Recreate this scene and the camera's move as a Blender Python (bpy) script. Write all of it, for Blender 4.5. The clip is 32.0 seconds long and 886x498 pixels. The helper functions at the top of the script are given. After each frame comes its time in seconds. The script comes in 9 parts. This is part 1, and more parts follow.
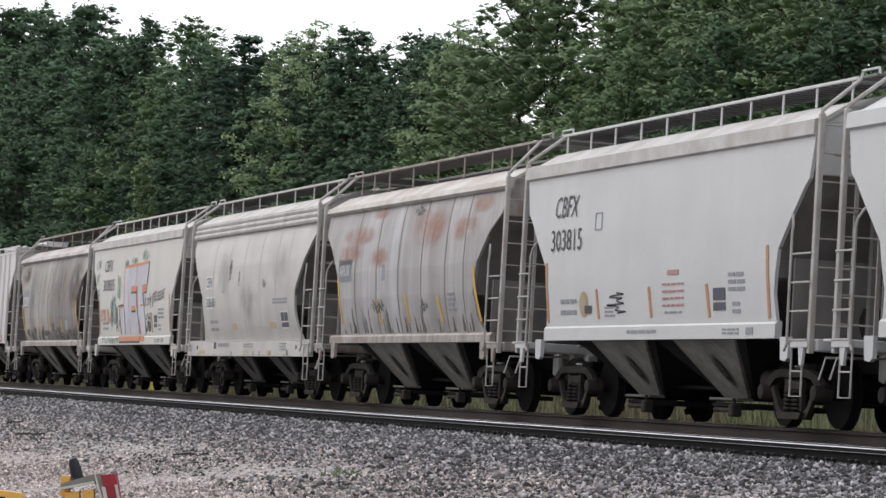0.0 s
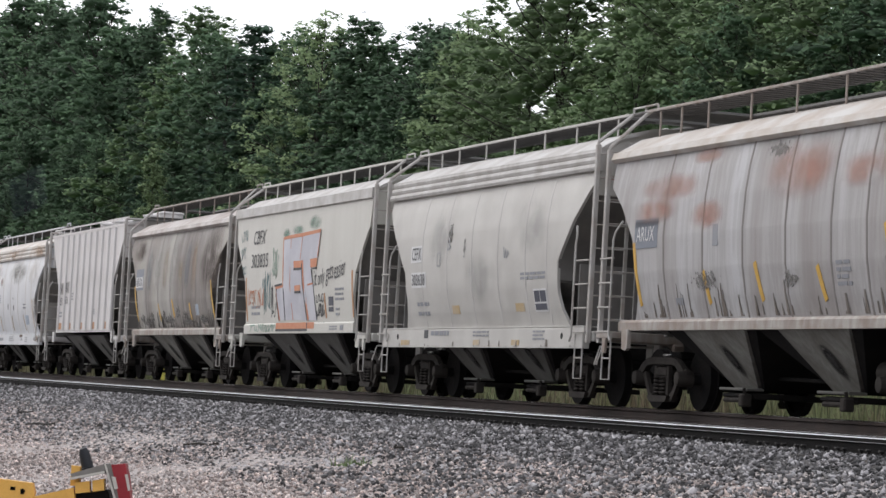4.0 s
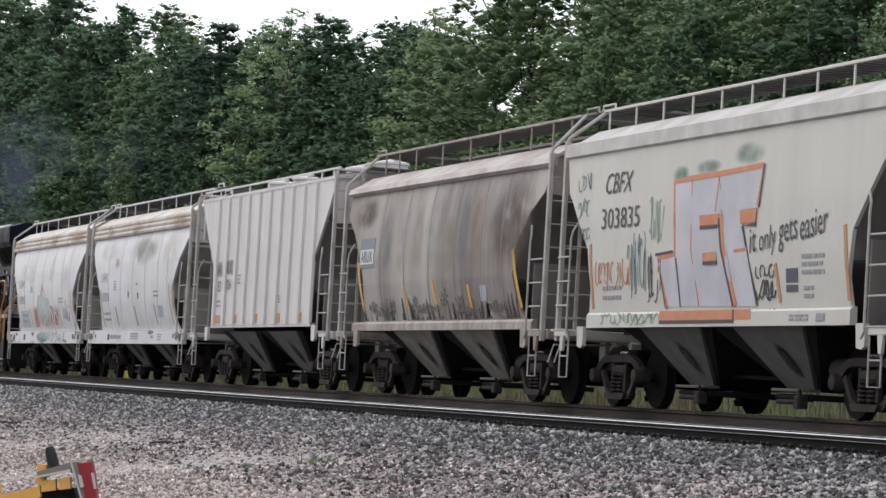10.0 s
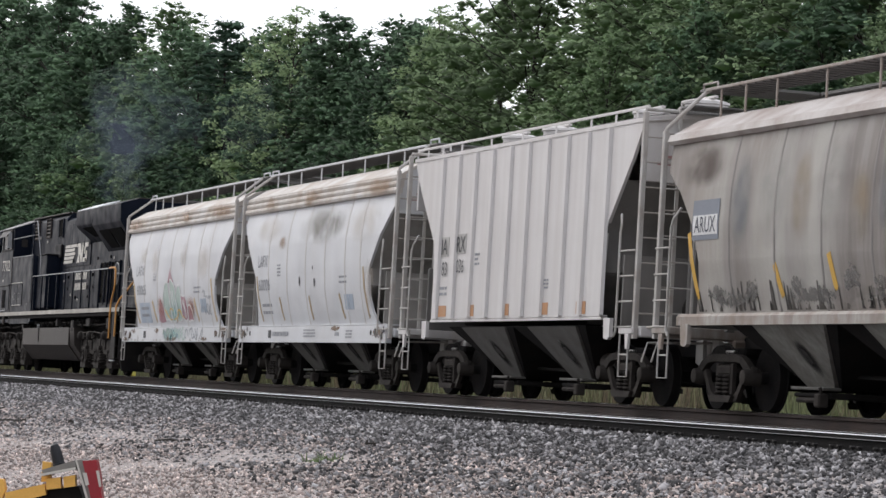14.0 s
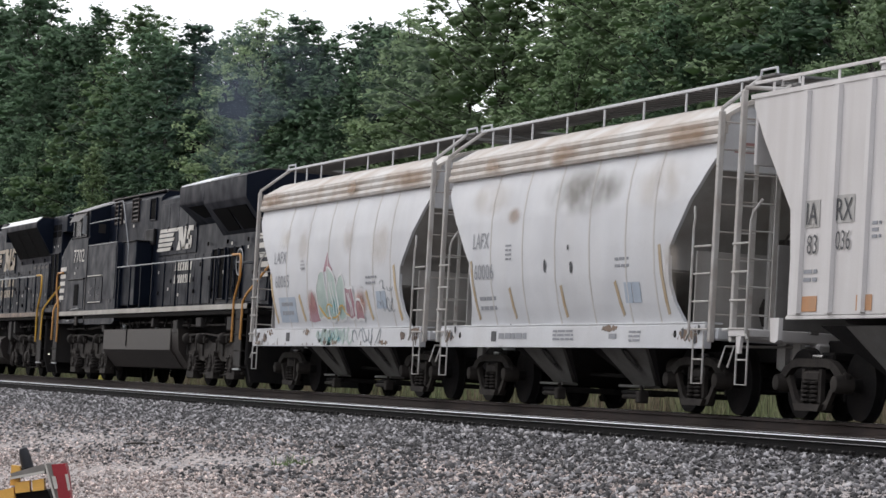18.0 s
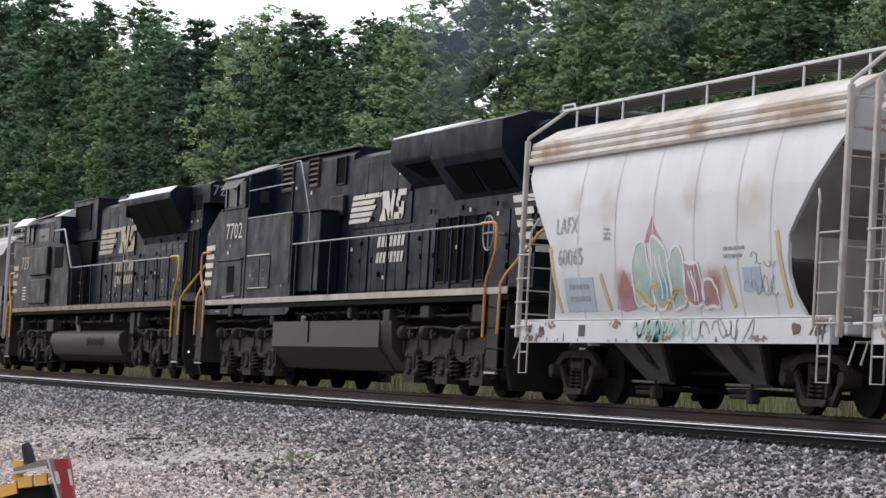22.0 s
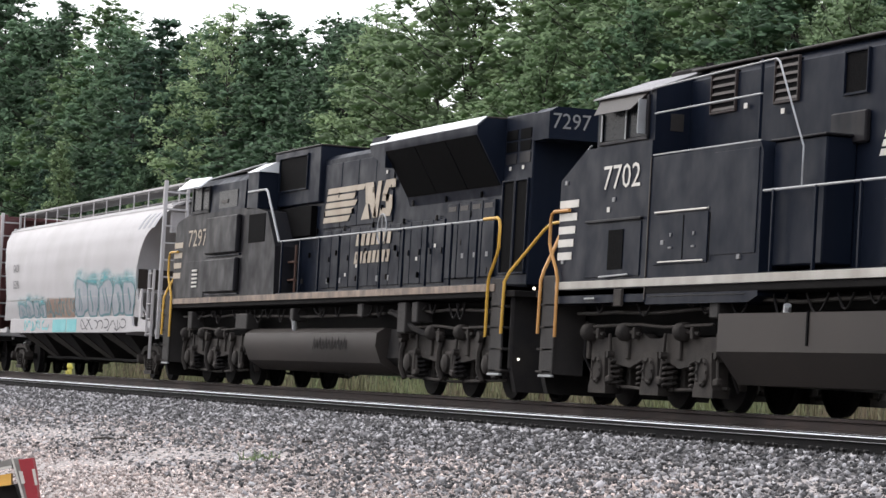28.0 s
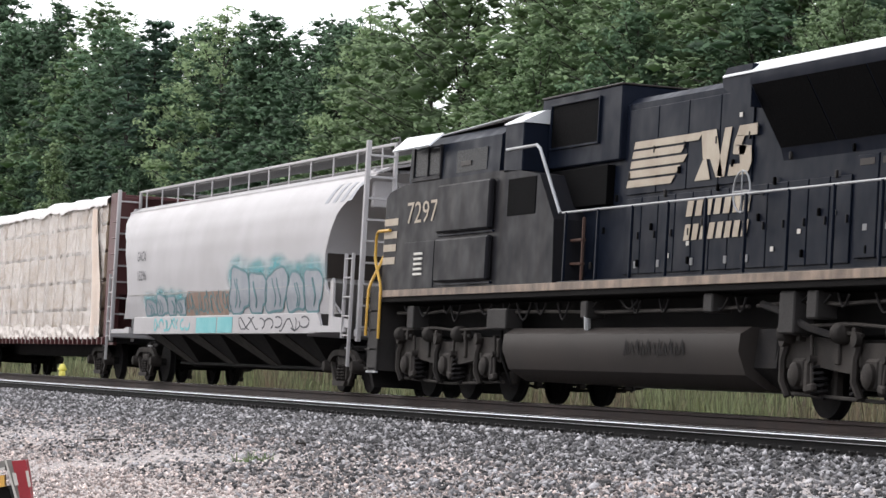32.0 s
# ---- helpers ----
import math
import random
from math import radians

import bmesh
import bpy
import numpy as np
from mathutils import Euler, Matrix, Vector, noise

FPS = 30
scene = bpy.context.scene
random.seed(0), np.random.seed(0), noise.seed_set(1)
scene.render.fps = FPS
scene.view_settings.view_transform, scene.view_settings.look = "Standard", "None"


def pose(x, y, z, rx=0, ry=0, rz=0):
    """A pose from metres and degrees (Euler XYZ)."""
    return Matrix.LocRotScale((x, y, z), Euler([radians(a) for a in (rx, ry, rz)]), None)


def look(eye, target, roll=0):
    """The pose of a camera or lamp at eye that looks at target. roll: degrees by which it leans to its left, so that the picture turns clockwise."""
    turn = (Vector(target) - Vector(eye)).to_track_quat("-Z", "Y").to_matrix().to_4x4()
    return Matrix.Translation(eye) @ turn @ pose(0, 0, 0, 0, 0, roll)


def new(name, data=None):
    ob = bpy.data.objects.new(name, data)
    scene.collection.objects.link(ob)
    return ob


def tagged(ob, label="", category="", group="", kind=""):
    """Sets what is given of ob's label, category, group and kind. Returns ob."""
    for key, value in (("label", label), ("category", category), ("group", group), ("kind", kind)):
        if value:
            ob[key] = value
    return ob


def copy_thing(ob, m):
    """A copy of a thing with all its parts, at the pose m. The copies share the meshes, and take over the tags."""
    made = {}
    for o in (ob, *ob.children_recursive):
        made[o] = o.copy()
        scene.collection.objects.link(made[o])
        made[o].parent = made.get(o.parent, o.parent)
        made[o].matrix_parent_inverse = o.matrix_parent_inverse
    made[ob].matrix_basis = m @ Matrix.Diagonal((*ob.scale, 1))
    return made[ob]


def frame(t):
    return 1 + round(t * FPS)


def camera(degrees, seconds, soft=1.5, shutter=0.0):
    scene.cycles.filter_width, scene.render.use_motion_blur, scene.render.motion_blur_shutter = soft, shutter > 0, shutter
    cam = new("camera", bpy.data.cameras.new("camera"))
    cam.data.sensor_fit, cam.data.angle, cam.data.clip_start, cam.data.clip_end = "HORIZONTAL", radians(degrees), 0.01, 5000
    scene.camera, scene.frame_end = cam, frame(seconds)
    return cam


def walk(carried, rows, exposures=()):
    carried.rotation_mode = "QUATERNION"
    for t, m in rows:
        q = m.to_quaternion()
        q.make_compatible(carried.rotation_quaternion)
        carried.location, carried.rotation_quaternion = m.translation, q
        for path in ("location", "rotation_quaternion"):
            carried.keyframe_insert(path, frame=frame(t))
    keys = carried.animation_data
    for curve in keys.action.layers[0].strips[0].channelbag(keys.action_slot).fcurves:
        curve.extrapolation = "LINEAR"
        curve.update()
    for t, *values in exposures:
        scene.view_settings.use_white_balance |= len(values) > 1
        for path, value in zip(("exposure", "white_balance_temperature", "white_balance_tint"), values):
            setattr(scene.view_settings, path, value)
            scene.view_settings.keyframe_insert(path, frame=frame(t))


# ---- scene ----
# The camera stands beside the line at rail height and pans slowly after the train.
cam = camera(15.71, 32.0, soft=1.5)
EYE = (0.0, -17.73, -0.011)
# seconds and the camera's turn in degrees
TURNS = [(0, 92.831, -3.358, 73.246), (0.5, 92.809, -3.358, 73.203), (1, 92.757, -3.357, 73.311), (1.5, 92.722, -3.353, 73.330),
         (2, 92.696, -3.352, 73.254), (2.5, 92.701, -3.353, 73.239), (3, 92.688, -3.352, 73.347), (3.5, 92.640, -3.354, 73.455),
         (5.5, 92.650, -3.346, 73.267), (6, 92.618, -3.349, 73.300), (6.5, 92.603, -3.341, 73.171), (7, 92.597, -3.343, 73.089),
         (7.5, 92.594, -3.335, 73.063), (8, 92.604, -3.340, 73.001), (8.5, 92.612, -3.327, 72.952), (9, 92.616, -3.327, 72.996),
         (9.5, 92.628, -3.330, 72.939), (10, 92.641, -3.314, 72.826), (10.5, 92.635, -3.316, 72.857), (11, 92.616, -3.316, 72.918),
         (11.5, 92.607, -3.313, 73.007), (12, 92.602, -3.314, 72.978), (12.5, 92.609, -3.309, 72.917), (13, 92.607, -3.309, 72.948),
         (13.5, 92.590, -3.309, 72.982), (15.5, 92.631, -3.293, 72.558), (16, 92.629, -3.293, 72.588), (16.5, 92.626, -3.291, 72.636),
         (17, 92.649, -3.290, 72.527), (17.5, 92.671, -3.289, 72.404), (18, 92.687, -3.284, 72.368), (18.5, 92.672, -3.283, 72.467),
         (19, 92.663, -3.300, 72.438), (19.5, 92.647, -3.306, 72.335), (20, 92.660, -3.301, 72.274), (20.5, 92.644, -3.291, 72.327),
         (21, 92.620, -3.303, 72.472), (21.5, 92.607, -3.301, 72.497), (22, 92.597, -3.307, 72.412), (22.5, 92.615, -3.293, 72.294),
         (23, 92.625, -3.293, 72.157), (23.5, 92.638, -3.291, 72.122), (24, 92.623, -3.303, 72.124), (24.5, 92.616, -3.304, 72.033),
         (25, 92.618, -3.302, 71.974), (25.5, 92.635, -3.303, 71.881), (27.5, 92.632, -3.298, 71.816), (28, 92.628, -3.294, 71.789),
         (28.5, 92.614, -3.300, 71.834), (29, 92.606, -3.304, 71.869), (29.5, 92.609, -3.302, 71.851), (30, 92.630, -3.299, 71.746),
         (30.5, 92.636, -3.296, 71.684), (31, 92.640, -3.300, 71.642), (31.5, 92.641, -3.302, 71.680), (32, 92.665, -3.299, 71.673)]
TRAIN = [(0, -54.14), (1, -49.97), (2, -45.80), (3, -41.72), (4, -37.64), (5, -33.50), (6, -29.35), (7, -25.22),
         (8, -21.04), (9, -16.83), (10, -12.63), (11, -8.42), (12, -4.19), (13, -0.00), (14, 4.06), (15, 8.21),
         (16, 12.42), (17, 16.60), (18, 20.80), (19, 25.01), (20, 29.23), (21, 33.43), (22, 37.52), (23, 41.67),
         (24, 45.80), (25, 49.92), (26, 54.04), (27, 58.12), (28, 62.19), (29, 66.18), (30, 70.18), (31, 74.19),
         (32, 78.19)]
walk(cam, [(t, pose(*EYE, a, b, c)) for t, a, b, c in TURNS],
     exposures=[(0.0, 0.0), (12.0, 0.0), (18.0, 0.0), (20.0, 0.0), (21.0, 0.05), (22.0, 0.20), (25.0, 0.43), (28.0, 0.59), (32.0, 0.60)])

# ---- light: an even overcast evening sky ----
world = bpy.data.worlds.new("sky")
scene.world = world
world.use_nodes = True
wn, wl = world.node_tree.nodes, world.node_tree.links
sky = wn.new("ShaderNodeTexSky")
sky.sky_type, sky.sun_disc = "NISHITA", False
sky.sun_elevation, sky.sun_rotation = radians(38), radians(241)
sky.dust_density, sky.air_density = 3.0, 1.0
SKY_STRENGTH = 0.19
veil = wn.new("ShaderNodeMix")
veil.data_type = "RGBA"
veil.inputs[0].default_value = 0.85
veil.inputs[7].default_value = (6.62, 6.68, 7.1, 1)
wl.new(sky.outputs[0], veil.inputs[6])
wl.new(veil.outputs[2], wn["Background"].inputs[0])
wn["Background"].inputs[1].default_value = SKY_STRENGTH
sun = new("sun", bpy.data.lights.new("sun", "SUN"))
sun.data.energy, sun.data.angle, sun.data.color = 1.0, radians(25), (1.0, 0.96, 0.92)
sun.matrix_world = look((-45, -25, 40), (0, 0, 0))


# ---- materials ----
def rgb(c):
    return (c[0], c[1], c[2], 1.0)


def surface(name, colour, rough=0.6, metal=0.0, second=None, amount=0.35, scale=1.5, grain=60.0,
            streak=None, streak_amount=0.0, streak_scale=(2.2, 2.2, 0.16), bump=0.15, bump_scale=80.0, per_piece=0.0, spec=0.4, runs=None, streak_detail=6.0, runs_amount=0.7, runs_scale=(7.0, 7.0, 0.22)):
    """Paint, metal or soil: a base colour, blotches of a second one, fine grain, run-down streaks and relief."""
    m = bpy.data.materials.new(name)
    m.use_nodes = True
    n, l = m.node_tree.nodes, m.node_tree.links
    shader = n["Principled BSDF"]
    place = n.new("ShaderNodeTexCoord").outputs["Object"]

    def cloud(size, detail, coords=place, low=0.4, high=0.65):
        t = n.new("ShaderNodeTexNoise")
        t.inputs["Scale"].default_value, t.inputs["Detail"].default_value = size, detail
        l.new(coords, t.inputs["Vector"])
        r = n.new("ShaderNodeMapRange")
        r.inputs[1].default_value, r.inputs[2].default_value = low, high
        l.new(t.outputs[0], r.inputs[0])
        return r.outputs[0]

    def mix(a, b, f, k):
        x = n.new("ShaderNodeMix")
        x.data_type = "RGBA"
        if k < 1:
            g = n.new("ShaderNodeMath")
            g.operation = "MULTIPLY"
            g.inputs[1].default_value = k
            l.new(f, g.inputs[0])
            f = g.outputs[0]
        l.new(f, x.inputs[0])
        for socket, v in ((x.inputs[6], a), (x.inputs[7], b)):
            if isinstance(v, tuple):
                socket.default_value = rgb(v)
            else:
                l.new(v, socket)
        return x.outputs[2]

    second = second or tuple(c * 0.72 for c in colour)
    out = mix(colour, second, cloud(scale, 5.0), amount)
    if streak:
        mp = n.new("ShaderNodeMapping")
        mp.inputs["Scale"].default_value = streak_scale
        l.new(place, mp.inputs[0])
        out = mix(out, streak, cloud(1.6, streak_detail, mp.outputs[0], 0.37, 0.66), streak_amount)
    if runs:
        mp = n.new("ShaderNodeMapping")
        mp.inputs["Location"].default_value, mp.inputs["Scale"].default_value = (3.7, 1.3, 9.1), runs_scale
        l.new(place, mp.inputs[0])
        out = mix(out, runs, cloud(1.5, 5.0, mp.outputs[0], 0.45, 0.58), runs_amount)
    fine = cloud(grain, 2.0, place, 0.3, 0.75)
    out = mix(out, tuple(c * 0.6 for c in colour), fine, 0.22)
    if per_piece:
        info = n.new("ShaderNodeNewGeometry").outputs["Random Per Island"] if per_piece < 0 else n.new("ShaderNodeObjectInfo").outputs["Random"]
        hsv = n.new("ShaderNodeHueSaturation")
        r = n.new("ShaderNodeMapRange")
        r.inputs[3].default_value, r.inputs[4].default_value = 1 - abs(per_piece), 1 + abs(per_piece)
        if per_piece <= -1:
            # broken stone: mostly dull, a few pieces nearly white
            skew = n.new("ShaderNodeMath")
            skew.operation = "POWER"
            skew.inputs[1].default_value = 2.2 if per_piece > -3 else 2.9
            l.new(info, skew.inputs[0])
            info = skew.outputs[0]
            r.inputs[3].default_value, r.inputs[4].default_value = (0.28, 0.28 - per_piece) if per_piece < -3 else (0.5, 0.5 - per_piece * 0.75)
            warm = n.new("ShaderNodeMath")
            warm.operation = "FRACT"
            nine = n.new("ShaderNodeMath")
            nine.operation = "MULTIPLY"
            nine.inputs[1].default_value = 9.7
            l.new(info, nine.inputs[0])
            l.new(nine.outputs[0], warm.inputs[0])
            out = mix(out, (colour[0] * 1.15, colour[1] * 0.95, colour[2] * 0.85), warm.outputs[0], 0.4 if per_piece > -3 else 0.15)
        l.new(info, r.inputs[0])
        l.new(r.outputs[0], hsv.inputs["Value"])
        l.new(out, hsv.inputs["Color"])
        out = hsv.outputs[0]
    l.new(out, shader.inputs["Base Color"])
    rr = n.new("ShaderNodeMapRange")
    rr.inputs[3].default_value, rr.inputs[4].default_value = max(rough - 0.12, 0.05), min(rough + 0.12, 1)
    l.new(fine, rr.inputs[0])
    l.new(rr.outputs[0], shader.inputs["Roughness"])
    shader.inputs["Metallic"].default_value = metal
    shader.inputs["Specular IOR Level"].default_value = spec
    if bump:
        b = n.new("ShaderNodeBump")
        b.inputs["Strength"].default_value, b.inputs["Distance"].default_value = bump, 0.01
        l.new(cloud(bump_scale, 3.0, place, 0.2, 0.8), b.inputs["Height"])
        l.new(b.outputs[0], shader.inputs["Normal"])
    return m


def leaf_material(name, colour, other):
    m = surface(name, colour, rough=0.55, second=other, amount=0.8, scale=0.5, grain=9, bump=0.5, bump_scale=6, per_piece=-0.13, spec=0.08)
    n, l = m.node_tree.nodes, m.node_tree.links
    thin = n.new("ShaderNodeBsdfTranslucent")
    thin.inputs[0].default_value = rgb(tuple(c * 1.6 for c in colour))
    both = n.new("ShaderNodeMixShader")
    both.inputs[0].default_value = 0.62
    l.new(n["Principled BSDF"].outputs[0], both.inputs[1])
    l.new(thin.outputs[0], both.inputs[2])
    l.new(both.outputs[0], n["Material Output"].inputs[0])
    tone, info = n.new("ShaderNodeHueSaturation"), n.new("ShaderNodeObjectInfo")
    spread = n.new("ShaderNodeMapRange")
    spread.inputs[3].default_value, spread.inputs[4].default_value = 0.78, 1.32
    l.new(info.outputs["Random"], spread.inputs[0])
    l.new(spread.outputs[0], tone.inputs["Value"])
    old = n["Principled BSDF"].inputs["Base Color"].links[0].from_socket
    l.new(old, tone.inputs["Color"])
    l.new(tone.outputs[0], n["Principled BSDF"].inputs["Base Color"])
    return m


m_ballast = surface("ballast_stone", (0.152, 0.149, 0.153), 0.75, second=(0.08, 0.077, 0.079), amount=0.5, scale=9, per_piece=-3.6, bump=0.3)
m_gravel = surface("loose_gravel_stone", (0.44, 0.388, 0.368), 0.9, second=(0.23, 0.195, 0.18), amount=0.5, scale=6, per_piece=-2.3, bump=0.2)
m_ground = surface("gravel_ground", (0.44, 0.394, 0.374), 0.95, second=(0.13, 0.115, 0.108), amount=0.85, scale=16, grain=30, bump=0.9, bump_scale=22)
# bed coloured dark to stand for the shade between ballast stones
m_bed = surface("shade_dark_ballast_bed", (0.075, 0.070, 0.070), 0.95, second=(0.035, 0.032, 0.032), amount=0.8, scale=12, grain=35, bump=0.9, bump_scale=22)
m_verge = surface("verge_soil", (0.30, 0.27, 0.21), 0.95, second=(0.16, 0.19, 0.09), amount=0.8, scale=1.2, bump=0.6)
m_rail_top = surface("polished_rail_steel", (0.86, 0.87, 0.89), 0.26, 1.0, amount=0.1, scale=4, bump=0)
m_rail = surface("rusted_rail", (0.030, 0.021, 0.019), 0.85, 0.0, second=(0.055, 0.033, 0.026), amount=0.5, scale=3)
# near track's rail sides, coloured dark for the shade below the head
m_rail_dark = surface("shaded_rail_side", (0.010, 0.0098, 0.0105), 0.7, 0.0, second=(0.017, 0.015, 0.014), amount=0.4, scale=3, spec=0.05)
m_tie = surface("creosote_tie", (0.055, 0.045, 0.04), 0.9, second=(0.10, 0.085, 0.07), amount=0.6, scale=2, streak_scale=(0.2, 4, 4), streak=(0.02, 0.018, 0.016), streak_amount=0.5)
m_spike = surface("iron_spike", (0.02, 0.018, 0.017), 0.7, 0.3)
m_bark = surface("bark", (0.045, 0.040, 0.034), 0.9, second=(0.025, 0.021, 0.018), amount=0.7, scale=4, bump=0.5)
m_grass = surface("verge_grass", (0.26, 0.29, 0.15), 0.8, second=(0.44, 0.39, 0.28), amount=0.9, scale=0.25, bump=0, per_piece=-0.3)
m_weeds = surface("pale_weeds", (0.185, 0.210, 0.105), 0.8, second=(0.185, 0.128, 0.098), amount=0.95, scale=0.35, bump=0, per_piece=-0.55)
# gear grime, coloured darker still for the shade under the cars
m_under = surface("shaded_gear_grime", (0.0165, 0.0155, 0.016), 0.9, 0.0, second=(0.027, 0.024, 0.022), amount=0.6, scale=3, spec=0.1)
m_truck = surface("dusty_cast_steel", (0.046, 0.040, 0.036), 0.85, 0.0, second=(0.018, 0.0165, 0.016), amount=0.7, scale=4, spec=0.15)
# wheels coloured near black for the shade they turn in
m_wheel = surface("shaded_wheel_steel", (0.009, 0.0085, 0.009), 0.8, 0.0, second=(0.018, 0.015, 0.014), amount=0.6, scale=4, spec=0.06)
# pale colour for the highlight along the rail head's lower edge
m_rail_edge = surface("rail_edge_glint", (0.30, 0.30, 0.31), 0.45, 0.6, amount=0.2, scale=4, bump=0)
# darker than the other running gear, for the locomotive underframes
m_frame_dark = surface("dark_frame_steel", (0.0085, 0.008, 0.008), 0.9, 0.0, second=(0.013, 0.012, 0.0115), amount=0.6, scale=2, spec=0.05)
m_glint = surface("glint_steel", (0.5, 0.5, 0.5), 0.3, 1.0, bump=0)
RUSTY = surface("rusty_step_steel", (0.10, 0.05, 0.035), 0.8, second=(0.05, 0.04, 0.035), amount=0.5)
k_seam = surface("dark_seam", (0.25, 0.23, 0.22), 0.7, bump=0)
k_seam_pale = surface("dusty_seam", (0.58, 0.56, 0.54), 0.7, bump=0)
m_grille0 = surface("black_hole", (0.014, 0.014, 0.014), 0.9, bump=0)
k_ink = surface("black_stencil", (0.05, 0.052, 0.06), 0.6, bump=0)


# ---- building blocks ----
class Shape:
    """Collects faces; made() turns them into one mesh."""

    def __init__(self):
        self.v, self.f = [], []

    def add(self, verts, faces):
        k = len(self.v)
        self.v += [tuple(p) for p in verts]
        self.f += [tuple(i + k for i in f) for f in faces]
        return self

    def box(self, x0, x1, y0, y1, z0, z1, c=0.008):
        """A box with chamfered edges."""
        c = min(c, (x1 - x0) * 0.3, (y1 - y0) * 0.3, (z1 - z0) * 0.3)
        vs, at = [], {}
        for sx in (0, 1):
            for sy in (0, 1):
                for sz in (0, 1):
                    for a in range(3):
                        p = [(x0, x1)[sx], (y0, y1)[sy], (z0, z1)[sz]]
                        for b in range(3):
                            if b != a:
                                p[b] += c * (1 - 2 * (sx, sy, sz)[b])
                        at[sx, sy, sz, a] = len(vs)
                        vs.append(p)
        fs = []
        for a in range(3):
            b, d = (a + 1) % 3, (a + 2) % 3
            for s in (0, 1):
                loop = []
                for u, w in ((0, 0), (1, 0), (1, 1), (0, 1)):
                    key = [0, 0, 0]
                    key[a], key[b], key[d] = s, u, w
                    loop.append(at[(*key, a)])
                fs.append(loop if s else loop[::-1])
            for u in (0, 1):
                for w in (0, 1):
                    k0, k1 = [0, 0, 0], [0, 0, 0]
                    k0[a], k1[a] = 0, 1
                    k0[b] = k1[b] = u
                    k0[d] = k1[d] = w
                    loop = [at[(*k0, b)], at[(*k1, b)], at[(*k1, d)], at[(*k0, d)]]
                    fs.append(loop if (u ^ w) else loop[::-1])
        for sx in (0, 1):
            for sy in (0, 1):
                for sz in (0, 1):
                    loop = [at[sx, sy, sz, a] for a in range(3)]
                    fs.append(loop if (sx + sy + sz) % 2 else loop[::-1])
        return self.add(vs, fs)

    def prism(self, outline, a0, a1, axis="y"):
        """An outline of (x, z) drawn through y, or of (y, z) through x, or of (x, y) through z."""
        put = {"y": lambda p, a: (p[0], a, p[1]), "x": lambda p, a: (a, p[0], p[1]), "z": lambda p, a: (p[0], p[1], a)}[axis]
        n = len(outline)
        return self.add([put(p, a0) for p in outline] + [put(p, a1) for p in outline],
                        [tuple(range(n))[::-1], tuple(range(n, 2 * n))] + [(i, (i + 1) % n, n + (i + 1) % n, n + i) for i in range(n)])

    def tube(self, path, r, n=6):
        """A round bar along a path."""
        path = [Vector(p) for p in path]
        vs = []
        span = [max(p[k] for p in path) - min(p[k] for p in path) for k in range(3)]
        flat = span.index(min(span))
        for i, p in enumerate(path):
            d = (path[min(i + 1, len(path) - 1)] - path[max(i - 1, 0)]).normalized()
            a = d.cross(Vector([1.0 if k == flat else 0.013 for k in range(3)])).normalized()
            b = d.cross(a)
            vs += [p + r * (a * math.cos(6.2832 * k / n) + b * math.sin(6.2832 * k / n)) for k in range(n)]
        fs = [(i * n + k, i * n + (k + 1) % n, (i + 1) * n + (k + 1) % n, (i + 1) * n + k) for i in range(len(path) - 1) for k in range(n)]
        fs += [tuple(range(n))[::-1], tuple(range(len(vs) - n, len(vs)))]
        return self.add(vs, fs)

    def lathe(self, profile, centre=(0, 0, 0), n=24, axis="y"):
        """A profile of (along, radius) turned round an axis."""
        vs, fs = [], []
        for a, r in profile:
            for k in range(n):
                c, s = r * math.cos(6.2832 * k / n), r * math.sin(6.2832 * k / n)
                p = {"y": (c, a, s), "x": (a, c, s), "z": (c, s, a)}[axis]
                vs.append([p[i] + centre[i] for i in range(3)])
        for i in range(len(profile) - 1):
            fs += [(i * n + k, i * n + (k + 1) % n, (i + 1) * n + (k + 1) % n, (i + 1) * n + k) for k in range(n)]
        fs += [tuple(range(n)), tuple(range(len(vs) - n, len(vs)))[::-1]]
        return self.add(vs, fs)

    def sheet(self, rows, thick=None):
        """A grid of points; thick is an offset vector that gives it a back and edges."""
        h, w = len(rows), len(rows[0])
        vs = [p for row in rows for p in row]
        fs = [(j * w + i, j * w + i + 1, (j + 1) * w + i + 1, (j + 1) * w + i) for j in range(h - 1) for i in range(w - 1)]
        if thick:
            n = h * w
            vs = vs + [tuple(p[k] + thick[k] for k in range(3)) for p in vs]
            fs += [tuple(i + n for i in f[::-1]) for f in fs]
            rim = [*range(w), *[j * w + w - 1 for j in range(1, h)], *[(h - 1) * w + i for i in range(w - 2, -1, -1)], *[j * w for j in range(h - 2, 0, -1)]]
            fs += [(b, a, a + n, b + n) for a, b in zip(rim, rim[1:] + rim[:1])]
        return self.add(vs, fs)

    def made(self, name, smooth=35):
        me = bpy.data.meshes.new(name)
        me.from_pydata(self.v, [], self.f)
        if len(self.f) < 40000:
            bm = bmesh.new()
            bm.from_mesh(me)
            bmesh.ops.recalc_face_normals(bm, faces=bm.faces)
            bm.to_mesh(me)
            bm.free()
        if smooth:
            me.shade_smooth()
            me.set_sharp_from_angle(angle=radians(smooth))
        return me


KEPT = {}


def shared(key, build):
    """One mesh for all the parts of one shape."""
    if key not in KEPT:
        KEPT[key] = build().made(key)
    return KEPT[key]


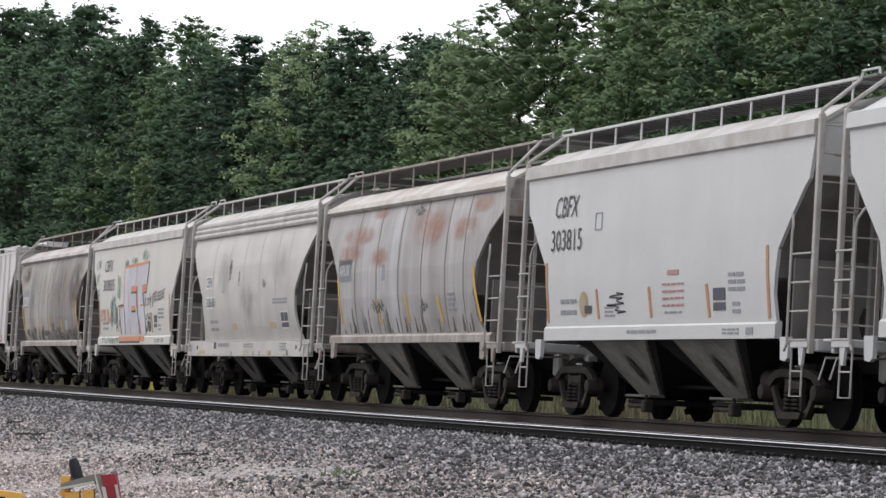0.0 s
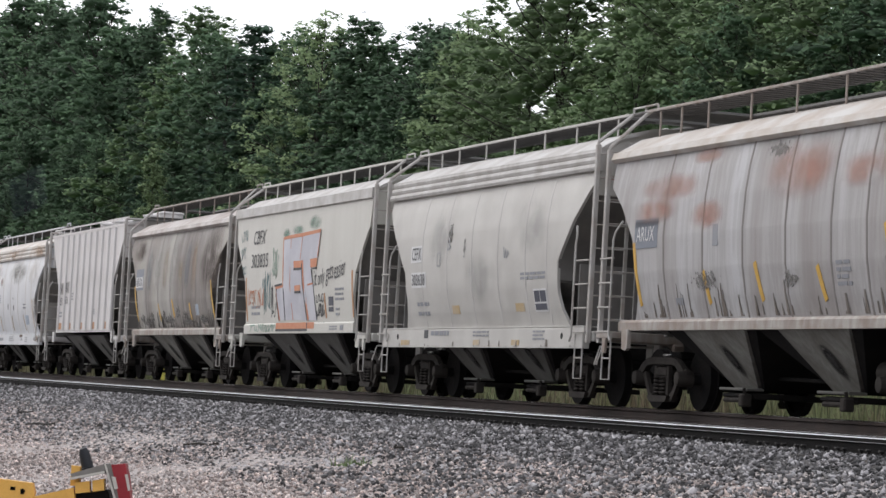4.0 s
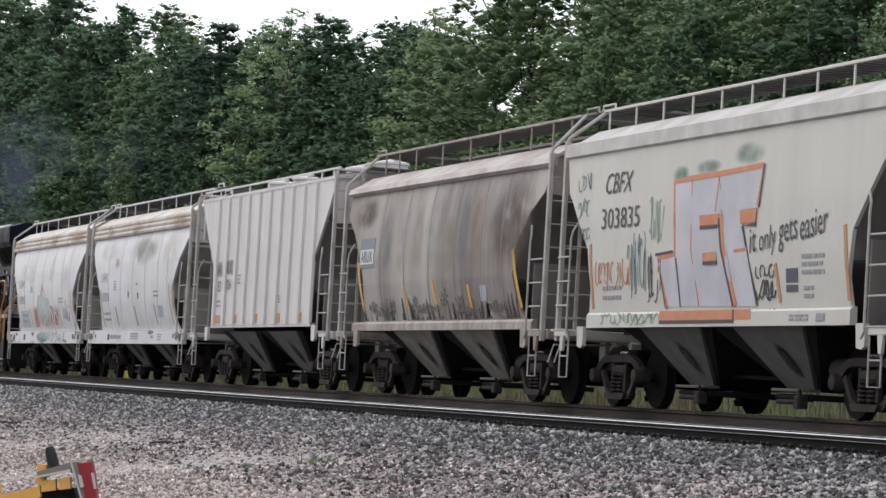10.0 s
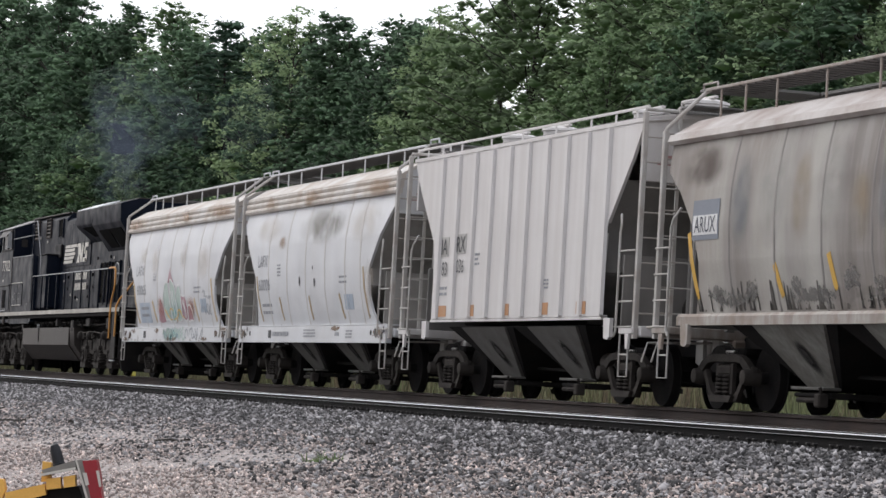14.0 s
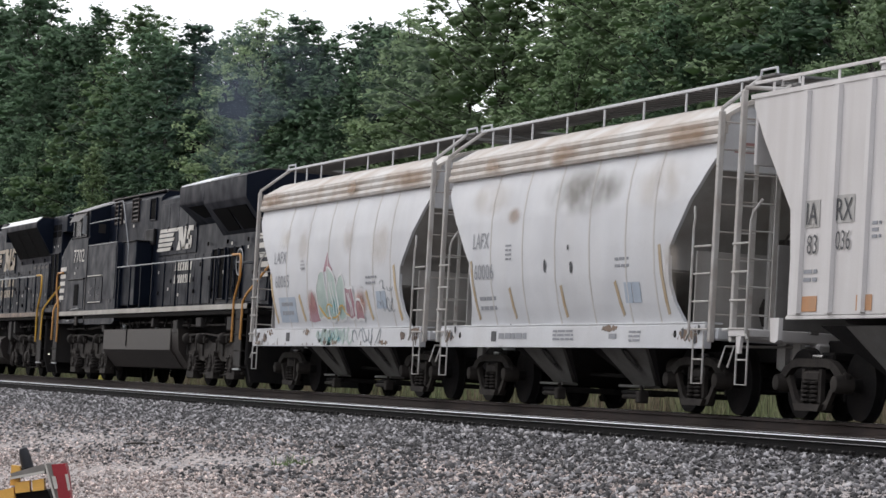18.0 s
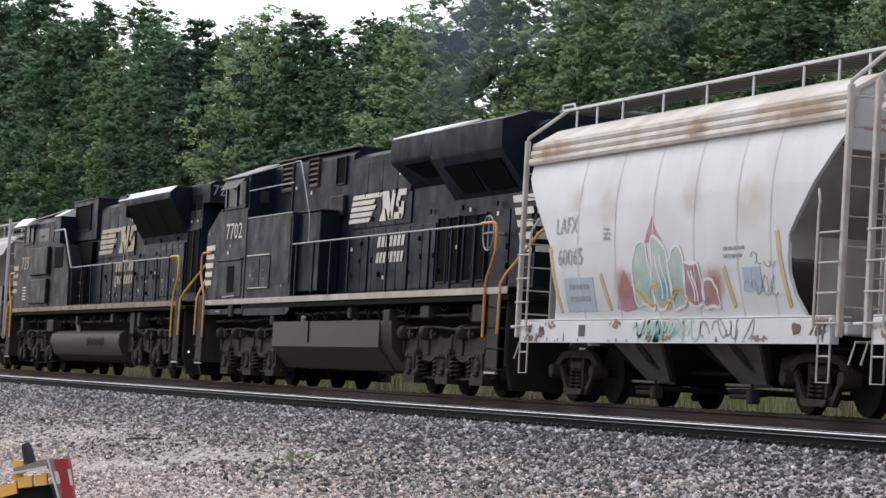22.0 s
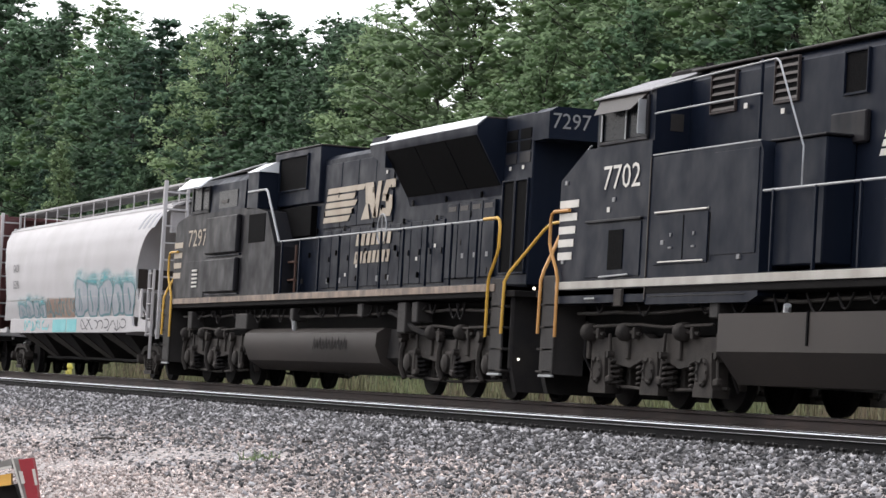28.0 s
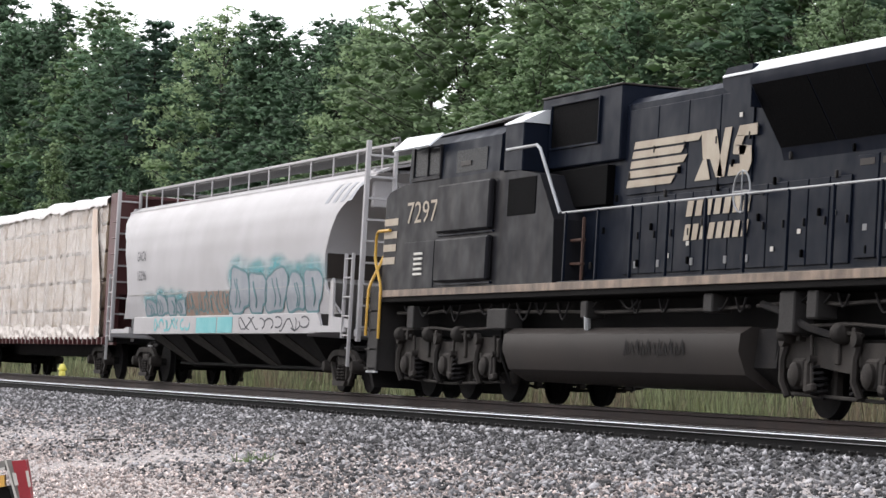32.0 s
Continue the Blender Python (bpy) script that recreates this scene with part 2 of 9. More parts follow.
def part(name, shape, material, parent, label="", at=None):
    """One mesh object, a part of its parent (or a thing where parent is None)."""
    me = shape.made(name) if isinstance(shape, Shape) else shape
    ob = new(name, me)
    if not me.materials:
        me.materials.append(material)
    ob.material_slots[0].link = "OBJECT"
    ob.material_slots[0].material = material
    ob.parent = parent
    if at:
        ob.matrix_basis = pose(*at)
    return tagged(ob, label)


def thing(name, label, category, group="", at=None, kind=""):
    ob = new(name)
    if at:
        ob.matrix_basis = pose(*at)
    return tagged(ob, label, category, group, kind)


def lerp(table, z):
    return float(np.interp(z, [p[0] for p in table], [p[1] for p in table]))


# ---- ground ----
def ground_height(y):
    return float(np.interp(y, [-60, -18, -10, -6.3, -5.4, -1.6, 2.2, 3.4, 9, 13, 60, 400], [-2.0, -1.95, -1.0, -0.50, -0.347, -0.22, -0.20, -0.42, -0.6, -0.3, 2.0, 2.0]))


def build_ground():
    g = Shape()
    xs = [-3000, -900, -400, *range(-260, 41, 4), 100, 400, 3000]
    ys = [-3000, -300, -60, -30, -18, -14, -12, -10, -9, -8, -7, -6.3, -5.8, -5.4, -3.5, -1.6, 0, 2.2, 3.4, 6, 9, 13, 20, 40, 60, 300, 3000]
    g.sheet([[(x, y, ground_height(y) + 0.05 * noise.noise((x * 0.21, y * 0.4, 0)) * (0 if -5.6 < y < 2.5 else 1)) for x in xs] for y in ys])
    me = g.made("ground", 0)
    ob = new("ground", me)
    me.materials.append(m_ground)
    me.materials.append(m_verge)
    me.materials.append(m_bed)
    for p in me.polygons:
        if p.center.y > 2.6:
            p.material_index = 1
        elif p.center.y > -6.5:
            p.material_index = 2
    tagged(ob, "grey gravel lineside ground with a grassy verge behind the track", "ground", kind="structure")


def stones(name, count, x0, x1, y0, y1, small, large, label, material, dense=1.0):
    """Loose broken stones lying on the ground, one joined object."""
    rng = np.random.default_rng(len(name) + count)
    base = np.array([(1, 0, 0), (-1, 0, 0), (0, 1, 0), (0, -1, 0), (0, 0, 1), (0, 0, -1)], float)
    tri = np.array([(0, 2, 4), (2, 1, 4), (1, 3, 4), (3, 0, 4), (2, 0, 5), (1, 2, 5), (3, 1, 5), (0, 3, 5)])
    x = rng.uniform(x0, x1, count)
    y = y0 + (y1 - y0) * rng.uniform(0, 1, count) ** dense
    size = small + (large - small) * rng.uniform(0, 1, count) ** 2.2
    z = np.array([ground_height(v) for v in y]) + size * 0.22
    v = base[None] * (1 + rng.uniform(-0.45, 0.45, (count, 6, 3))) + rng.uniform(-0.35, 0.35, (count, 6, 3))
    v *= (size[:, None] * rng.uniform(0.6, 1.1, (count, 3)) * np.array([1.2, 0.95, 0.72]))[:, None, :] * 0.5
    ang = rng.uniform(0, 6.28, count)
    c, s = np.cos(ang)[:, None], np.sin(ang)[:, None]
    tilt = rng.uniform(-1, 1, count)
    ct, st = np.cos(tilt)[:, None], np.sin(tilt)[:, None]
    a = v[..., 0] * ct - v[..., 2] * st
    h = v[..., 0] * st + v[..., 2] * ct
    out = np.stack([a * c - v[..., 1] * s + x[:, None], a * s + v[..., 1] * c + y[:, None], h + z[:, None]], -1).reshape(-1, 3)
    faces = (tri[None] + 6 * np.arange(count)[:, None, None]).reshape(-1, 3)
    me = bpy.data.meshes.new(name)
    me.vertices.add(len(out))
    me.vertices.foreach_set("co", out.ravel())
    me.loops.add(faces.size)
    me.loops.foreach_set("vertex_index", faces.ravel().astype(np.int32))
    me.polygons.add(len(faces))
    me.polygons.foreach_set("loop_start", np.arange(0, faces.size, 3, dtype=np.int32))
    me.update(calc_edges=True)
    me.materials.append(material)
    return tagged(new(name, me), label, "ballast", kind="stuff")


# ---- track ----
RAIL = [(-0.07, -0.18), (0.07, -0.18), (0.07, -0.166), (0.012, -0.145), (0.012, -0.058), (0.036, -0.048), (0.036, -0.008),
        (0.026, -0.001), (-0.026, -0.001), (-0.036, -0.008), (-0.036, -0.048), (-0.012, -0.058), (-0.012, -0.145), (-0.07, -0.166)]


def build_track(name, yc, top, label, side):
    t = thing(name, label, "railway track", kind="structure")
    for s in (-1, 1):
        y = yc + s * 0.755
        rail = part("rail", Shape().prism([(y + a, top + b) for a, b in RAIL], -420, 60, "x"), side, t)
        # the far rail's bright crown is narrowed so that its glint stays thin
        crown = [(-0.0372, -0.0055), (-0.035, -0.003), (-0.031, -0.0005), (-0.020, 0.0025), (0, 0.004), (0.020, 0.0025), (0.031, -0.0005), (0.035, -0.003), (0.0372, -0.0055)] if s < 0 else [(-0.012, -0.002), (-0.008, 0.001), (0, 0.002), (0.008, 0.001), (0.012, -0.002)]
        part("running_surface", Shape().prism([(y + a, top + b) for a, b in crown], -420, 60, "x"), m_rail_top, rail, "bright worn rail head")
        # thin strip added as the lower highlight of the near track's rails
        part("head_edge", Shape().prism([(y - 0.041, top - 0.044), (y - 0.042, top - 0.047), (y - 0.030, top - 0.050), (y - 0.011, top - 0.044)], -420, 60, "x"), m_rail_edge if yc < -1 else side, rail)
    plate = shared("tie_plate", lambda: Shape().box(-0.10, 0.10, -0.17, 0.17, 0, 0.02, 0.004))
    spike = shared("spike", lambda: Shape().box(-0.012, 0.012, -0.012, 0.012, 0, 0.05, 0.003).box(-0.024, 0.024, -0.03, 0.02, 0.05, 0.075, 0.006))
    tie = shared("tie", lambda: Shape().box(-0.115, 0.115, -1.3, 1.3, -0.18, 0, 0.015))
    ties_joined, plates_joined, spikes_joined = Shape(), Shape(), Shape()
    step, n = 0.508, 0
    x = -20.0
    while x > -200:
        jit = 0.03 * math.sin(x * 7.3)
        if n < 150:
            part("tie", tie, m_tie, t, at=(x + jit, yc, top - 0.20, 0, 0, 1.2 * math.sin(x * 3.1)))
        else:
            ties_joined.box(x - 0.115, x + 0.115, yc - 1.3, yc + 1.3, top - 0.38, top - 0.20)
        for s in (-1, 1):
            y = yc + s * 0.755
            if yc > -1:
                continue
            if n < 100 and s < 0:
                pl = part("tie_plate", plate, m_spike, t, at=(x + jit, y, top - 0.20))
                part("spike", spike, m_spike, pl, at=(0.06, -0.10, 0.015))
                part("spike", spike, m_spike, pl, at=(-0.06, -0.12, 0.015))
            else:
                plates_joined.box(x - 0.1, x + 0.1, y - 0.17, y + 0.17, top - 0.20, top - 0.18)
                spikes_joined.box(x + 0.04, x + 0.08, y - 0.13, y - 0.09, top - 0.18, top - 0.11)
        x -= step
        n += 1
    for nm, sh, mm in (("ties", ties_joined, m_tie), ("tie_plates", plates_joined, m_spike), ("spikes", spikes_joined, m_spike)):
        if sh.v:
            tagged(part(nm, sh, mm, t), kind="stuff")
    return t


# ---- trees ----
def leaf_cloud(rng, centres, radii, count, size, droop=0.0, inner=0.55):
    """Bent leaf sprays scattered on the shells of many clumps."""
    which = rng.choice(len(centres), count, p=radii ** 2 / np.sum(radii ** 2))
    d = rng.normal(size=(count, 3))
    d[:, 2] = np.abs(d[:, 2]) * np.where(rng.uniform(size=count) < 0.72, 1, -1)
    d /= np.linalg.norm(d, axis=1)[:, None]
    pos = centres[which] + d * (radii[which] * rng.uniform(inner, 1.45, count))[:, None] * np.array([1, 1, 0.85])
    a = rng.normal(size=(count, 3))
    a[:, 2] = a[:, 2] * 0.5 - droop
    up = d * 0.9 + rng.normal(size=(count, 3)) * 0.3 + np.array([0, -0.1, 0.15])
    up /= np.linalg.norm(up, axis=1)[:, None]
    a -= up * np.sum(a * up, axis=1)[:, None] * 0.8
    a /= np.linalg.norm(a, axis=1)[:, None]
    b = np.cross(up, a)
    b /= np.linalg.norm(b, axis=1)[:, None]
    n = np.cross(a, b)
    s = (size * rng.uniform(0.55, 1.3, count))[:, None]
    w = s * 0.5
    v = np.stack([pos - a * s - b * w * 0.5 - n * s * 0.1, pos + a * s * 0.7 - b * w - n * s * 0.05, pos + a * s + b * w * 0.5 - n * s * 0.15, pos - a * s * 0.6 + b * w], 1)
    return v.reshape(-1, 3)


def clump_cores(rng, centres, radii):
    """The dense twiggy inside of each clump: uneven lumps that the sprays cover."""
    base = np.array([(1, 0, 0), (-1, 0, 0), (0, 1, 0), (0, -1, 0), (0, 0, 1), (0, 0, -1)], float)
    tri = np.array([(0, 2, 4), (2, 1, 4), (1, 3, 4), (3, 0, 4), (2, 0, 5), (1, 2, 5), (3, 1, 5), (0, 3, 5)])
    k = len(centres)
    v = base[None] * (radii[:, None] * rng.uniform(0.6, 1.1, (k, 6)))[..., None] * np.array([1, 1, 0.74]) + centres[:, None]
    return v.reshape(-1, 3), (tri[None] + 6 * np.arange(k)[:, None, None]).reshape(-1, 3)


def quads_mesh(name, verts, material):
    me = bpy.data.meshes.new(name)
    k = len(verts)
    me.vertices.add(k)
    me.vertices.foreach_set("co", np.asarray(verts, np.float32).ravel())
    me.loops.add(k)
    me.loops.foreach_set("vertex_index", np.arange(k, dtype=np.int32))
    me.polygons.add(k // 4)
    me.polygons.foreach_set("loop_start", np.arange(0, k, 4, dtype=np.int32))
    me.update(calc_edges=True)
    me.materials.append(material)
    return me


def crown_mesh(quads, cores, material):
    """One mesh of leaf sprays and the lumps behind them."""
    v, tri = cores
    q = len(quads)
    me = bpy.data.meshes.new("crown")
    me.vertices.add(q + len(v))
    me.vertices.foreach_set("co", np.concatenate([quads, v]).astype(np.float32).ravel())
    loops = np.concatenate([np.arange(q, dtype=np.int32), (tri + q).astype(np.int32).ravel()])
    me.loops.add(len(loops))
    me.loops.foreach_set("vertex_index", loops)
    starts = np.concatenate([np.arange(0, q, 4), q + np.arange(0, tri.size, 3)]).astype(np.int32)
    me.polygons.add(len(starts))
    me.polygons.foreach_set("loop_start", starts)
    me.update(calc_edges=True)
    me.shade_smooth()
    me.materials.append(material)
    return me


def tree(kind, seed, leaves, label, count=12000, grow=1.0):
    """A tree about 16 m high: tapered trunk with limbs, and a crown of leafy clumps with gaps."""
    rng = np.random.default_rng(seed)
    t = new("tree")
    wood = Shape()
    H = 16.0
    bend = rng.normal(size=2) * 0.25
    trunk = lambda f: Vector((bend[0] * math.sin(f * 3), bend[1] * math.sin(f * 2.3), f * H))
    for i in range(8):
        f0, f1 = i / 8, (i + 1) / 8
        p, q = trunk(f0 * 0.9), trunk(f1 * 0.9)
        r0, r1 = 0.21 * (1 - f0 * 0.92), 0.21 * (1 - f1 * 0.92)
        n = 7
        ring = lambda c, r: [(c.x + r * math.cos(6.283 * k / n), c.y + r * math.sin(6.283 * k / n), c.z) for k in range(n)]
        wood.add(ring(p, r0) + ring(q, r1), [(k, (k + 1) % n, n + (k + 1) % n, n + k) for k in range(n)])
    cen, rad, deep, hull = [], [], [], []
    if kind == "conifer":
        for i in range(44):
            f = 0.08 + 0.9 * i / 44
            reach = (1 - f) ** 0.72 * 2.9 * rng.uniform(0.72, 1.12) + 0.15
            for k in range(rng.integers(3, 6)):
                ang = rng.uniform(0, 6.283)
                base = trunk(f)
                tip = base + Vector((math.cos(ang) * reach, math.sin(ang) * reach, -0.16 * reach + 0.12))
                wood.tube([base, base.lerp(tip, 0.6) + Vector((0, 0, 0.08)), tip], 0.012 + 0.008 * reach, 3)
                for g in (0.45, 0.72, 0.96):
                    if reach * g > 0.2:
                        cen.append(base.lerp(tip, g) + Vector(rng.normal(size=3)) * 0.06)
                        rad.append(0.17 + 0.17 * reach * (1.3 - g))
        for i in range(90):
            deep.append(trunk(0.1 + 0.85 * i / 90) + Vector((math.cos(i * 2.4), math.sin(i * 2.4), 0)) * (1 - i / 90) * rng.uniform(0.3, 1.3))
            hull.append((1 - i / 90) ** 0.8 * 0.45 + 0.08)
        for f in (0.93, 0.96, 0.985, 1.0):
            cen.append(trunk(f))
            rad.append(0.34 - 0.3 * (f - 0.93) / 0.07)
    else:
        # many boughs, each with a spread of small flat clumps, under an uneven pointed dome
        wide = {"broad": 3.9, "slim": 2.9, "airy": 2.6}[kind]
        low = {"broad": 0.06, "slim": 0.08, "airy": 0.26}[kind]
        boughs = {"broad": 96, "slim": 84, "airy": 54}[kind]
        shape = lambda g: (1 - g ** 1.9) ** 0.75 * min(1.0, 0.7 + g * 1.2)
        for i in range(boughs):
            g = (i + rng.uniform(0, 1)) / boughs
            f = low + (0.985 - low) * g
            reach = (wide * shape(g) + 0.10) * rng.uniform(0.70, 1.10)
            ang = i * 2.4 + rng.uniform(-0.5, 0.5)
            base = trunk(max(f - 0.08, 0.04))
            tip = trunk(f) + Vector((math.cos(ang) * reach, math.sin(ang) * reach, rng.uniform(-0.3, 0.2)))
            mid = base.lerp(tip, 0.55) + Vector((0, 0, -0.1))
            wood.tube([base, mid, tip], 0.020, 3)
            big = rng.uniform(0.30, 0.52) * (0.6 + 0.4 * shape(g))
            for h in range({"broad": 7, "slim": 6, "airy": 5}[kind]):
                off = Vector(rng.normal(size=3)) * big * 0.8
                cen.append(base.lerp(tip, rng.uniform(0.66, 1.08)) + off)
                rad.append(big * rng.uniform(0.5, 1.05))
        for i in range(24):
            f = rng.uniform(0.86, 1.0)
            cen.append(trunk(f) + Vector((rng.normal(), rng.normal(), 0)) * 0.9 * (1.02 - f) * wide)
            rad.append(rng.uniform(0.16, 0.32) * (1.0 if f < 0.96 else 0.7))
        # the shaded inside of the crown
        for i in range(0 if kind == "airy" else 150):
            g = i / 150 * 0.96
            ang, reach = i * 2.4, wide * shape(g) * rng.uniform(0.15, 0.72)
            deep.append(trunk(low + (0.985 - low) * g) + Vector((math.cos(ang), math.sin(ang), 0)) * reach)
            hull.append(0.11 * wide * shape(g) + 0.11)
    cen, rad = np.array([tuple(c) for c in cen]), np.array(rad)
    part("trunk", wood, m_bark, t)
    size = {"conifer": 0.082, "airy": 0.085}.get(kind, 0.088) * grow
    amount = {"airy": int(count * 0.6)}.get(kind, count)
    solid = rad > (0.30 if kind == "airy" else 0.16)
    inner = np.array([tuple(c) for c in deep]).reshape(-1, 3)
    cores = clump_cores(rng, np.concatenate([cen[solid], inner]), np.concatenate([rad[solid] * 0.75, np.array(hull)]))
    crown = new("crown", crown_mesh(leaf_cloud(rng, np.concatenate([cen, inner]), np.concatenate([rad, np.array(hull) * 0.9]), amount, size, 0.2 if kind == "conifer" else 0.0), cores, leaves))
    crown.parent = t
    return tagged(t, label, "tree", "trees behind the line")


def skyline(x):
    """Height of the closed wood behind the tallest tops, for trees 20 m behind the track."""
    return float(np.interp(x, SKYLINE[0], SKYLINE[1]))


SKYLINE = ([-420, -255, -228, -207, -192, -182, -173, -160, -147, -137, -128, -118, -114, -95, 40],
           [33, 29.0, 26.0, 23.2, 20.6, 18.9, 17.4, 17.0, 15.6, 14.2, 13.5, 13.4, 18, 19.5, 22])

TALL = [
    (1, -254.4, 21, 30.2, 1.1), (2, -234.2, 20, 28.1, 1.1), (5, -225.3, 20, 26.6, 0.9), (1, -216.3, 20, 26.4, 1.0), (2, -207.1, 20, 23.5, 1.2), (1, -205.0, 21, 23.3, 1.0),
    (5, -191.7, 20, 23.1, 1.0), (3, -183.1, 20, 21.9, 1.1), (2, -177.7, 20, 20.3, 1.1), (1, -171.2, 20, 18.7, 1.0), (0, -163.8, 20, 19.3, 1.15), (2, -163.3, 21, 18.6, 0.9),
    (4, -156.6, 20, 18.4, 0.9), (2, -155.6, 20.5, 18.1, 0.9), (4, -150.0, 20, 18.2, 1.0), (1, -149.7, 21, 17.4, 0.9), (5, -141.7, 20, 17.6, 1.1), (2, -140.7, 20.5, 16.5, 0.9),
    (7, -139.6, 21, 15.6, 1.0), (1, -132.7, 20, 16.3, 1.1), (1, -129.2, 20, 15.5, 1.0), (2, -126.7, 20, 15.5, 1.0), (4, -124.2, 20, 15.7, 1.0), (3, -125.0, 21, 15.3, 0.9),
    (4, -119.1, 20, 15.2, 1.1), (8, -116.1, 20, 16.9, 1.1), (8, -109.4, 19, 16.9, 1.1), (6, -105.3, 19, 15.8, 1.0), (3, -103.1, 19.5, 16.5, 1.2), (8, -97.6, 19, 15.7, 1.1),
    (3, -93.9, 19, 15.6, 1.2), (8, -90.2, 19, 15.4, 1.15), (3, -86.7, 19, 15.0, 1.2), (8, -83.1, 19, 15.0, 1.2), (1, -80.1, 19, 14.6, 1.2),
]


def build_trees():
    greens = [leaf_material("spruce_needles", (0.060, 0.099, 0.070), (0.044, 0.074, 0.053)),
              leaf_material("dark_leaves", (0.083, 0.130, 0.082), (0.059, 0.094, 0.061)),
              leaf_material("mid_leaves", (0.125, 0.180, 0.097), (0.087, 0.128, 0.070)),
              leaf_material("light_leaves", (0.172, 0.231, 0.126), (0.121, 0.167, 0.091)),
              leaf_material("deep_green_leaves", (0.092, 0.145, 0.087), (0.064, 0.103, 0.064)),
              leaf_material("fresh_leaves", (0.143, 0.196, 0.111), (0.100, 0.142, 0.081))]
    kinds = [tree("conifer", 3, greens[0], "dark green spruce with drooping branches in the wood"),
             tree("broad", 5, greens[1], "broad dark green leafy tree at the wood's edge"),
             tree("slim", 8, greens[4], "slim green leafy tree in the wood"),
             tree("broad", 13, greens[2], "full green leafy tree at the wood's edge", 17000, 0.8),
             tree("airy", 21, greens[3], "tall thin tree with sparse pale leaves"),
             tree("conifer", 34, greens[1], "green conifer with a pointed top"),
             tree("slim", 55, greens[3], "light green young tree at the wood's edge"),
             tree("broad", 60, greens[1], "dark green leafy tree deep in the wood", 5000, 1.35),
             tree("broad", 83, greens[5], "full light green leafy tree at the wood's edge", 17000, 0.8),
             tree("slim", 71, greens[1], "slim dark tree deep in the wood", 5000, 1.35),
             tree("conifer", 91, greens[3], "young light green conifer in front of the wood")]
    used = set()
    rng = random.Random(11)

    def plant(k, x, y, h, wide=1.0):
        m = pose(x, y, ground_height(y) - 0.1, 0, 0, rng.uniform(0, 360)) @ Matrix.Diagonal((h / 16 * wide, h / 16 * wide, h / 16, 1))
        if k in used:
            ob = copy_thing(kinds[k], Matrix.Identity(4))
        else:
            ob = kinds[k]
            used.add(k)
        ob.matrix_basis = m
    # the trees whose tops stand out against the sky
    for k, x, y, h, w in TALL:
        plant(k, x, y, h, w * 1.3)
    for row, (y, f, step) in enumerate(((13.0, 0.40, 6.2), (16.5, 0.70, 5.4), (25.0, 0.99, 3.9))):
        reach = y + 17.73
        x = -reach / math.tan(radians(8.0))
        while x < -reach / math.tan(radians(27.5)):
            seen = x * 37.7 / reach
            if row == 2 and seen > -118 and rng.random() < 0.55:
                x += step
                continue
            h = skyline(seen) * reach / 37.7 * f * (rng.uniform(0.8, 1.0) if row < 2 else rng.uniform(0.93, 1.0))
            k = rng.choice(((1, 9, 7, 9, 7), (1, 0, 5, 9, 0, 2), (7, 9, 5, 9, 1))[row] if not seen > -121 else ((2, 3, 6), (3, 8, 6, 2), (2, 8, 3))[row])
            plant(k, x + rng.uniform(-1.6, 1.6), y + rng.uniform(-1.2, 1.2), h, rng.uniform(1.05, 1.3) * (1.25 if row == 0 else 1))
            x += step * (1.0 if seen > -200 else 1.35)
    for x in range(-420, 41, 30):
        if x < -330 or x > -70:
            plant(rng.choice((7, 8)), x, 24 + rng.uniform(-2, 2), skyline(x), 1.6)
    # a young tree that stands forward of the wood
    plant(10, -140.5, 10, 11.2, 1.0)
    plant(6, -138.2, 9.4, 6.6, 1.2)
    plant(6, -145.5, 9.8, 7.4, 1.1)


def build_unseen_wood():
    """An unseen dark wood across the line, added to show in the train's sides."""
    rng = np.random.default_rng(9)
    n = 260
    c = np.stack([rng.uniform(-140, 160, n), rng.uniform(-62, -52, n), rng.uniform(1, 13, n)], 1)
    v = leaf_cloud(rng, c, rng.uniform(1.8, 3.6, n), 16000, 0.8)
    # added out of view, only for what the train reflects
    ob = new("far_wood", quads_mesh("far_wood", v, bpy.data.materials["dark_leaves"]))
    tagged(ob, "unseen dark leafy wood added for reflections", "wood", kind="stuff")


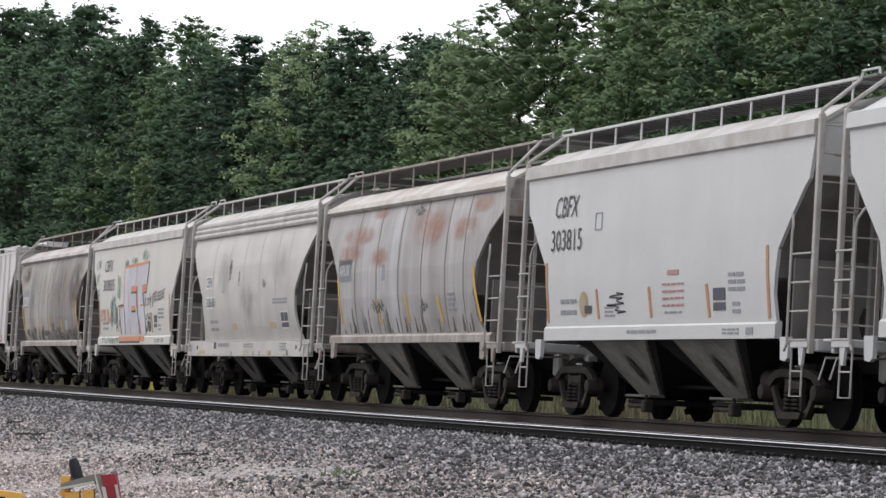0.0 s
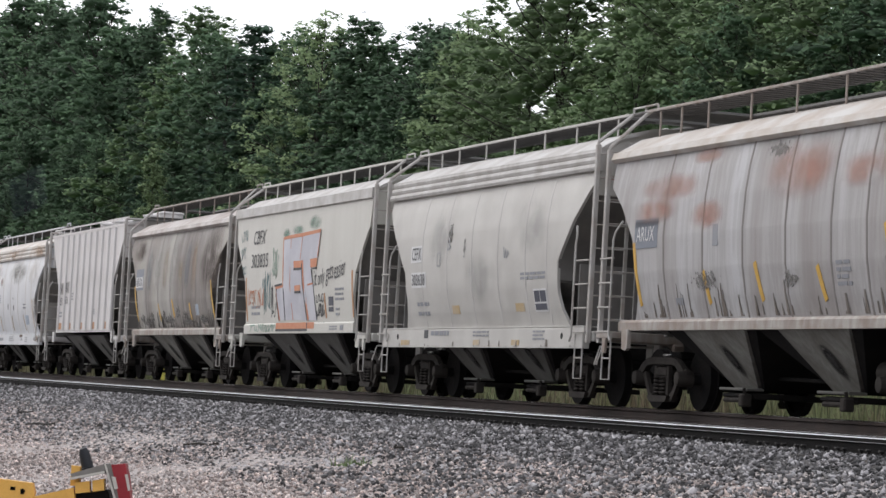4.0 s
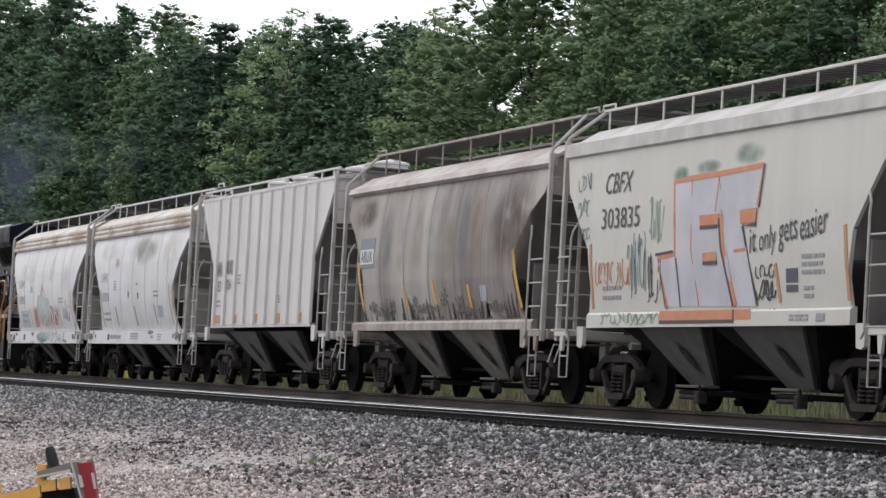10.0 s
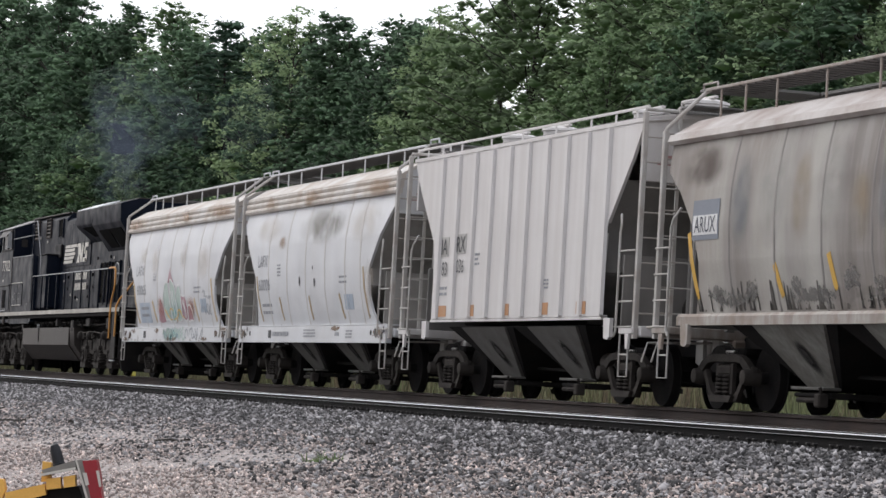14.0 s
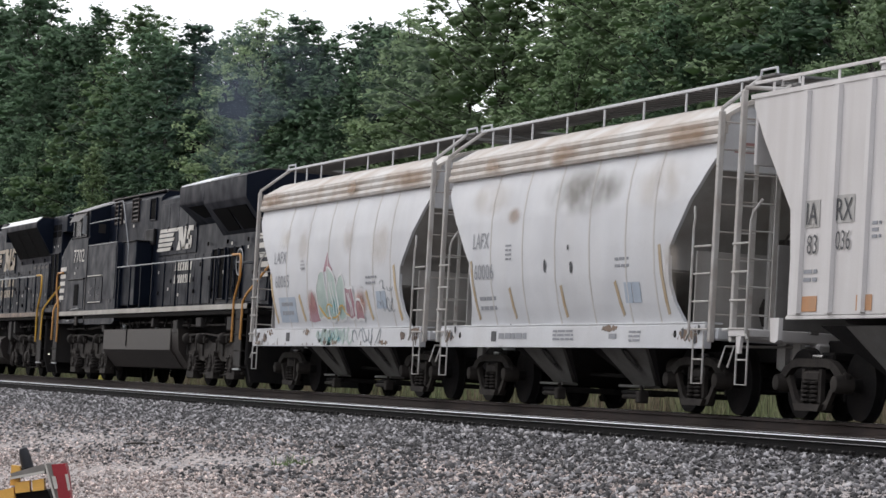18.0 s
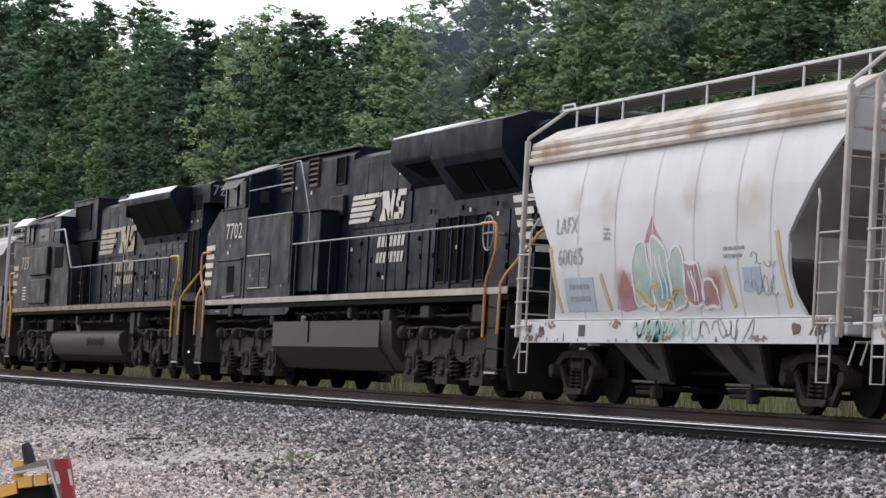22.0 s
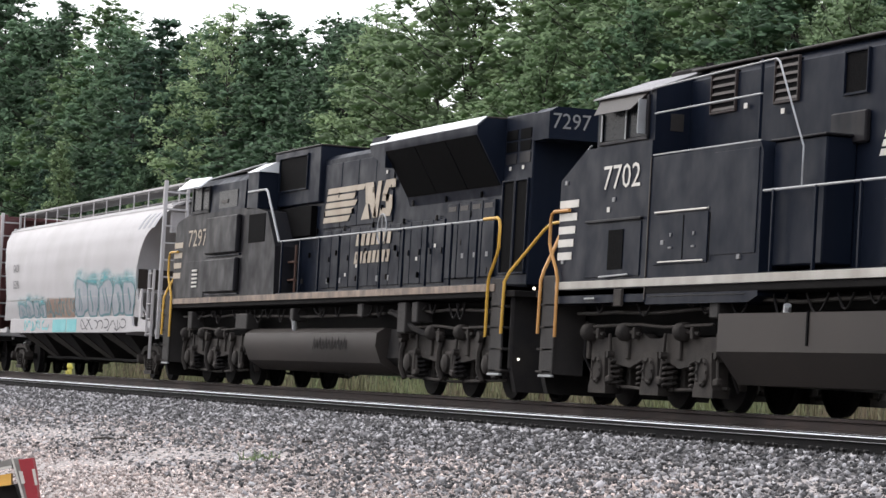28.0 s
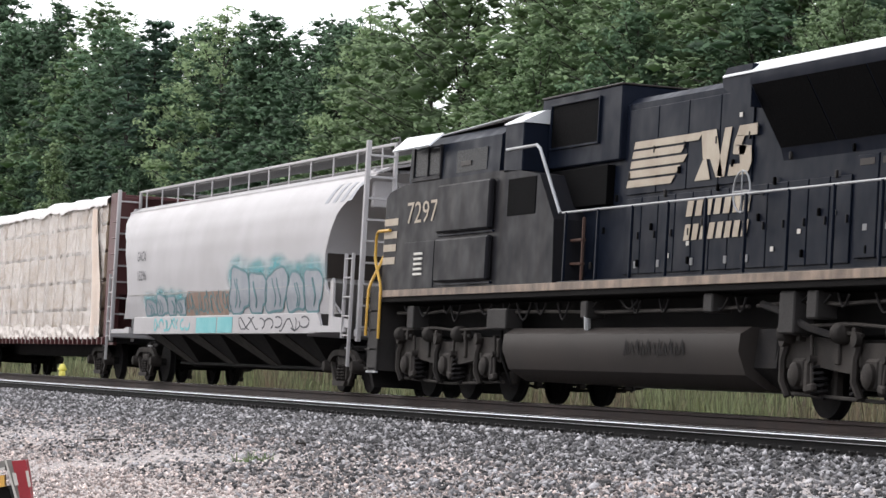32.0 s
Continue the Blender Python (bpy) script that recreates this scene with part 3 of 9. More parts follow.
def build_grass():
    """Rough grass and weeds on the verge behind the track."""
    rng = np.random.default_rng(4)
    count = 80000
    x, y = rng.uniform(-190, -22, count), rng.uniform(2.9, 11.5, count)
    z = np.array([ground_height(v) for v in y])
    h = rng.uniform(0.1, 0.46, count) * np.interp(y, [2.9, 5, 11], [0.7, 1, 1.3])
    ang = rng.uniform(0, 6.283, count)
    a = np.stack([np.cos(ang), np.sin(ang), np.zeros(count)], 1) * 0.012
    lean = rng.normal(size=(count, 3)) * np.array([0.12, 0.12, 0])
    foot = np.stack([x, y, z], 1)
    top = foot + lean + np.stack([0 * x, 0 * x, h], 1)
    v = np.stack([foot - a, foot + a, top + a * 0.3, top - a * 0.3], 1).reshape(-1, 3)
    # tall seeding weeds in drifts towards the wood
    k = 60000
    x, y = rng.uniform(-210, -22, k), rng.uniform(6.0, 11.8, k)
    z = np.array([ground_height(q) for q in y])
    drift = np.array([noise.noise((p * 0.16, q * 0.3, 5.0)) for p, q in zip(x, y)])
    h = np.clip(rng.uniform(0.35, 1.05, k) * (1 + 1.3 * drift), 0.15, 1.5)
    ang = rng.uniform(0, 6.283, k)
    a = np.stack([np.cos(ang), np.sin(ang), np.zeros(k)], 1) * 0.016
    foot = np.stack([x, y, z], 1)
    top = foot + rng.normal(size=(k, 3)) * np.array([0.16, 0.16, 0]) + np.stack([0 * x, 0 * x, h], 1)
    weeds = np.stack([foot - a, foot + a, top + a * 0.6, top - a * 0.6], 1).reshape(-1, 3)
    tagged(new("weeds", quads_mesh("weeds", weeds, m_weeds)), "tall pale green weeds and dry stalks before the wood", "weeds", kind="stuff")
    ob = new("grass", quads_mesh("grass", v, m_grass))
    tagged(ob, "rough green and straw-coloured grass along the line", "grass", kind="stuff")


# ---- rolling stock: running gear ----
def wheel_shape(r):
    return Shape().lathe([(-0.07, 0.10), (-0.07, r - 0.1), (-0.068, r - 0.01), (0.03, r), (0.045, r + 0.022), (0.062, r + 0.02),
                          (0.066, r - 0.06), (0.02, r - 0.09), (0.0, 0.2), (0.055, 0.14), (0.055, 0.09)], n=32)


ROLLING = []


def wheelset(x, r, parent):
    """An axle with two wheels, which turn as the train rolls."""
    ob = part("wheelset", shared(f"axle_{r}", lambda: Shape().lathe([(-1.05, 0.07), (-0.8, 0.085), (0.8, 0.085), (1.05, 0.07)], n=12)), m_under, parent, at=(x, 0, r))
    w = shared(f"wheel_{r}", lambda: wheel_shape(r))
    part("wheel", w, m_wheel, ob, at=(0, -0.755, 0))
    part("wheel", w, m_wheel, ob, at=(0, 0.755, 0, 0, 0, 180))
    ROLLING.append((ob, x, r))
    return ob


def side_frame_shape():
    s = Shape()
    s.prism([(-0.95, 0.57), (-0.82, 0.66), (-0.62, 0.745), (-0.4, 0.77), (0.4, 0.77), (0.62, 0.745), (0.82, 0.66), (0.95, 0.57), (0.95, 0.49), (0.78, 0.53), (0.60, 0.64), (0.4, 0.665), (-0.4, 0.665), (-0.60, 0.64), (-0.78, 0.53), (-0.95, 0.49)], -1.11, -1.02)
    for q in (-1, 1):
        s.prism([(q * 0.78, 0.50), (q * 0.70, 0.56), (q * 0.46, 0.26), (q * 0.34, 0.20), (q * 0.34, 0.12), (q * 0.46, 0.13)], -1.09, -1.03)
        s.prism([(q * 0.30, 0.64), (q * 0.22, 0.64), (q * 0.22, 0.22), (q * 0.30, 0.22)], -1.09, -1.03)
        s.lathe([(-1.2, 0.07), (-1.19, 0.1), (-1.1, 0.12), (-0.95, 0.12)], (q * 0.89, 0, 0.457), 14)
        s.box(q * 0.89 - 0.10, q * 0.89 + 0.10, -1.1, -0.98, 0.44, 0.60, 0.03)
    s.prism([(-0.42, 0.2), (0.42, 0.2), (0.34, 0.11), (-0.34, 0.11)], -1.15, -0.95)
    s.box(-0.26, 0.26, -1.10, -0.9, 0.48, 0.62, 0.03)
    return s


def spring_shape():
    s = Shape()
    for x in (-0.13, 0.13):
        s.tube([(x + 0.085 * math.cos(a * 0.7854), -1.06 + 0.085 * math.sin(a * 0.7854), 0.20 + a * 0.28 / 40) for a in range(41)], 0.018, 5)
    return s


def bogie(x, parent):
    """A two-axle freight bogie's parts, hung under its car."""
    for q in (-0.89, 0.89):
        wheelset(x + q, 0.457, parent)
    part("bolster", shared("bolster", lambda: Shape().box(-0.2, 0.2, -1.0, 1.0, 0.5, 0.74, 0.04).box(-0.22, 0.22, -0.9, -0.5, 0.74, 0.86, 0.03).box(-0.22, 0.22, 0.5, 0.9, 0.74, 0.86, 0.03)), m_under, parent, at=(x, 0, 0))
    # bright bar added to imitate the highlight on top of the truck
    part("wear_plate", shared("wear_plate", lambda: Shape().tube([(-0.15, -1.0, 0.80), (0.15, -1.0, 0.80)], 0.026, 8)), m_glint, parent, "bright bar added as a glint", at=(x, 0, 0))
    for turn in (0, 180):
        f = part("side_frame", shared("side_frame", side_frame_shape), m_truck, parent, at=(x, 0, 0, 0, 0, turn))
        part("spring", shared("spring", spring_shape), m_truck, f)
    part("brake_beam", shared("brake_beam", lambda: Shape().tube([(-0.5, -0.7, 0.36), (-0.32, 0, 0.34), (-0.5, 0.7, 0.36)], 0.035).tube([(0.5, -0.7, 0.36), (0.32, 0, 0.34), (0.5, 0.7, 0.36)], 0.035).box(-0.46, -0.4, -0.83, -0.68, 0.25, 0.6).box(0.4, 0.46, -0.83, -0.68, 0.25, 0.6)), m_under, parent, at=(x, 0, 0))


def coupler(x, way, parent):
    part("coupler", shared("coupler", lambda: Shape().box(-0.75, -0.12, -0.09, 0.09, 0.78, 0.93, 0.02).prism([(-0.16, -0.15), (0.02, -0.19), (0.12, -0.1), (0.03, -0.02), (0.12, 0.1), (0.04, 0.2), (-0.16, 0.15)], 0.72, 1.0, "z")
         .tube([(-0.3, -0.2, 0.8), (-0.1, -0.26, 0.5), (0.05, -0.22, 0.42), (0.12, -0.1, 0.5)], 0.028)), m_under, parent, at=(x, 0, 0, 0, 0, 0 if way > 0 else 180))


# ---- covered hopper cars ----
STYLES = {
    # outline of the side's end (height, half length), half width (height, half width), sill and eave heights
    "straight": dict(end=[(1.36, 4.72), (1.73, 4.64), (2.32, 4.78), (3.1, 5.58), (3.2, 5.72), (3.75, 5.85)],
                     half=[(1.36, 1.50), (2.0, 1.55), (2.8, 1.57), (3.75, 1.56)], sill=(1.15, 1.38, 4.75, 1.53), eave=(3.75, 3.98), lip="plain"),
    "round": dict(end=[(1.25, 4.66), (1.5, 4.45), (1.75, 4.36), (2.24, 4.42), (2.85, 5.10), (3.0, 5.3), (3.43, 5.82), (3.62, 5.85)],
                  half=[(1.22, 1.40), (1.5, 1.48), (1.9, 1.56), (2.4, 1.60), (2.9, 1.60), (3.3, 1.55), (3.62, 1.47)], sill=(0.87, 1.22, 5.8, 1.56), eave=(3.62, 3.98), lip="beads"),
    "drum": dict(end=[(1.3, 4.75), (1.6, 4.5), (2.0, 4.4), (2.5, 4.62), (3.0, 5.2), (3.3, 5.75), (3.72, 5.85)],
                 half=[(1.3, 1.42), (1.6, 1.50), (2.0, 1.57), (2.5, 1.60), (3.0, 1.58), (3.4, 1.53), (3.72, 1.46)], sill=(1.14, 1.30, 5.3, 1.5), eave=(3.72, 3.86), lip="thin"),
    "ribbed": dict(end=[(1.29, 4.35), (2.0, 4.35), (2.62, 4.42), (3.6, 5.4), (4.02, 5.75), (4.17, 5.75)],
                   half=[(1.29, 1.50), (4.17, 1.50)], sill=(1.24, 1.31, 4.4, 1.5), eave=(4.15, 4.2), lip="none"),
}


def hopper(style, centre, paint, label, end_paint=None, roof_paint=None, light=None, chute=None):
    """A two-bay covered hopper car about 12.8 m long over its couplers."""
    st = STYLES[style]
    car = thing("hopper_car", label, "freight car", "covered hoppers in the train", at=(centre, 0, 0))
    end_paint, roof_paint, light = end_paint or paint, roof_paint or paint, light or paint
    chute = chute or m_hopper_dust
    half, end = st["half"], st["end"]
    z0, z1 = half[0][0], half[-1][0]
    eave0, eave1 = st["eave"]
    L = 5.84

    def both(name, key, build, material, label="", parent=None, at=(0, 0, 0)):
        """The same part on this side and, turned round, on the other."""
        for turn in (0, 180):
            q = 1 if turn == 0 else -1
            made = part(name, shared(key, build), material, parent or car, label, at=(at[0] * q, at[1] * q, at[2], 0, 0, turn))
            if turn == 0:
                first = made
        return first

    def side():
        zs = sorted({round(z0 + (z1 - z0) * i / 20, 3) for i in range(21)} | {p[0] for p in end})
        return Shape().sheet([[(u / 14 * lerp(end, z), -lerp(half, z), z) for u in range(-14, 15)] for z in zs], (0, 0.05, 0))
    both("side_sheet", "side_" + style, side, paint)
    # seams or ribs of the side sheets
    if style == "ribbed":
        for i in range(10):
            both("rib", "rib", lambda: Shape().prism([(-0.08, -1.502), (-0.055, -1.55), (0.055, -1.55), (0.08, -1.502)], 1.31, 4.1, "z"), paint, at=(-4.02 + i * 0.936, 0, 0))
    elif style != "straight":
        def seam():
            zs = [z0 + (z1 - z0) * i / 14 for i in range(15)]
            return Shape().sheet([[(d, -(lerp(half, z) + (0.010 if abs(d) < 0.02 else 0.001)), z) for d in (-0.035, -0.012, 0.012, 0.035)] for z in zs])
        for x in (-3.3, -1.75, -0.25, 1.25, 2.75, 3.85):
            both("seam", "seam_" + style, seam, k_seam if style == "drum" else k_seam_pale, at=(x, 0, 0))
    both("slope_sheet", "slope_" + style, lambda: Shape().sheet([[(lerp(end, z) - 0.012, -lerp(half, z) + 0.02, z), (lerp(end, z) - 0.012, lerp(half, z) - 0.02, z)] for z in (3.3, 3.1, 2.9, 2.7, 2.5, 2.3, 2.1, 1.95)] + [[(3.1, -1.25, 1.22), (3.1, 1.25, 1.22)]], (-0.04, 0, -0.03)), end_paint, "sloping end sheet with shade in its colour")
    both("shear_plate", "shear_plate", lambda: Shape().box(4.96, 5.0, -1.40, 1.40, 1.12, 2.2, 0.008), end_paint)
    both("end_panel", "panel_" + style, lambda: Shape().box(5.70, 5.78, -1.46, 1.46, 3.25, eave1 - 0.02, 0.01), light)

    for row, (wide, zc) in enumerate(((0.26, 3.60), (0.52, 3.50))):
        both("caution_line", f"caution_{row}", lambda wide=wide, zc=zc: Shape().box(5.775, 5.784, -1.0 - wide / 2, -1.0 + wide / 2, zc, zc + 0.045, 0.001), k_redink, "faded red caution lines")

    def roof():
        line = [(-1.5, eave1 - 0.02), (-1.46, eave1), (-1.1, eave1 + 0.22), (-0.6, eave1 + 0.36), (0, eave1 + 0.40), (0.6, eave1 + 0.36), (1.1, eave1 + 0.22), (1.46, eave1), (1.5, eave1 - 0.02)]
        if style == "ribbed":
            line = [(-1.515, 4.175), (-1.0, 4.24), (0, 4.30), (1.0, 4.24), (1.515, 4.175)]
        return Shape().sheet([[(x, y, z) for y, z in line] for x in (-L, -L / 2, 0, L / 2, L)], (0, 0, -0.06))
    part("roof", shared("roof_" + style, roof), roof_paint, car)
    rise = 0.40 if style != "ribbed" else 0.10
    both("roof_end", "roof_end_" + style, lambda: Shape().prism([(-1.46, eave1 - 0.04), (-1.44, eave1 - 0.01), (-1.08, eave1 + rise * 0.52), (-0.6, eave1 + rise * 0.87), (0, eave1 + rise * 0.97), (0.6, eave1 + rise * 0.87), (1.08, eave1 + rise * 0.52), (1.44, eave1 - 0.01), (1.46, eave1 - 0.04)], L - 0.10, L - 0.05, "x"), light)
    if st["lip"] == "plain":
        both("eave", "eave_" + style, lambda: Shape().prism([(-1.50, eave1 + 0.005), (-1.60, eave1 - 0.03), (-1.61, eave0 + 0.01), (-1.57, eave0 - 0.015), (-1.5, eave0)], -L - 0.03, L + 0.03, "x"), roof_paint)
    elif st["lip"] == "beads":
        h = (eave1 - eave0) / 3
        for i in range(3):
            both("eave_bead", f"bead_{i}", lambda z=eave0 + i * h, w=1.53 - 0.025 * i: Shape().prism([(-(w - 0.1), z), (-(w + 0.012), z + 0.008), (-(w + 0.03), z + h * 0.45), (-(w + 0.012), z + h * 0.93), (-(w - 0.1), z + h)], -L - 0.03, L + 0.03, "x"), roof_paint)
    elif st["lip"] == "thin":
        both("eave", "eave_" + style, lambda: Shape().prism([(-1.40, eave1 + 0.01), (-1.52, eave1 - 0.02), (-1.56, eave0 + 0.02), (-1.50, eave0 - 0.03), (-1.40, eave0)], -L - 0.03, L + 0.03, "x"), roof_paint)
    top = eave1 + 0.32
    hatch = shared("hatch", lambda: Shape().lathe([(0, 0.33), (0.10, 0.33), (0.11, 0.36), (0.15, 0.35), (0.19, 0.2), (0.2, 0.05)], n=18, axis="z").box(-0.4, 0.4, -0.03, 0.03, 0.19, 0.23))
    for x in (-4.4, -2.2, 2.2, 4.4):
        part("hatch", hatch, roof_paint, car, at=(x, 0, top - 0.06))
    # running boards on brackets, round the hatches
    zb = 4.50 if style != "ribbed" else 4.31
    yb = 1.0 if style != "ribbed" else 0.9
    ye = 1.0 if style != "ribbed" else 1.43

    def board():
        s = Shape()
        for k in range(12):
            y = -yb + 0.02 + k * 0.052
            s.box(-5.5, 5.5, y, y + 0.036, zb, zb + 0.04, 0.003)
        x = -5.5
        while x < 5.51:
            s.box(x - 0.02, x + 0.02, -yb, -yb + 0.62, zb - 0.012, zb + 0.028, 0.002)
            x += 0.275
        return s
    both("running_board", "board_" + style, board, m_grating, "dark steel grating walkway")
    both("end_walk", "end_walk_" + style, lambda: Shape().box(5.0, 5.5, -yb + 0.63, yb - 0.63, zb, zb + 0.04, 0.003), m_grating)
    zr = eave1 + (0.24 if style != "ribbed" else 0.03)
    marks = (-5.66, -4.5, -3.36, -2.2, -1.1, 0.0, 1.1, 2.2, 3.36, 4.5, 5.66) if style == "straight" else (-5.3, -4.4, -3.3, -1.65, 0.0, 1.65, 3.3, 4.4, 5.3)
    for x in marks:
        both("bracket", "bracket_" + style, lambda: Shape().box(-0.02, 0.02, -ye - 0.012, -ye + 0.012, zr - (0 if style != "ribbed" else 0.06), zb, 0.004), light, at=(x, 0, 0))
    both("edge_rail", "edge_" + style, lambda: Shape().box(-5.85, 5.85, -ye - 0.035, -ye - 0.005, zb + 0.005, zb + 0.045, 0.005), light)
    post = p_post
    # corner posts that bend inwards over the roof, end and side ladders, and the crossover platform
    for q in (-1, 1):
        for w in (-1, 1):
            xs = q * 5.98
            part("corner_post", Shape().box(xs - 0.045, xs + 0.045, min(w * 1.58, w * 1.51), max(w * 1.58, w * 1.51), 0.95, eave1 + 0.04, 0.008)
                 .tube([(xs, w * 1.55, eave1), (xs - q * 0.01, w * 1.54, eave1 + 0.08), (xs - q * 0.1, w * 1.02, zb - 0.02), (xs - q * 0.16, w * 0.96, zb + 0.03)], 0.028, 8), post, car)
            el = part("end_ladder", Shape().box(xs - 0.016, xs + 0.016, min(w * 1.0, w * 1.04), max(w * 0.98, w * 1.04), 1.05, eave1 + 0.1, 0.006), post, car)
            rung = shared("end_rung", lambda: Shape().tube([(0, -0.27, 0), (0, 0.27, 0)], 0.012))
            for i in range(8):
                part("rung", rung, post, el, at=(xs + q * 0.03, w * 1.28, 1.32 + i * 0.365))
            sl = part("side_ladder", Shape().tube([(q * 5.20, w * 1.55, 2.78), (q * 5.36, w * 1.60, 2.62), (q * 5.38, w * 1.62, 2.5), (q * 5.38, w * 1.62, 1.06), (q * 5.30, w * 1.62, 0.98)], 0.018), post, car)
            rs = shared("side_rung", lambda: Shape().tube([(-0.31, 0, 0), (0.31, 0, 0)], 0.014))
            for i in range(4):
                part("rung", rs, post, sl, at=(q * 5.68, w * 1.60, 1.12 + i * 0.37))
            part("stirrup", Shape().tube([(q * 5.42, w * 1.56, 1.1), (q * 5.42, w * 1.56, 0.40), (q * 5.78, w * 1.56, 0.40), (q * 5.78, w * 1.56, 1.1)], 0.014).tube([(q * 5.42, w * 1.56, 0.72), (q * 5.78, w * 1.56, 0.72)], 0.012), post, car)
        part("crossover", shared("crossover_" + style, lambda: Shape().box(-0.3, 0.3, -0.95, 0.95, zb + 0.02, zb + 0.06)), m_grating, car, at=(q * 5.98, 0, 0))
        for w in (-1, 1):
            part("grab_iron", shared("grab_" + style, lambda: Shape().tube([(-0.28, 0, zb + 0.05), (-0.26, 0, zb + 0.14), (0.26, 0, zb + 0.14), (0.28, 0, zb + 0.05)], 0.018)), light, car, at=(q * 5.98, w * 0.9, 0))
            part("draft_panel", shared("draft_panel", lambda: Shape().prism([(-0.12, 1.12), (0.14, 1.12), (0.16, 0.70), (0.02, 0.62), (-0.12, 0.66)], -0.03, 0.03)), p_trim, car, at=(q * 6.1, w * 0.55, 0))
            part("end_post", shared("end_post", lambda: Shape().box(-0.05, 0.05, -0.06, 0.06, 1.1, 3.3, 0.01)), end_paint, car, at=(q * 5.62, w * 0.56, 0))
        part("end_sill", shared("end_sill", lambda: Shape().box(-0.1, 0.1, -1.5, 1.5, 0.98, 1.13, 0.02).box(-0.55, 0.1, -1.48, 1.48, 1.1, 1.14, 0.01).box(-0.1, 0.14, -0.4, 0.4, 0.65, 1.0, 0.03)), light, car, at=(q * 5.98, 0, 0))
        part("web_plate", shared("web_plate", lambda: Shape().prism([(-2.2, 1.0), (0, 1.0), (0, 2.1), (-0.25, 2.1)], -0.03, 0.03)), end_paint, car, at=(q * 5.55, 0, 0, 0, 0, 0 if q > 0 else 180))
        coupler(q * 6.40, q, car)
        part("cut_lever", shared("cut_lever", lambda: Shape().tube([(0, -1.5, 0.62), (0, -1.42, 0.9), (0, -0.3, 0.95), (0, 0, 0.9)], 0.016)), p_post, car, at=(q * 6.2, 0, 0))
        bogie(q * 4.43, car)
    part("brake_wheel", shared("car_brake_wheel", lambda: Shape().tube([(5.78, -0.2 + 0.26 * math.cos(a * 0.3927), 2.3 + 0.26 * math.sin(a * 0.3927)) for a in range(17)], 0.016).tube([(5.5, -0.2, 2.3), (5.8, -0.2, 2.3)], 0.03).box(5.4, 5.6, -0.4, 0.0, 1.9, 2.4, 0.02)), m_truck, car)
    part("air_reservoir", shared("air_reservoir", lambda: Shape().lathe([(-0.45, 0.05), (-0.4, 0.19), (0.4, 0.19), (0.45, 0.05)], (0, 0, 0), 16, "y")), m_truck, car, at=(5.0, 0.0, 1.42))
    # sills and hoppers
    a, b, SL, w = st["sill"]

    def sill():
        s = Shape().prism([(-w, a), (-w + 0.10, a), (-w + 0.10, b), (-w + 0.04, b), (-w, b - 0.04)], -SL, SL, "x")
        if style == "round":
            s.box(-SL, SL, -w, -1.30, b - 0.02, b, 0.004)
        return s
    both("side_sill", "sill_" + style, sill, light)
    if style == "round":
        for q in (-1, 1):
            both("jacking_hole", "jacking_hole", lambda: Shape().lathe([(-1.566, 0.05), (-1.55, 0.055)], (0, 0, 1.06), 12), m_grille0, at=(q * 4.75, 0, 0))
    else:
        for q in (-1, 1):
            both("jacking_bracket", "jack_stub", lambda: Shape().prism([(-0.14, 0), (0.14, 0), (0.14, -0.28), (0.05, -0.32), (-0.10, -0.30)], -1.52, -1.46), light, at=(q * (SL + (-0.35 if style == "drum" else 0.3)), 0, a + 0.02))
            both("step_plate", "step_plate", lambda: Shape().box(-0.28, 0.28, -1.6, -1.25, 1.02, 1.12, 0.01).prism([(0.0, 1.02), (0.16, 1.02), (0.12, 0.80), (0.04, 0.80)], -1.6, -1.56), light, at=(q * 5.72, 0, 0))

    def bay():
        zt, zl = (1.16, 0.34)
        r0 = [(-1.75, -1.42, zt), (1.75, -1.42, zt), (1.75, 1.42, zt), (-1.75, 1.42, zt)]
        r1 = [(-0.70, -0.62, zl), (0.22, -0.62, zl), (0.22, 0.62, zl), (-0.70, 0.62, zl)]
        return Shape().add(r0 + r1, [(0, 1, 5, 4), (1, 2, 6, 5), (2, 3, 7, 6), (3, 0, 4, 7), (0, 3, 2, 1), (4, 5, 6, 7)])
    FX = (-0.95, 1.38, -0.68, 0.18)
    face = lambda: Shape().add([(FX[0], -1.45, 1.15), (FX[1], -1.45, 1.15), (FX[3], -0.70, 0.36), (FX[2], -0.70, 0.36), (FX[0], -1.38, 1.15), (FX[1], -1.38, 1.15), (FX[3], -0.62, 0.36), (FX[2], -0.62, 0.36)],
                               [(0, 1, 2, 3), (7, 6, 5, 4), (0, 4, 5, 1), (1, 5, 6, 2), (2, 6, 7, 3), (3, 7, 4, 0)])
    for x in (-1.75, 1.75):
        hb = part("hopper_bay", shared("bay", bay), m_under, car, "grimy discharge hopper darkened for underside shade", at=(x, 0, 0))
        for turn in (0, 180):
            part("worn_scar", shared("scar", lambda: Shape().add([(0.12 + 0.21 * math.cos(a * 0.6283) + 0.05 * math.sin(a * 0.6283), -1.055 + 0.25 * math.sin(a * 0.6283) - k, 0.735 - 0.263 * math.sin(a * 0.6283) - k) for k in (0.004, 0.012) for a in range(10)], [tuple(range(10)), tuple(range(19, 9, -1))] + [(a, 10 + a, 10 + (a + 1) % 10, (a + 1) % 10) for a in range(10)])), s_scar, hb, "dark worn scar", at=(0, 0, 0, 0, 0, turn))
            part("slope_face", shared("bay_face" + ("_pale" if chute != m_hopper_dust else ""), face), chute, hb, "dusty grey hopper side", at=(0, 0, 0, 0, 0, turn))
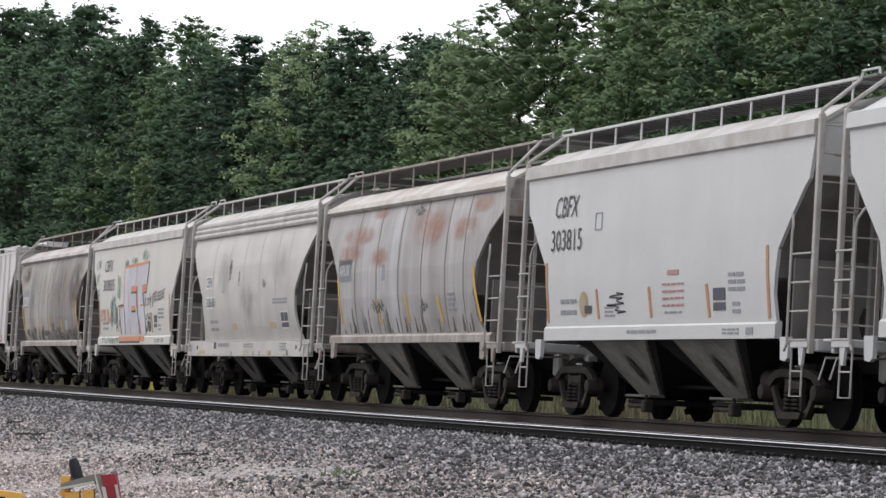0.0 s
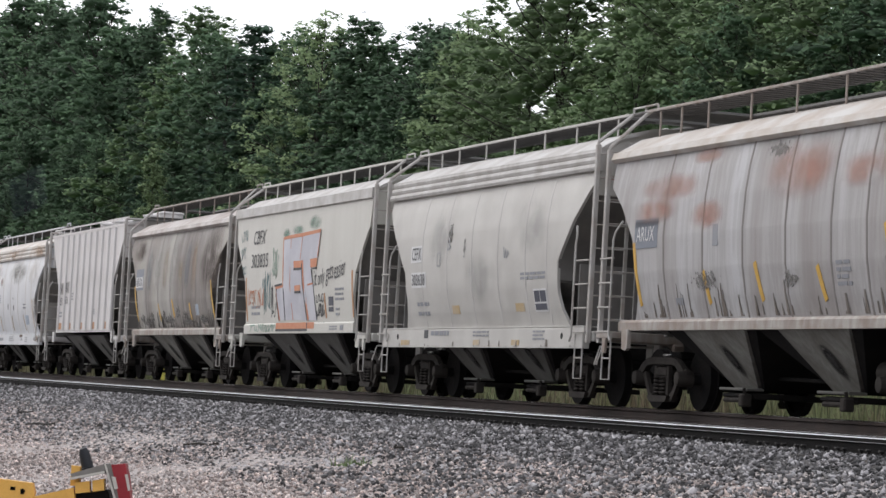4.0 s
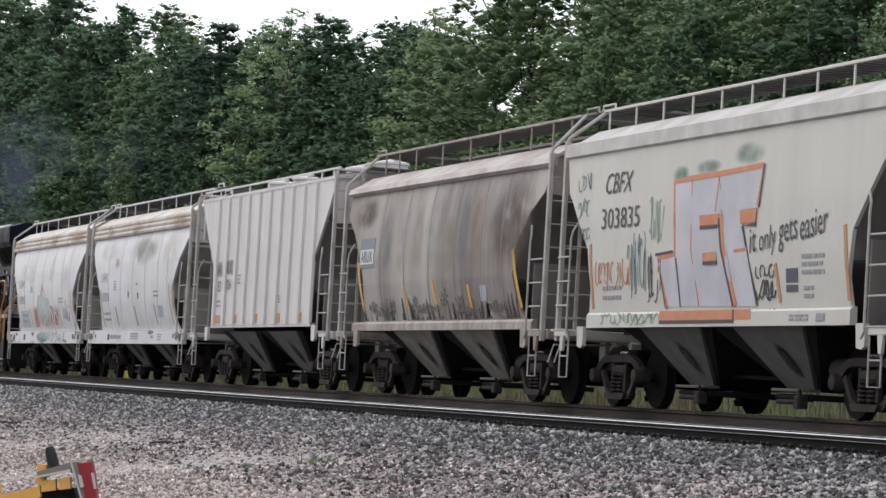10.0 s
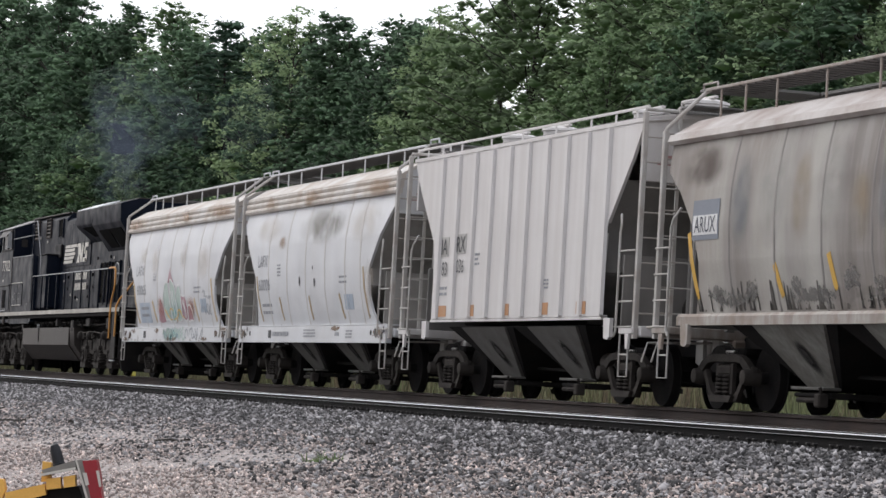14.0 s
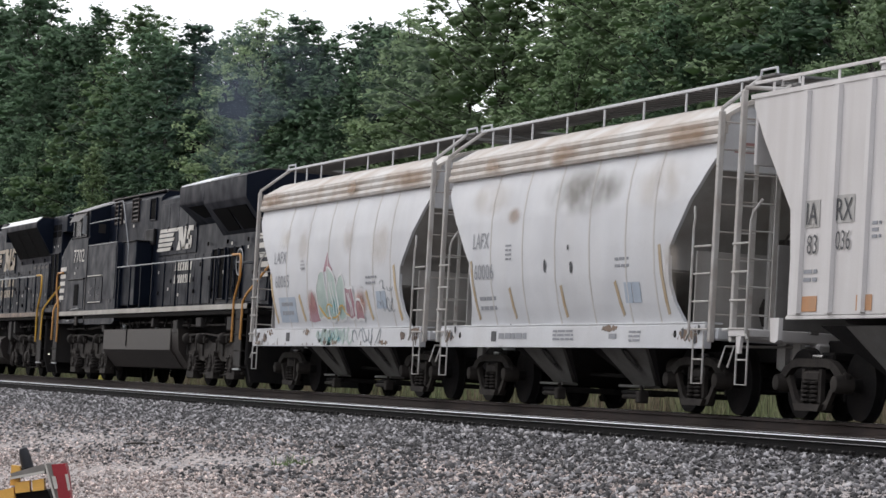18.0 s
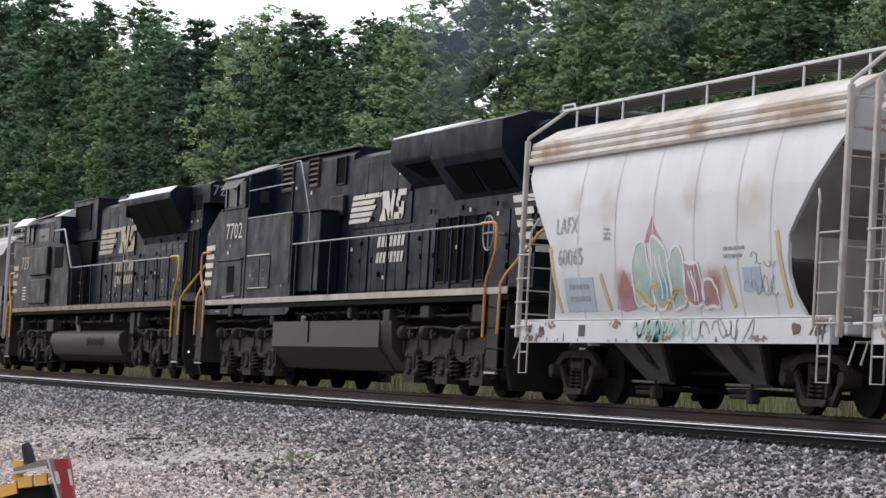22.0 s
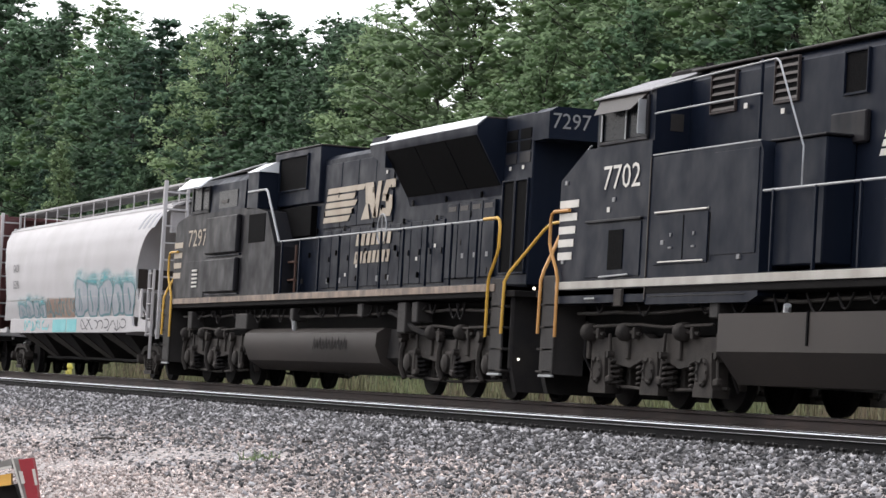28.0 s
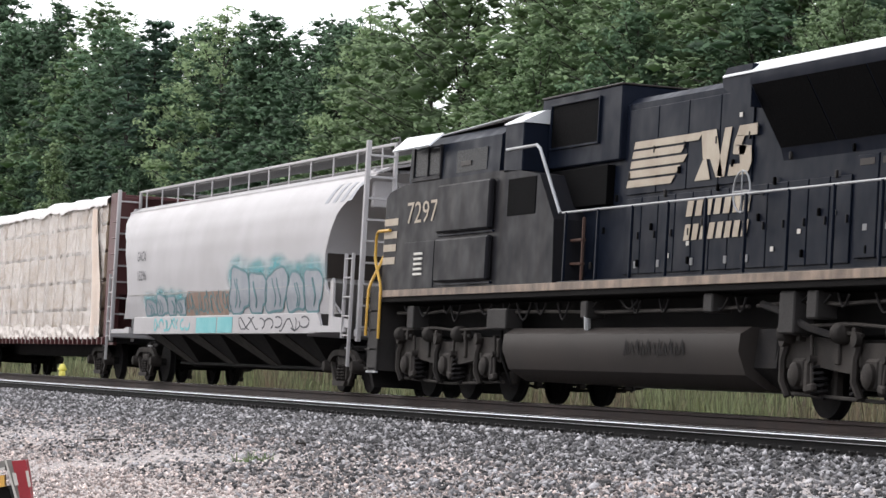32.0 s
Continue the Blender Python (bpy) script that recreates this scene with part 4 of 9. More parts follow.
        part("gate_bar", shared("gate_bar", lambda: Shape().box(-0.76, 0.30, -0.92, -0.66, 0.325, 0.365, 0.01)), m_hopper_dust, hb, "dusty steel gate edge")
        part("capstan", shared("capstan", lambda: Shape().tube([(-0.35, -0.98, 0.19), (0.42, -0.98, 0.19)], 0.035, 8).box(0.30, 0.46, -1.05, -0.90, 0.10, 0.28, 0.02).tube([(0.38, -0.98, 0.28), (0.38, -1.0, 0.36)], 0.025)), m_truck, hb)
        part("discharge_gate", shared("discharge", lambda: Shape().box(-0.75, 0.28, -0.8, 0.8, 0.22, 0.30, 0.01).tube([(-0.7, -0.86, 0.26), (0.25, -0.86, 0.26)], 0.03)), m_under, hb)
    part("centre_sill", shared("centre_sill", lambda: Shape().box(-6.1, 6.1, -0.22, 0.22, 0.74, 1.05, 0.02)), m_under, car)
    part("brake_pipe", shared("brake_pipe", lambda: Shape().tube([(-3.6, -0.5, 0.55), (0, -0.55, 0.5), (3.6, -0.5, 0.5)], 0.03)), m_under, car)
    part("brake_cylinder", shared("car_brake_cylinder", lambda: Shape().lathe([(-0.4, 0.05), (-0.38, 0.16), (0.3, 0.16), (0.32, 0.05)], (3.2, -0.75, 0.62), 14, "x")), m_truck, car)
    return car, half


# ---- marks on the sides ----
def text_mesh(words, height, width=None, slant=0.0):
    c = bpy.data.curves.new("words", "FONT")
    c.body, c.size, c.resolution_u, c.shear = words, 1.0, 2, slant
    ob = bpy.data.objects.new("words", c)
    scene.collection.objects.link(ob)
    bpy.context.view_layer.update()
    me = bpy.data.meshes.new_from_object(ob.evaluated_get(bpy.context.evaluated_depsgraph_get()))
    bpy.data.objects.remove(ob)
    n = len(me.vertices)
    co = np.empty(n * 3)
    me.vertices.foreach_get("co", co)
    co = co.reshape(-1, 3)
    lo, hi = co.min(0), co.max(0)
    co[:, 1] = (co[:, 1] - lo[1]) * height / (hi[1] - lo[1])
    k = (width / (hi[0] - lo[0])) if width else height / (hi[1] - lo[1])
    co[:, 0] = (co[:, 0] - lo[0]) * k
    me.vertices.foreach_set("co", co.ravel())
    return me, co


def mark(name, parent, material, half, words=None, at=(0, 0), height=0.3, width=None, slant=0.0, proud=0.012, label="", turn=0.0):
    """Painted writing on a side: at its lower left corner, in metres along and up the side."""
    me, co = text_mesh(words, height, width, slant)
    c, s = math.cos(radians(turn)), math.sin(radians(turn))
    x, z = at[0] + co[:, 0] * c - co[:, 1] * s, at[1] + co[:, 0] * s + co[:, 1] * c
    y = np.array([-lerp(half, q) - proud for q in z]) if isinstance(half, list) else np.full(len(z), -half - proud)
    me.vertices.foreach_set("co", np.stack([x, y, z], 1).ravel())
    me.update()
    me.materials.append(material)
    ob = new(name, me)
    ob.parent = parent
    return tagged(ob, label)


def patch(name, parent, material, half, outlines, proud=0.008, label="", rows=5):
    """Painted shapes on a side. Each outline is four corners (x, z), or a line of points with a width."""
    if 1 < len(outlines) <= 3:
        return [patch(name, parent, material, half, [o], proud, label, rows) for o in outlines][0]
    s = Shape()
    for o in outlines:
        if len(o) == 2 and isinstance(o[1], float):
            path, w = o
            pts = [Vector((p[0], p[1])) for p in path]
            grid = []
            for i, p in enumerate(pts):
                d = (pts[min(i + 1, len(pts) - 1)] - pts[max(i - 1, 0)]).normalized()
                nrm = Vector((-d.y, d.x)) * w / 2
                grid.append([p + nrm, p - nrm])
        else:
            a, b, c, d = [Vector(p) for p in o]
            grid = [[a.lerp(d, i / rows), b.lerp(c, i / rows)] for i in range(rows + 1)]
        s.sheet([[(q.x, -(lerp(half, q.y) if isinstance(half, list) else half) - proud, q.y) for q in row] for row in grid], (0, 0.004, 0))
    made = part(name, s, material, parent, label)
    return tagged(made, label, kind="stuff") if len(outlines) > 3 else made


def blob(name, parent, material, half, ring, proud=0.009, label=""):
    """A filled round shape on a side, inside a closed ring of (x, z)."""
    cx, cz = sum(p[0] for p in ring) / len(ring), sum(p[1] for p in ring) / len(ring)
    deep = lambda z: -(lerp(half, z) if isinstance(half, list) else half) - proud
    n, s = len(ring), Shape()
    rows = [[(cx + (x - cx) * k, deep(cz + (z - cz) * k), cz + (z - cz) * k) for x, z in ring] for k in (1.0, 0.66, 0.33)]
    s.add([p for row in rows for p in row] + [(cx, deep(cz), cz)],
          [(j * n + i, j * n + (i + 1) % n, (j + 1) * n + (i + 1) % n, (j + 1) * n + i) for j in range(2) for i in range(n)] + [(2 * n + i, 2 * n + (i + 1) % n, 3 * n) for i in range(n)])
    return part(name, s, material, parent, label)


def bubble(car, half, x0, x1, z0, z1, fill, edge, seed, lean=0.1, width=0.05, inner=True):
    """One swollen graffiti letter that cannot be read: a lobed fill, its outline and a few inner strokes."""
    r = random.Random(seed)
    cx, cz, a, b = (x0 + x1) / 2, (z0 + z1) / 2, (x1 - x0) / 2, (z1 - z0) / 2
    k, ph = r.choice((2, 3)), r.uniform(0, 6)
    ring = []
    for i in range(28):
        t = i * 6.2832 / 28
        m = 1 + 0.13 * math.sin(k * t + ph) + 0.06 * math.sin(5 * t + ph * 2)
        c, d = math.cos(t), math.sin(t)
        u, v = abs(c) ** 0.6 * (1 if c > 0 else -1), abs(d) ** 0.7 * (1 if d > 0 else -1)
        z = min(max(cz + b * m * v, z0), z1 + 0.08)
        ring.append((cx + a * m * u + lean * (z - cz), z))
    blob("graffiti_fill", car, fill, half, ring, 0.009, "sprayed bubble letter")
    patch("graffiti_outline", car, edge, half, [(ring + ring[:1], width)], 0.014, "sprayed letter outline", 1)
    if inner:
        for j in range(2):
            p, q = r.uniform(-0.5, 0.4), r.uniform(-0.5, 0.5)
            patch("graffiti_stroke", car, edge, half, [([(cx + a * (p + 0.22 * math.sin(i * 0.9 + q)) + lean * (b * (i / 4 - 0.6)), cz + b * (i / 4 - 0.7)) for i in range(6)], width * 0.9)], 0.015, rows=1)


def hole(car, half, x, z, w, h, material, name="rust_hole", label="small rusted hole"):
    r = random.Random(int(x * 100))
    return blob(name, car, material, half, [(x + w * math.cos(t * 0.6283) * r.uniform(0.8, 1.15), z + h * math.sin(t * 0.6283) * r.uniform(0.8, 1.15)) for t in range(10)], 0.012, label)


def rect(x0, x1, z0, z1, lean=0.0):
    return [(x0, z0), (x1, z0), (x1 + lean, z1), (x0 + lean, z1)]


def bars(x, z, width, lines, height=0.035, gap=0.075, seed=1):
    """Rows of unreadable small print as plain bars."""
    r = random.Random(seed)
    out = []
    for i in range(lines):
        a = 0.0
        while a < width - 0.05:
            w = min(r.uniform(0.10, 0.32), width - a)
            out.append(rect(x + a, x + a + w, z - i * gap, z - i * gap + height))
            a += w + 0.045
    return out


# ---- locomotives ----
LOCO_GREASE = surface("loco_truck_dust", (0.040, 0.0345, 0.031), 0.8, second=(0.013, 0.012, 0.0115), amount=0.7, scale=3, spec=0.15)
m_black = surface("loco_black_paint", (0.0062, 0.0092, 0.0172), 0.42, second=(0.0096, 0.0128, 0.0216), amount=0.6, scale=0.8, streak=(0.0120, 0.0140, 0.0215), streak_amount=0.4, streak_detail=2.5, grain=2, bump=0.6, bump_scale=1.3, spec=0.038)
m_black_dusty = surface("loco_black_dusty_paint", (0.0088, 0.0098, 0.0138), 0.5, second=(0.015, 0.0152, 0.0175), amount=0.6, scale=0.7, streak=(0.032, 0.027, 0.024), streak_amount=0.35, streak_detail=2.5, grain=2, bump=0, spec=0.08)
m_grille = surface("dark_grille", (0.0028, 0.0028, 0.0032), 0.8, bump=0.3, bump_scale=30, spec=0.03)
m_sill_white = surface("soiled_white_stripe", (0.46, 0.44, 0.40), 0.6, second=(0.30, 0.27, 0.23), amount=0.7, scale=0.9, streak=(0.12, 0.10, 0.08), streak_amount=0.35, streak_detail=2.0, streak_scale=(1.2, 1.2, 0.5))
m_roof_dull = surface("weathered_roof_paint", (0.17, 0.165, 0.17), 0.5, second=(0.30, 0.29, 0.29), amount=0.7, scale=1.2, spec=0.3)
m_louvre = surface("rust_brown_louvre", (0.022, 0.0135, 0.012), 0.7, amount=0.5, scale=6)
m_loco_white = surface("loco_white_paint", (0.60, 0.58, 0.53), 0.5, second=(0.42, 0.39, 0.35), amount=0.5, scale=2)
m_cream = surface("soiled_cream_paint", (0.40, 0.34, 0.26), 0.55, second=(0.27, 0.21, 0.15), amount=0.6, scale=2)
m_step_grey = surface("dusty_step_panel", (0.034, 0.031, 0.030), 0.7, second=(0.018, 0.017, 0.0165), amount=0.6, scale=1.5, spec=0.15)
m_cream_sill = surface("grimy_cream_stripe", (0.28, 0.205, 0.15), 0.6, second=(0.09, 0.06, 0.042), amount=0.8, scale=2.2, streak=(0.05, 0.04, 0.032), streak_amount=0.6, streak_scale=(3, 3, 0.4))
m_end_white = surface("dulled_white_figures", (0.19, 0.19, 0.195), 0.6, bump=0)
m_yellow = surface("safety_yellow_paint", (0.62, 0.36, 0.05), 0.45, second=(0.45, 0.24, 0.03), amount=0.4, scale=3, bump=0)
m_orange_rail = surface("faded_orange_paint", (0.55, 0.27, 0.07), 0.5, second=(0.35, 0.16, 0.05), amount=0.4, scale=3, bump=0)
m_tank_grey = surface("fuel_tank_grey", (0.043, 0.0365, 0.0330), 0.45, second=(0.026, 0.0240, 0.0235), amount=0.5, scale=0.5, streak=(0.040, 0.034, 0.031), streak_amount=0.3, streak_detail=2.0, grain=200, bump=0, spec=0.08)
m_steel = surface("bare_handrail_steel", (0.33, 0.34, 0.35), 0.5, 0.3, second=(0.2, 0.2, 0.2), amount=0.5, scale=3, bump=0)
# visor aluminium; its pale colour also stands for sky glare on roof faces
m_silver = surface("aluminium_and_sky_glare", (0.72, 0.74, 0.76), 0.4, 0.3, bump=0)
m_glass = surface("cab_glass", (0.012, 0.014, 0.017), 0.25, amount=0.1, bump=0, spec=0.03)
m_lamp = bpy.data.materials.new("small_marker_lamp")
m_lamp.use_nodes = True
m_lamp.node_tree.nodes["Principled BSDF"].inputs["Emission Color"].default_value = (1, 0.93, 0.75, 1)
m_lamp.node_tree.nodes["Principled BSDF"].inputs["Emission Strength"].default_value = 1.2


def loco_truck(xs, parent, casting, style):
    """A three-axle power truck: wheelsets, side castings with axle boxes, springs, brake cylinders, rods and pipes."""
    for x in xs:
        wheelset(x, 0.533, parent)
    x0, x1, xm = xs[0], xs[-1], xs[1]
    for q in (-1, 1):
        y0, y1 = sorted((q * 1.20, q * 1.04))
        s = Shape()
        if style == "blocks":
            top = [(x0 - 0.72, 0.86), (x0 - 0.55, 0.98), (x0 + 0.3, 0.96), (xm - 0.45, 1.02), (xm - 0.2, 0.95), (xm + 0.2, 0.95), (xm + 0.45, 1.02), (x1 - 0.3, 0.96), (x1 + 0.55, 0.98), (x1 + 0.72, 0.86)]
            under = [(x1 + 0.66, 0.66), (x1 + 0.3, 0.64), (x1 - 0.4, 0.60), (xm + 0.9, 0.54), (xm + 0.4, 0.66), (xm - 0.4, 0.66), (xm - 0.9, 0.54), (x0 + 0.4, 0.60), (x0 - 0.3, 0.64), (x0 - 0.66, 0.66)]
        else:
            top = [(x0 - 0.72, 0.80), (x0 - 0.6, 0.98), (x0 + 0.4, 1.0), (xm - 0.5, 0.92), (xm + 0.5, 0.92), (x1 - 0.4, 1.0), (x1 + 0.6, 0.98), (x1 + 0.72, 0.80)]
            under = [(x1 + 0.6, 0.60), (x1 - 0.2, 0.66), (xm + 0.7, 0.56), (xm - 0.7, 0.56), (x0 + 0.2, 0.66), (x0 - 0.6, 0.60)]
        s.prism(top + under, y0, y1)
        for x in (x0 - 0.5, xm - 0.95, xm + 0.95, x1 + 0.5):
            s.box(x - 0.06, x + 0.06, *sorted((q * 1.24, q * 1.19)), 0.66, 0.96, 0.02)
        frame_ob = part("side_casting", s, casting, parent, "dusty cast truck frame")
        for x in xs:
            b = Shape()
            if style == "blocks":
                b.prism([(x - 0.25, 0.76), (x + 0.25, 0.76), (x + 0.29, 0.34), (x + 0.34, 0.27), (x + 0.34, 0.17), (x - 0.34, 0.17), (x - 0.34, 0.27), (x - 0.29, 0.34)], *sorted((q * 1.26, q * 1.02)))
                b.lathe([(q * 1.255, 0.20), (q * 1.29, 0.19), (q * 1.30, 0.15), (q * 1.28, 0.13), (q * 1.28, 0.02)], (x, 0, 0.50), 18)
                for k in range(8):
                    cx, cz = x + 0.165 * math.cos(k * 0.7854), 0.50 + 0.165 * math.sin(k * 0.7854)
                    b.box(cx - 0.018, cx + 0.018, *sorted((q * 1.29, q * 1.315)), cz - 0.018, cz + 0.018, 0.004)
            else:
                b.box(x - 0.19, x + 0.19, *sorted((q * 1.24, q * 1.02)), 0.36, 0.74, 0.04)
                b.lathe([(q * 1.22, 0.15), (q * 1.29, 0.15), (q * 1.32, 0.10), (q * 1.32, 0.02)], (x, 0, 0.533), 14)
                b.tube([(x - 0.33, q * 1.22, 0.98), (x - 0.37, q * 1.27, 0.72), (x - 0.36, q * 1.27, 0.45), (x - 0.28, q * 1.22, 0.26)], 0.05)
                b.lathe([(q * 1.24, 0.09), (q * 1.32, 0.09)], (x - 0.34, 0, 0.96), 12)
                b.box(x + 0.26, x + 0.40, *sorted((q * 1.28, q * 1.16)), 0.30, 0.72, 0.03)
            part("axle_box", b, casting, frame_ob)
        for x in (x0 + 0.47, xm + 0.47, x1 - 0.47, xm - 0.47):
            part("spring", shared("loco_spring", lambda: Shape().tube([(0.1 * math.cos(a * 0.7854), 0.1 * math.sin(a * 0.7854), 0.26 + a * 0.38 / 40) for a in range(41)], 0.024, 5)), casting if style == "blocks" else m_under, frame_ob, at=(x, q * 1.15, 0))
        for x in (x0 - 0.35, xm - 0.95, x1 - 0.75) if style == "blocks" else (x0 - 0.25, xm - 0.75, xm + 0.75):
            part("brake_cylinder", shared("brake_cylinder", lambda: Shape().lathe([(-0.20, 0.04), (-0.19, 0.10), (-0.15, 0.13), (0.04, 0.13), (0.07, 0.11), (0.10, 0.04)], n=16, axis="x").tube([(0.08, 0, 0), (0.5, 0, -0.03)], 0.028).box(0.28, 0.38, -0.05, 0.05, -0.10, 0.06, 0.01)), casting, frame_ob, at=(x, q * 1.24, 1.04))
        part("brake_rod", Shape().tube([(x0 - 0.2, q * 1.27, 1.12), (xm - 0.4, q * 1.28, 1.14), (xm + 0.5, q * 1.28, 1.10), (x1 + 0.3, q * 1.27, 1.13)], 0.022).tube([(x0 - 0.5, q * 1.1, 0.30), (xm, q * 1.1, 0.24), (x1 + 0.5, q * 1.1, 0.30)], 0.025), m_truck, frame_ob)
        for x, e in ((x0, -1), (x1, 1)):
            part("sand_hose", Shape().tube([(x + e * 0.62, q * 1.22, 1.2), (x + e * 0.66, q * 1.22, 0.7), (x + e * 0.60, q * 1.0, 0.25)], 0.022), m_under, frame_ob)
        for x in (x0, xm, x1):
            part("brake_lever", shared("brake_lever", lambda: Shape().box(-0.03, 0.03, -0.02, 0.02, -0.34, 0.30, 0.012).lathe([(-0.05, 0.05), (0.05, 0.05)], n=10, axis="y").box(-0.09, 0.09, -0.05, 0.03, -0.40, -0.30, 0.02)), m_truck, frame_ob, at=(x + 0.44, q * 1.25, 0.72, 0, 9 if x == xm else -7))
            part("brake_shoe", shared("brake_shoe", lambda: Shape().box(-0.05, 0.07, -0.06, 0.06, -0.17, 0.17, 0.02).box(-0.14, -0.04, -0.03, 0.03, -0.05, 0.05, 0.01)), m_truck, frame_ob, at=(x + 0.56, q * 0.95, 0.44))
    part("truck_bolster", Shape().box(x0 - 0.4, x1 + 0.4, -0.95, 0.95, 0.62, 0.98, 0.04), m_under, parent)


def frame_gear(lo, pipes, boxes, seed):
    """Pipes, hanging cables and boxes between the sill and the tank."""
    rng = random.Random(seed)
    for q in (-1, 1):
        for x0, x1, z in pipes:
            n = 7
            part("air_pipe", Shape().tube([(x0 + (x1 - x0) * i / n, q * (1.28 + 0.02 * (i % 2)), z + rng.uniform(-0.025, 0.025)) for i in range(n + 1)], 0.026), m_truck, lo)
            k = int((x1 - x0) / 0.9)
            for i in range(k):
                x, w, d = x0 + (i + rng.random()) * (x1 - x0) / k, rng.uniform(0.3, 0.7), rng.uniform(0.08, 0.28)
                part("cable", Shape().tube([(x + w * j / 8, q * 1.34, 1.50 - d * math.sin(math.pi * j / 8)) for j in range(9)], 0.016), m_under, lo)
        for x, w, z0, z1 in boxes:
            part("junction_box", Shape().box(x, x + w, *sorted((q * 1.44, q * 1.15)), z0, z1, 0.02), m_step_grey, lo)


def rail_line(parent, pts, material, r=0.017, name="handrail"):
    return part(name, Shape().tube(pts, r, 8), material, parent)


def emblem(parent, x0, x1, z0, z1, y, stripe, words):
    """The railway's mark as plain shapes: five slanted bars, two slanted blocks, and two rows of blocks below."""
    h = (z1 - z0) / 5
    w = x1 - x0
    # the bars end along the line of a mane
    ends = (0.36, 0.40, 0.45, 0.43, 0.56)
    for i in range(5):
        z = z0 + i * h
        patch("emblem_bar", parent, stripe, y, [[(x0 + i * 0.055, z + 0.012), (x0 + w * ends[i], z + 0.012), (x0 + w * (ends[i] + 0.03), z + h * 0.84), (x0 + i * 0.055 + 0.045, z + h * 0.84)]], rows=1)
    at = lambda u, v: (x0 + w * u, z0 + (z1 - z0) * v)
    for o in ([at(0.545, 0.0), at(0.66, 0.0), at(0.625, 0.42), at(0.60, 0.40)], [at(0.60, 0.42), at(0.655, 0.40), at(0.69, 0.98), at(0.58, 0.98)], [at(0.655, 0.40), at(0.705, 0.02), at(0.755, 0.02), at(0.69, 0.98)],
              [at(0.71, 0.05), at(0.765, 0.02), at(0.805, 0.98), at(0.755, 0.98)],
              [at(0.79, 0.02), at(0.93, 0.02), at(0.955, 0.24), at(0.80, 0.24)], [at(0.875, 0.24), at(0.955, 0.24), at(0.95, 0.56), at(0.86, 0.60)], [at(0.82, 0.44), at(0.90, 0.40), at(0.92, 0.58), at(0.825, 0.62)], [at(0.82, 0.60), at(0.875, 0.58), at(0.90, 0.78), at(0.84, 0.80)], [at(0.84, 0.78), at(0.985, 0.76), at(0.985, 0.98), at(0.86, 0.98)]):
        patch("emblem_block", parent, stripe, y, [o], rows=1)
    a0, a1, b0, b1 = words
    for row, n in ((0, 7), (1, 8)):
        zz0 = b0 + (1 - row) * (b1 - b0) * 0.54
        for i in range(n):
            step = (a1 - a0) / n
            xx = a0 + i * step + (0.05 if row == 0 else 0)
            patch("name_block", parent, stripe, y, [rect(xx, xx + step * 0.66, zz0, zz0 + (b1 - b0) * 0.36, 0.06)], rows=1)


def end_steps(loco, x, way, y_rail, material, casting):
    """Steps in the end of the frame with two bent grab rails."""
    for q in (-1, 1):
        s = Shape()
        for i in range(4):
            z = 0.42 + i * 0.33
            s.box(min(x, x + way * 0.62), max(x, x + way * 0.62), *sorted((q * 1.50, q * (1.12 - 0.02 * i))), z, z + 0.035, 0.006)
        s.box(*sorted((x - way * 0.03, x)), *sorted((q * 1.5, q * 1.0)), 0.4, 1.68, 0.01)
        s.box(*sorted((x + way * 0.62, x + way * 0.66)), *sorted((q * 1.3, q * 0.6)), 0.4, 1.68, 0.01)
        part("steps", s, m_step_grey, loco, "dusty steel boarding steps")
        rail_line(loco, [(x - way * 0.52, q * y_rail, 2.80), (x + way * 0.12, q * y_rail, 2.80), (x + way * 0.22, q * y_rail, 2.76), (x + way * 0.26, q * y_rail, 2.66), (x + way * 0.25, q * y_rail, 2.34), (x + way * 0.18, q * y_rail, 2.22), (x - way * 0.10, q * y_rail, 1.92), (x - way * 0.16, q * y_rail, 1.80), (x - way * 0.17, q * y_rail, 0.95)], material, 0.026, "grab_rail")
        part("step_side", Shape().box(*sorted((x - way * 0.05, x + way * 0.52)), *sorted((q * 1.46, q * 1.50)), 0.40, 1.86, 0.01), m_step_grey, loco)
        part("step_lip", Shape().box(*sorted((x - way * 0.05, x + way * 0.52)), *sorted((q * 1.46, q * 1.51)), 0.36, 0.395, 0.005), m_steel, loco)
        for i in range(4):
            z = 0.42 + i * 0.33
            part("step_edge", Shape().box(*sorted((x + way * 0.35, x + way * 0.62)), *sorted((q * 1.50, q * 1.515)), z + 0.005, z + 0.035, 0.003), m_truck, loco)
        rail_line(loco, [(x + way * 1.2, q * 0.90, 2.74), (x + way * 1.08, q * 0.98, 2.72), (x + way * 0.98, q * 1.06, 2.62), (x + way * 0.62, q * 1.46, 1.95), (x + way * 0.58, q * 1.52, 1.80), (x + way * 0.57, q * 1.53, 1.0)], material, 0.026, "grab_rail")
    part("pilot", Shape().box(*sorted((x + way * 0.62, x + way * 0.75)), -1.42, 1.42, 0.45, 1.6, 0.03).prism([(-1.3, 0.12), (1.3, 0.12), (1.4, 0.5), (-1.4, 0.5)], x + way * 0.62, x + way * 0.78, "x"), casting, loco)
    coupler(x + way * 1.15, way, loco)


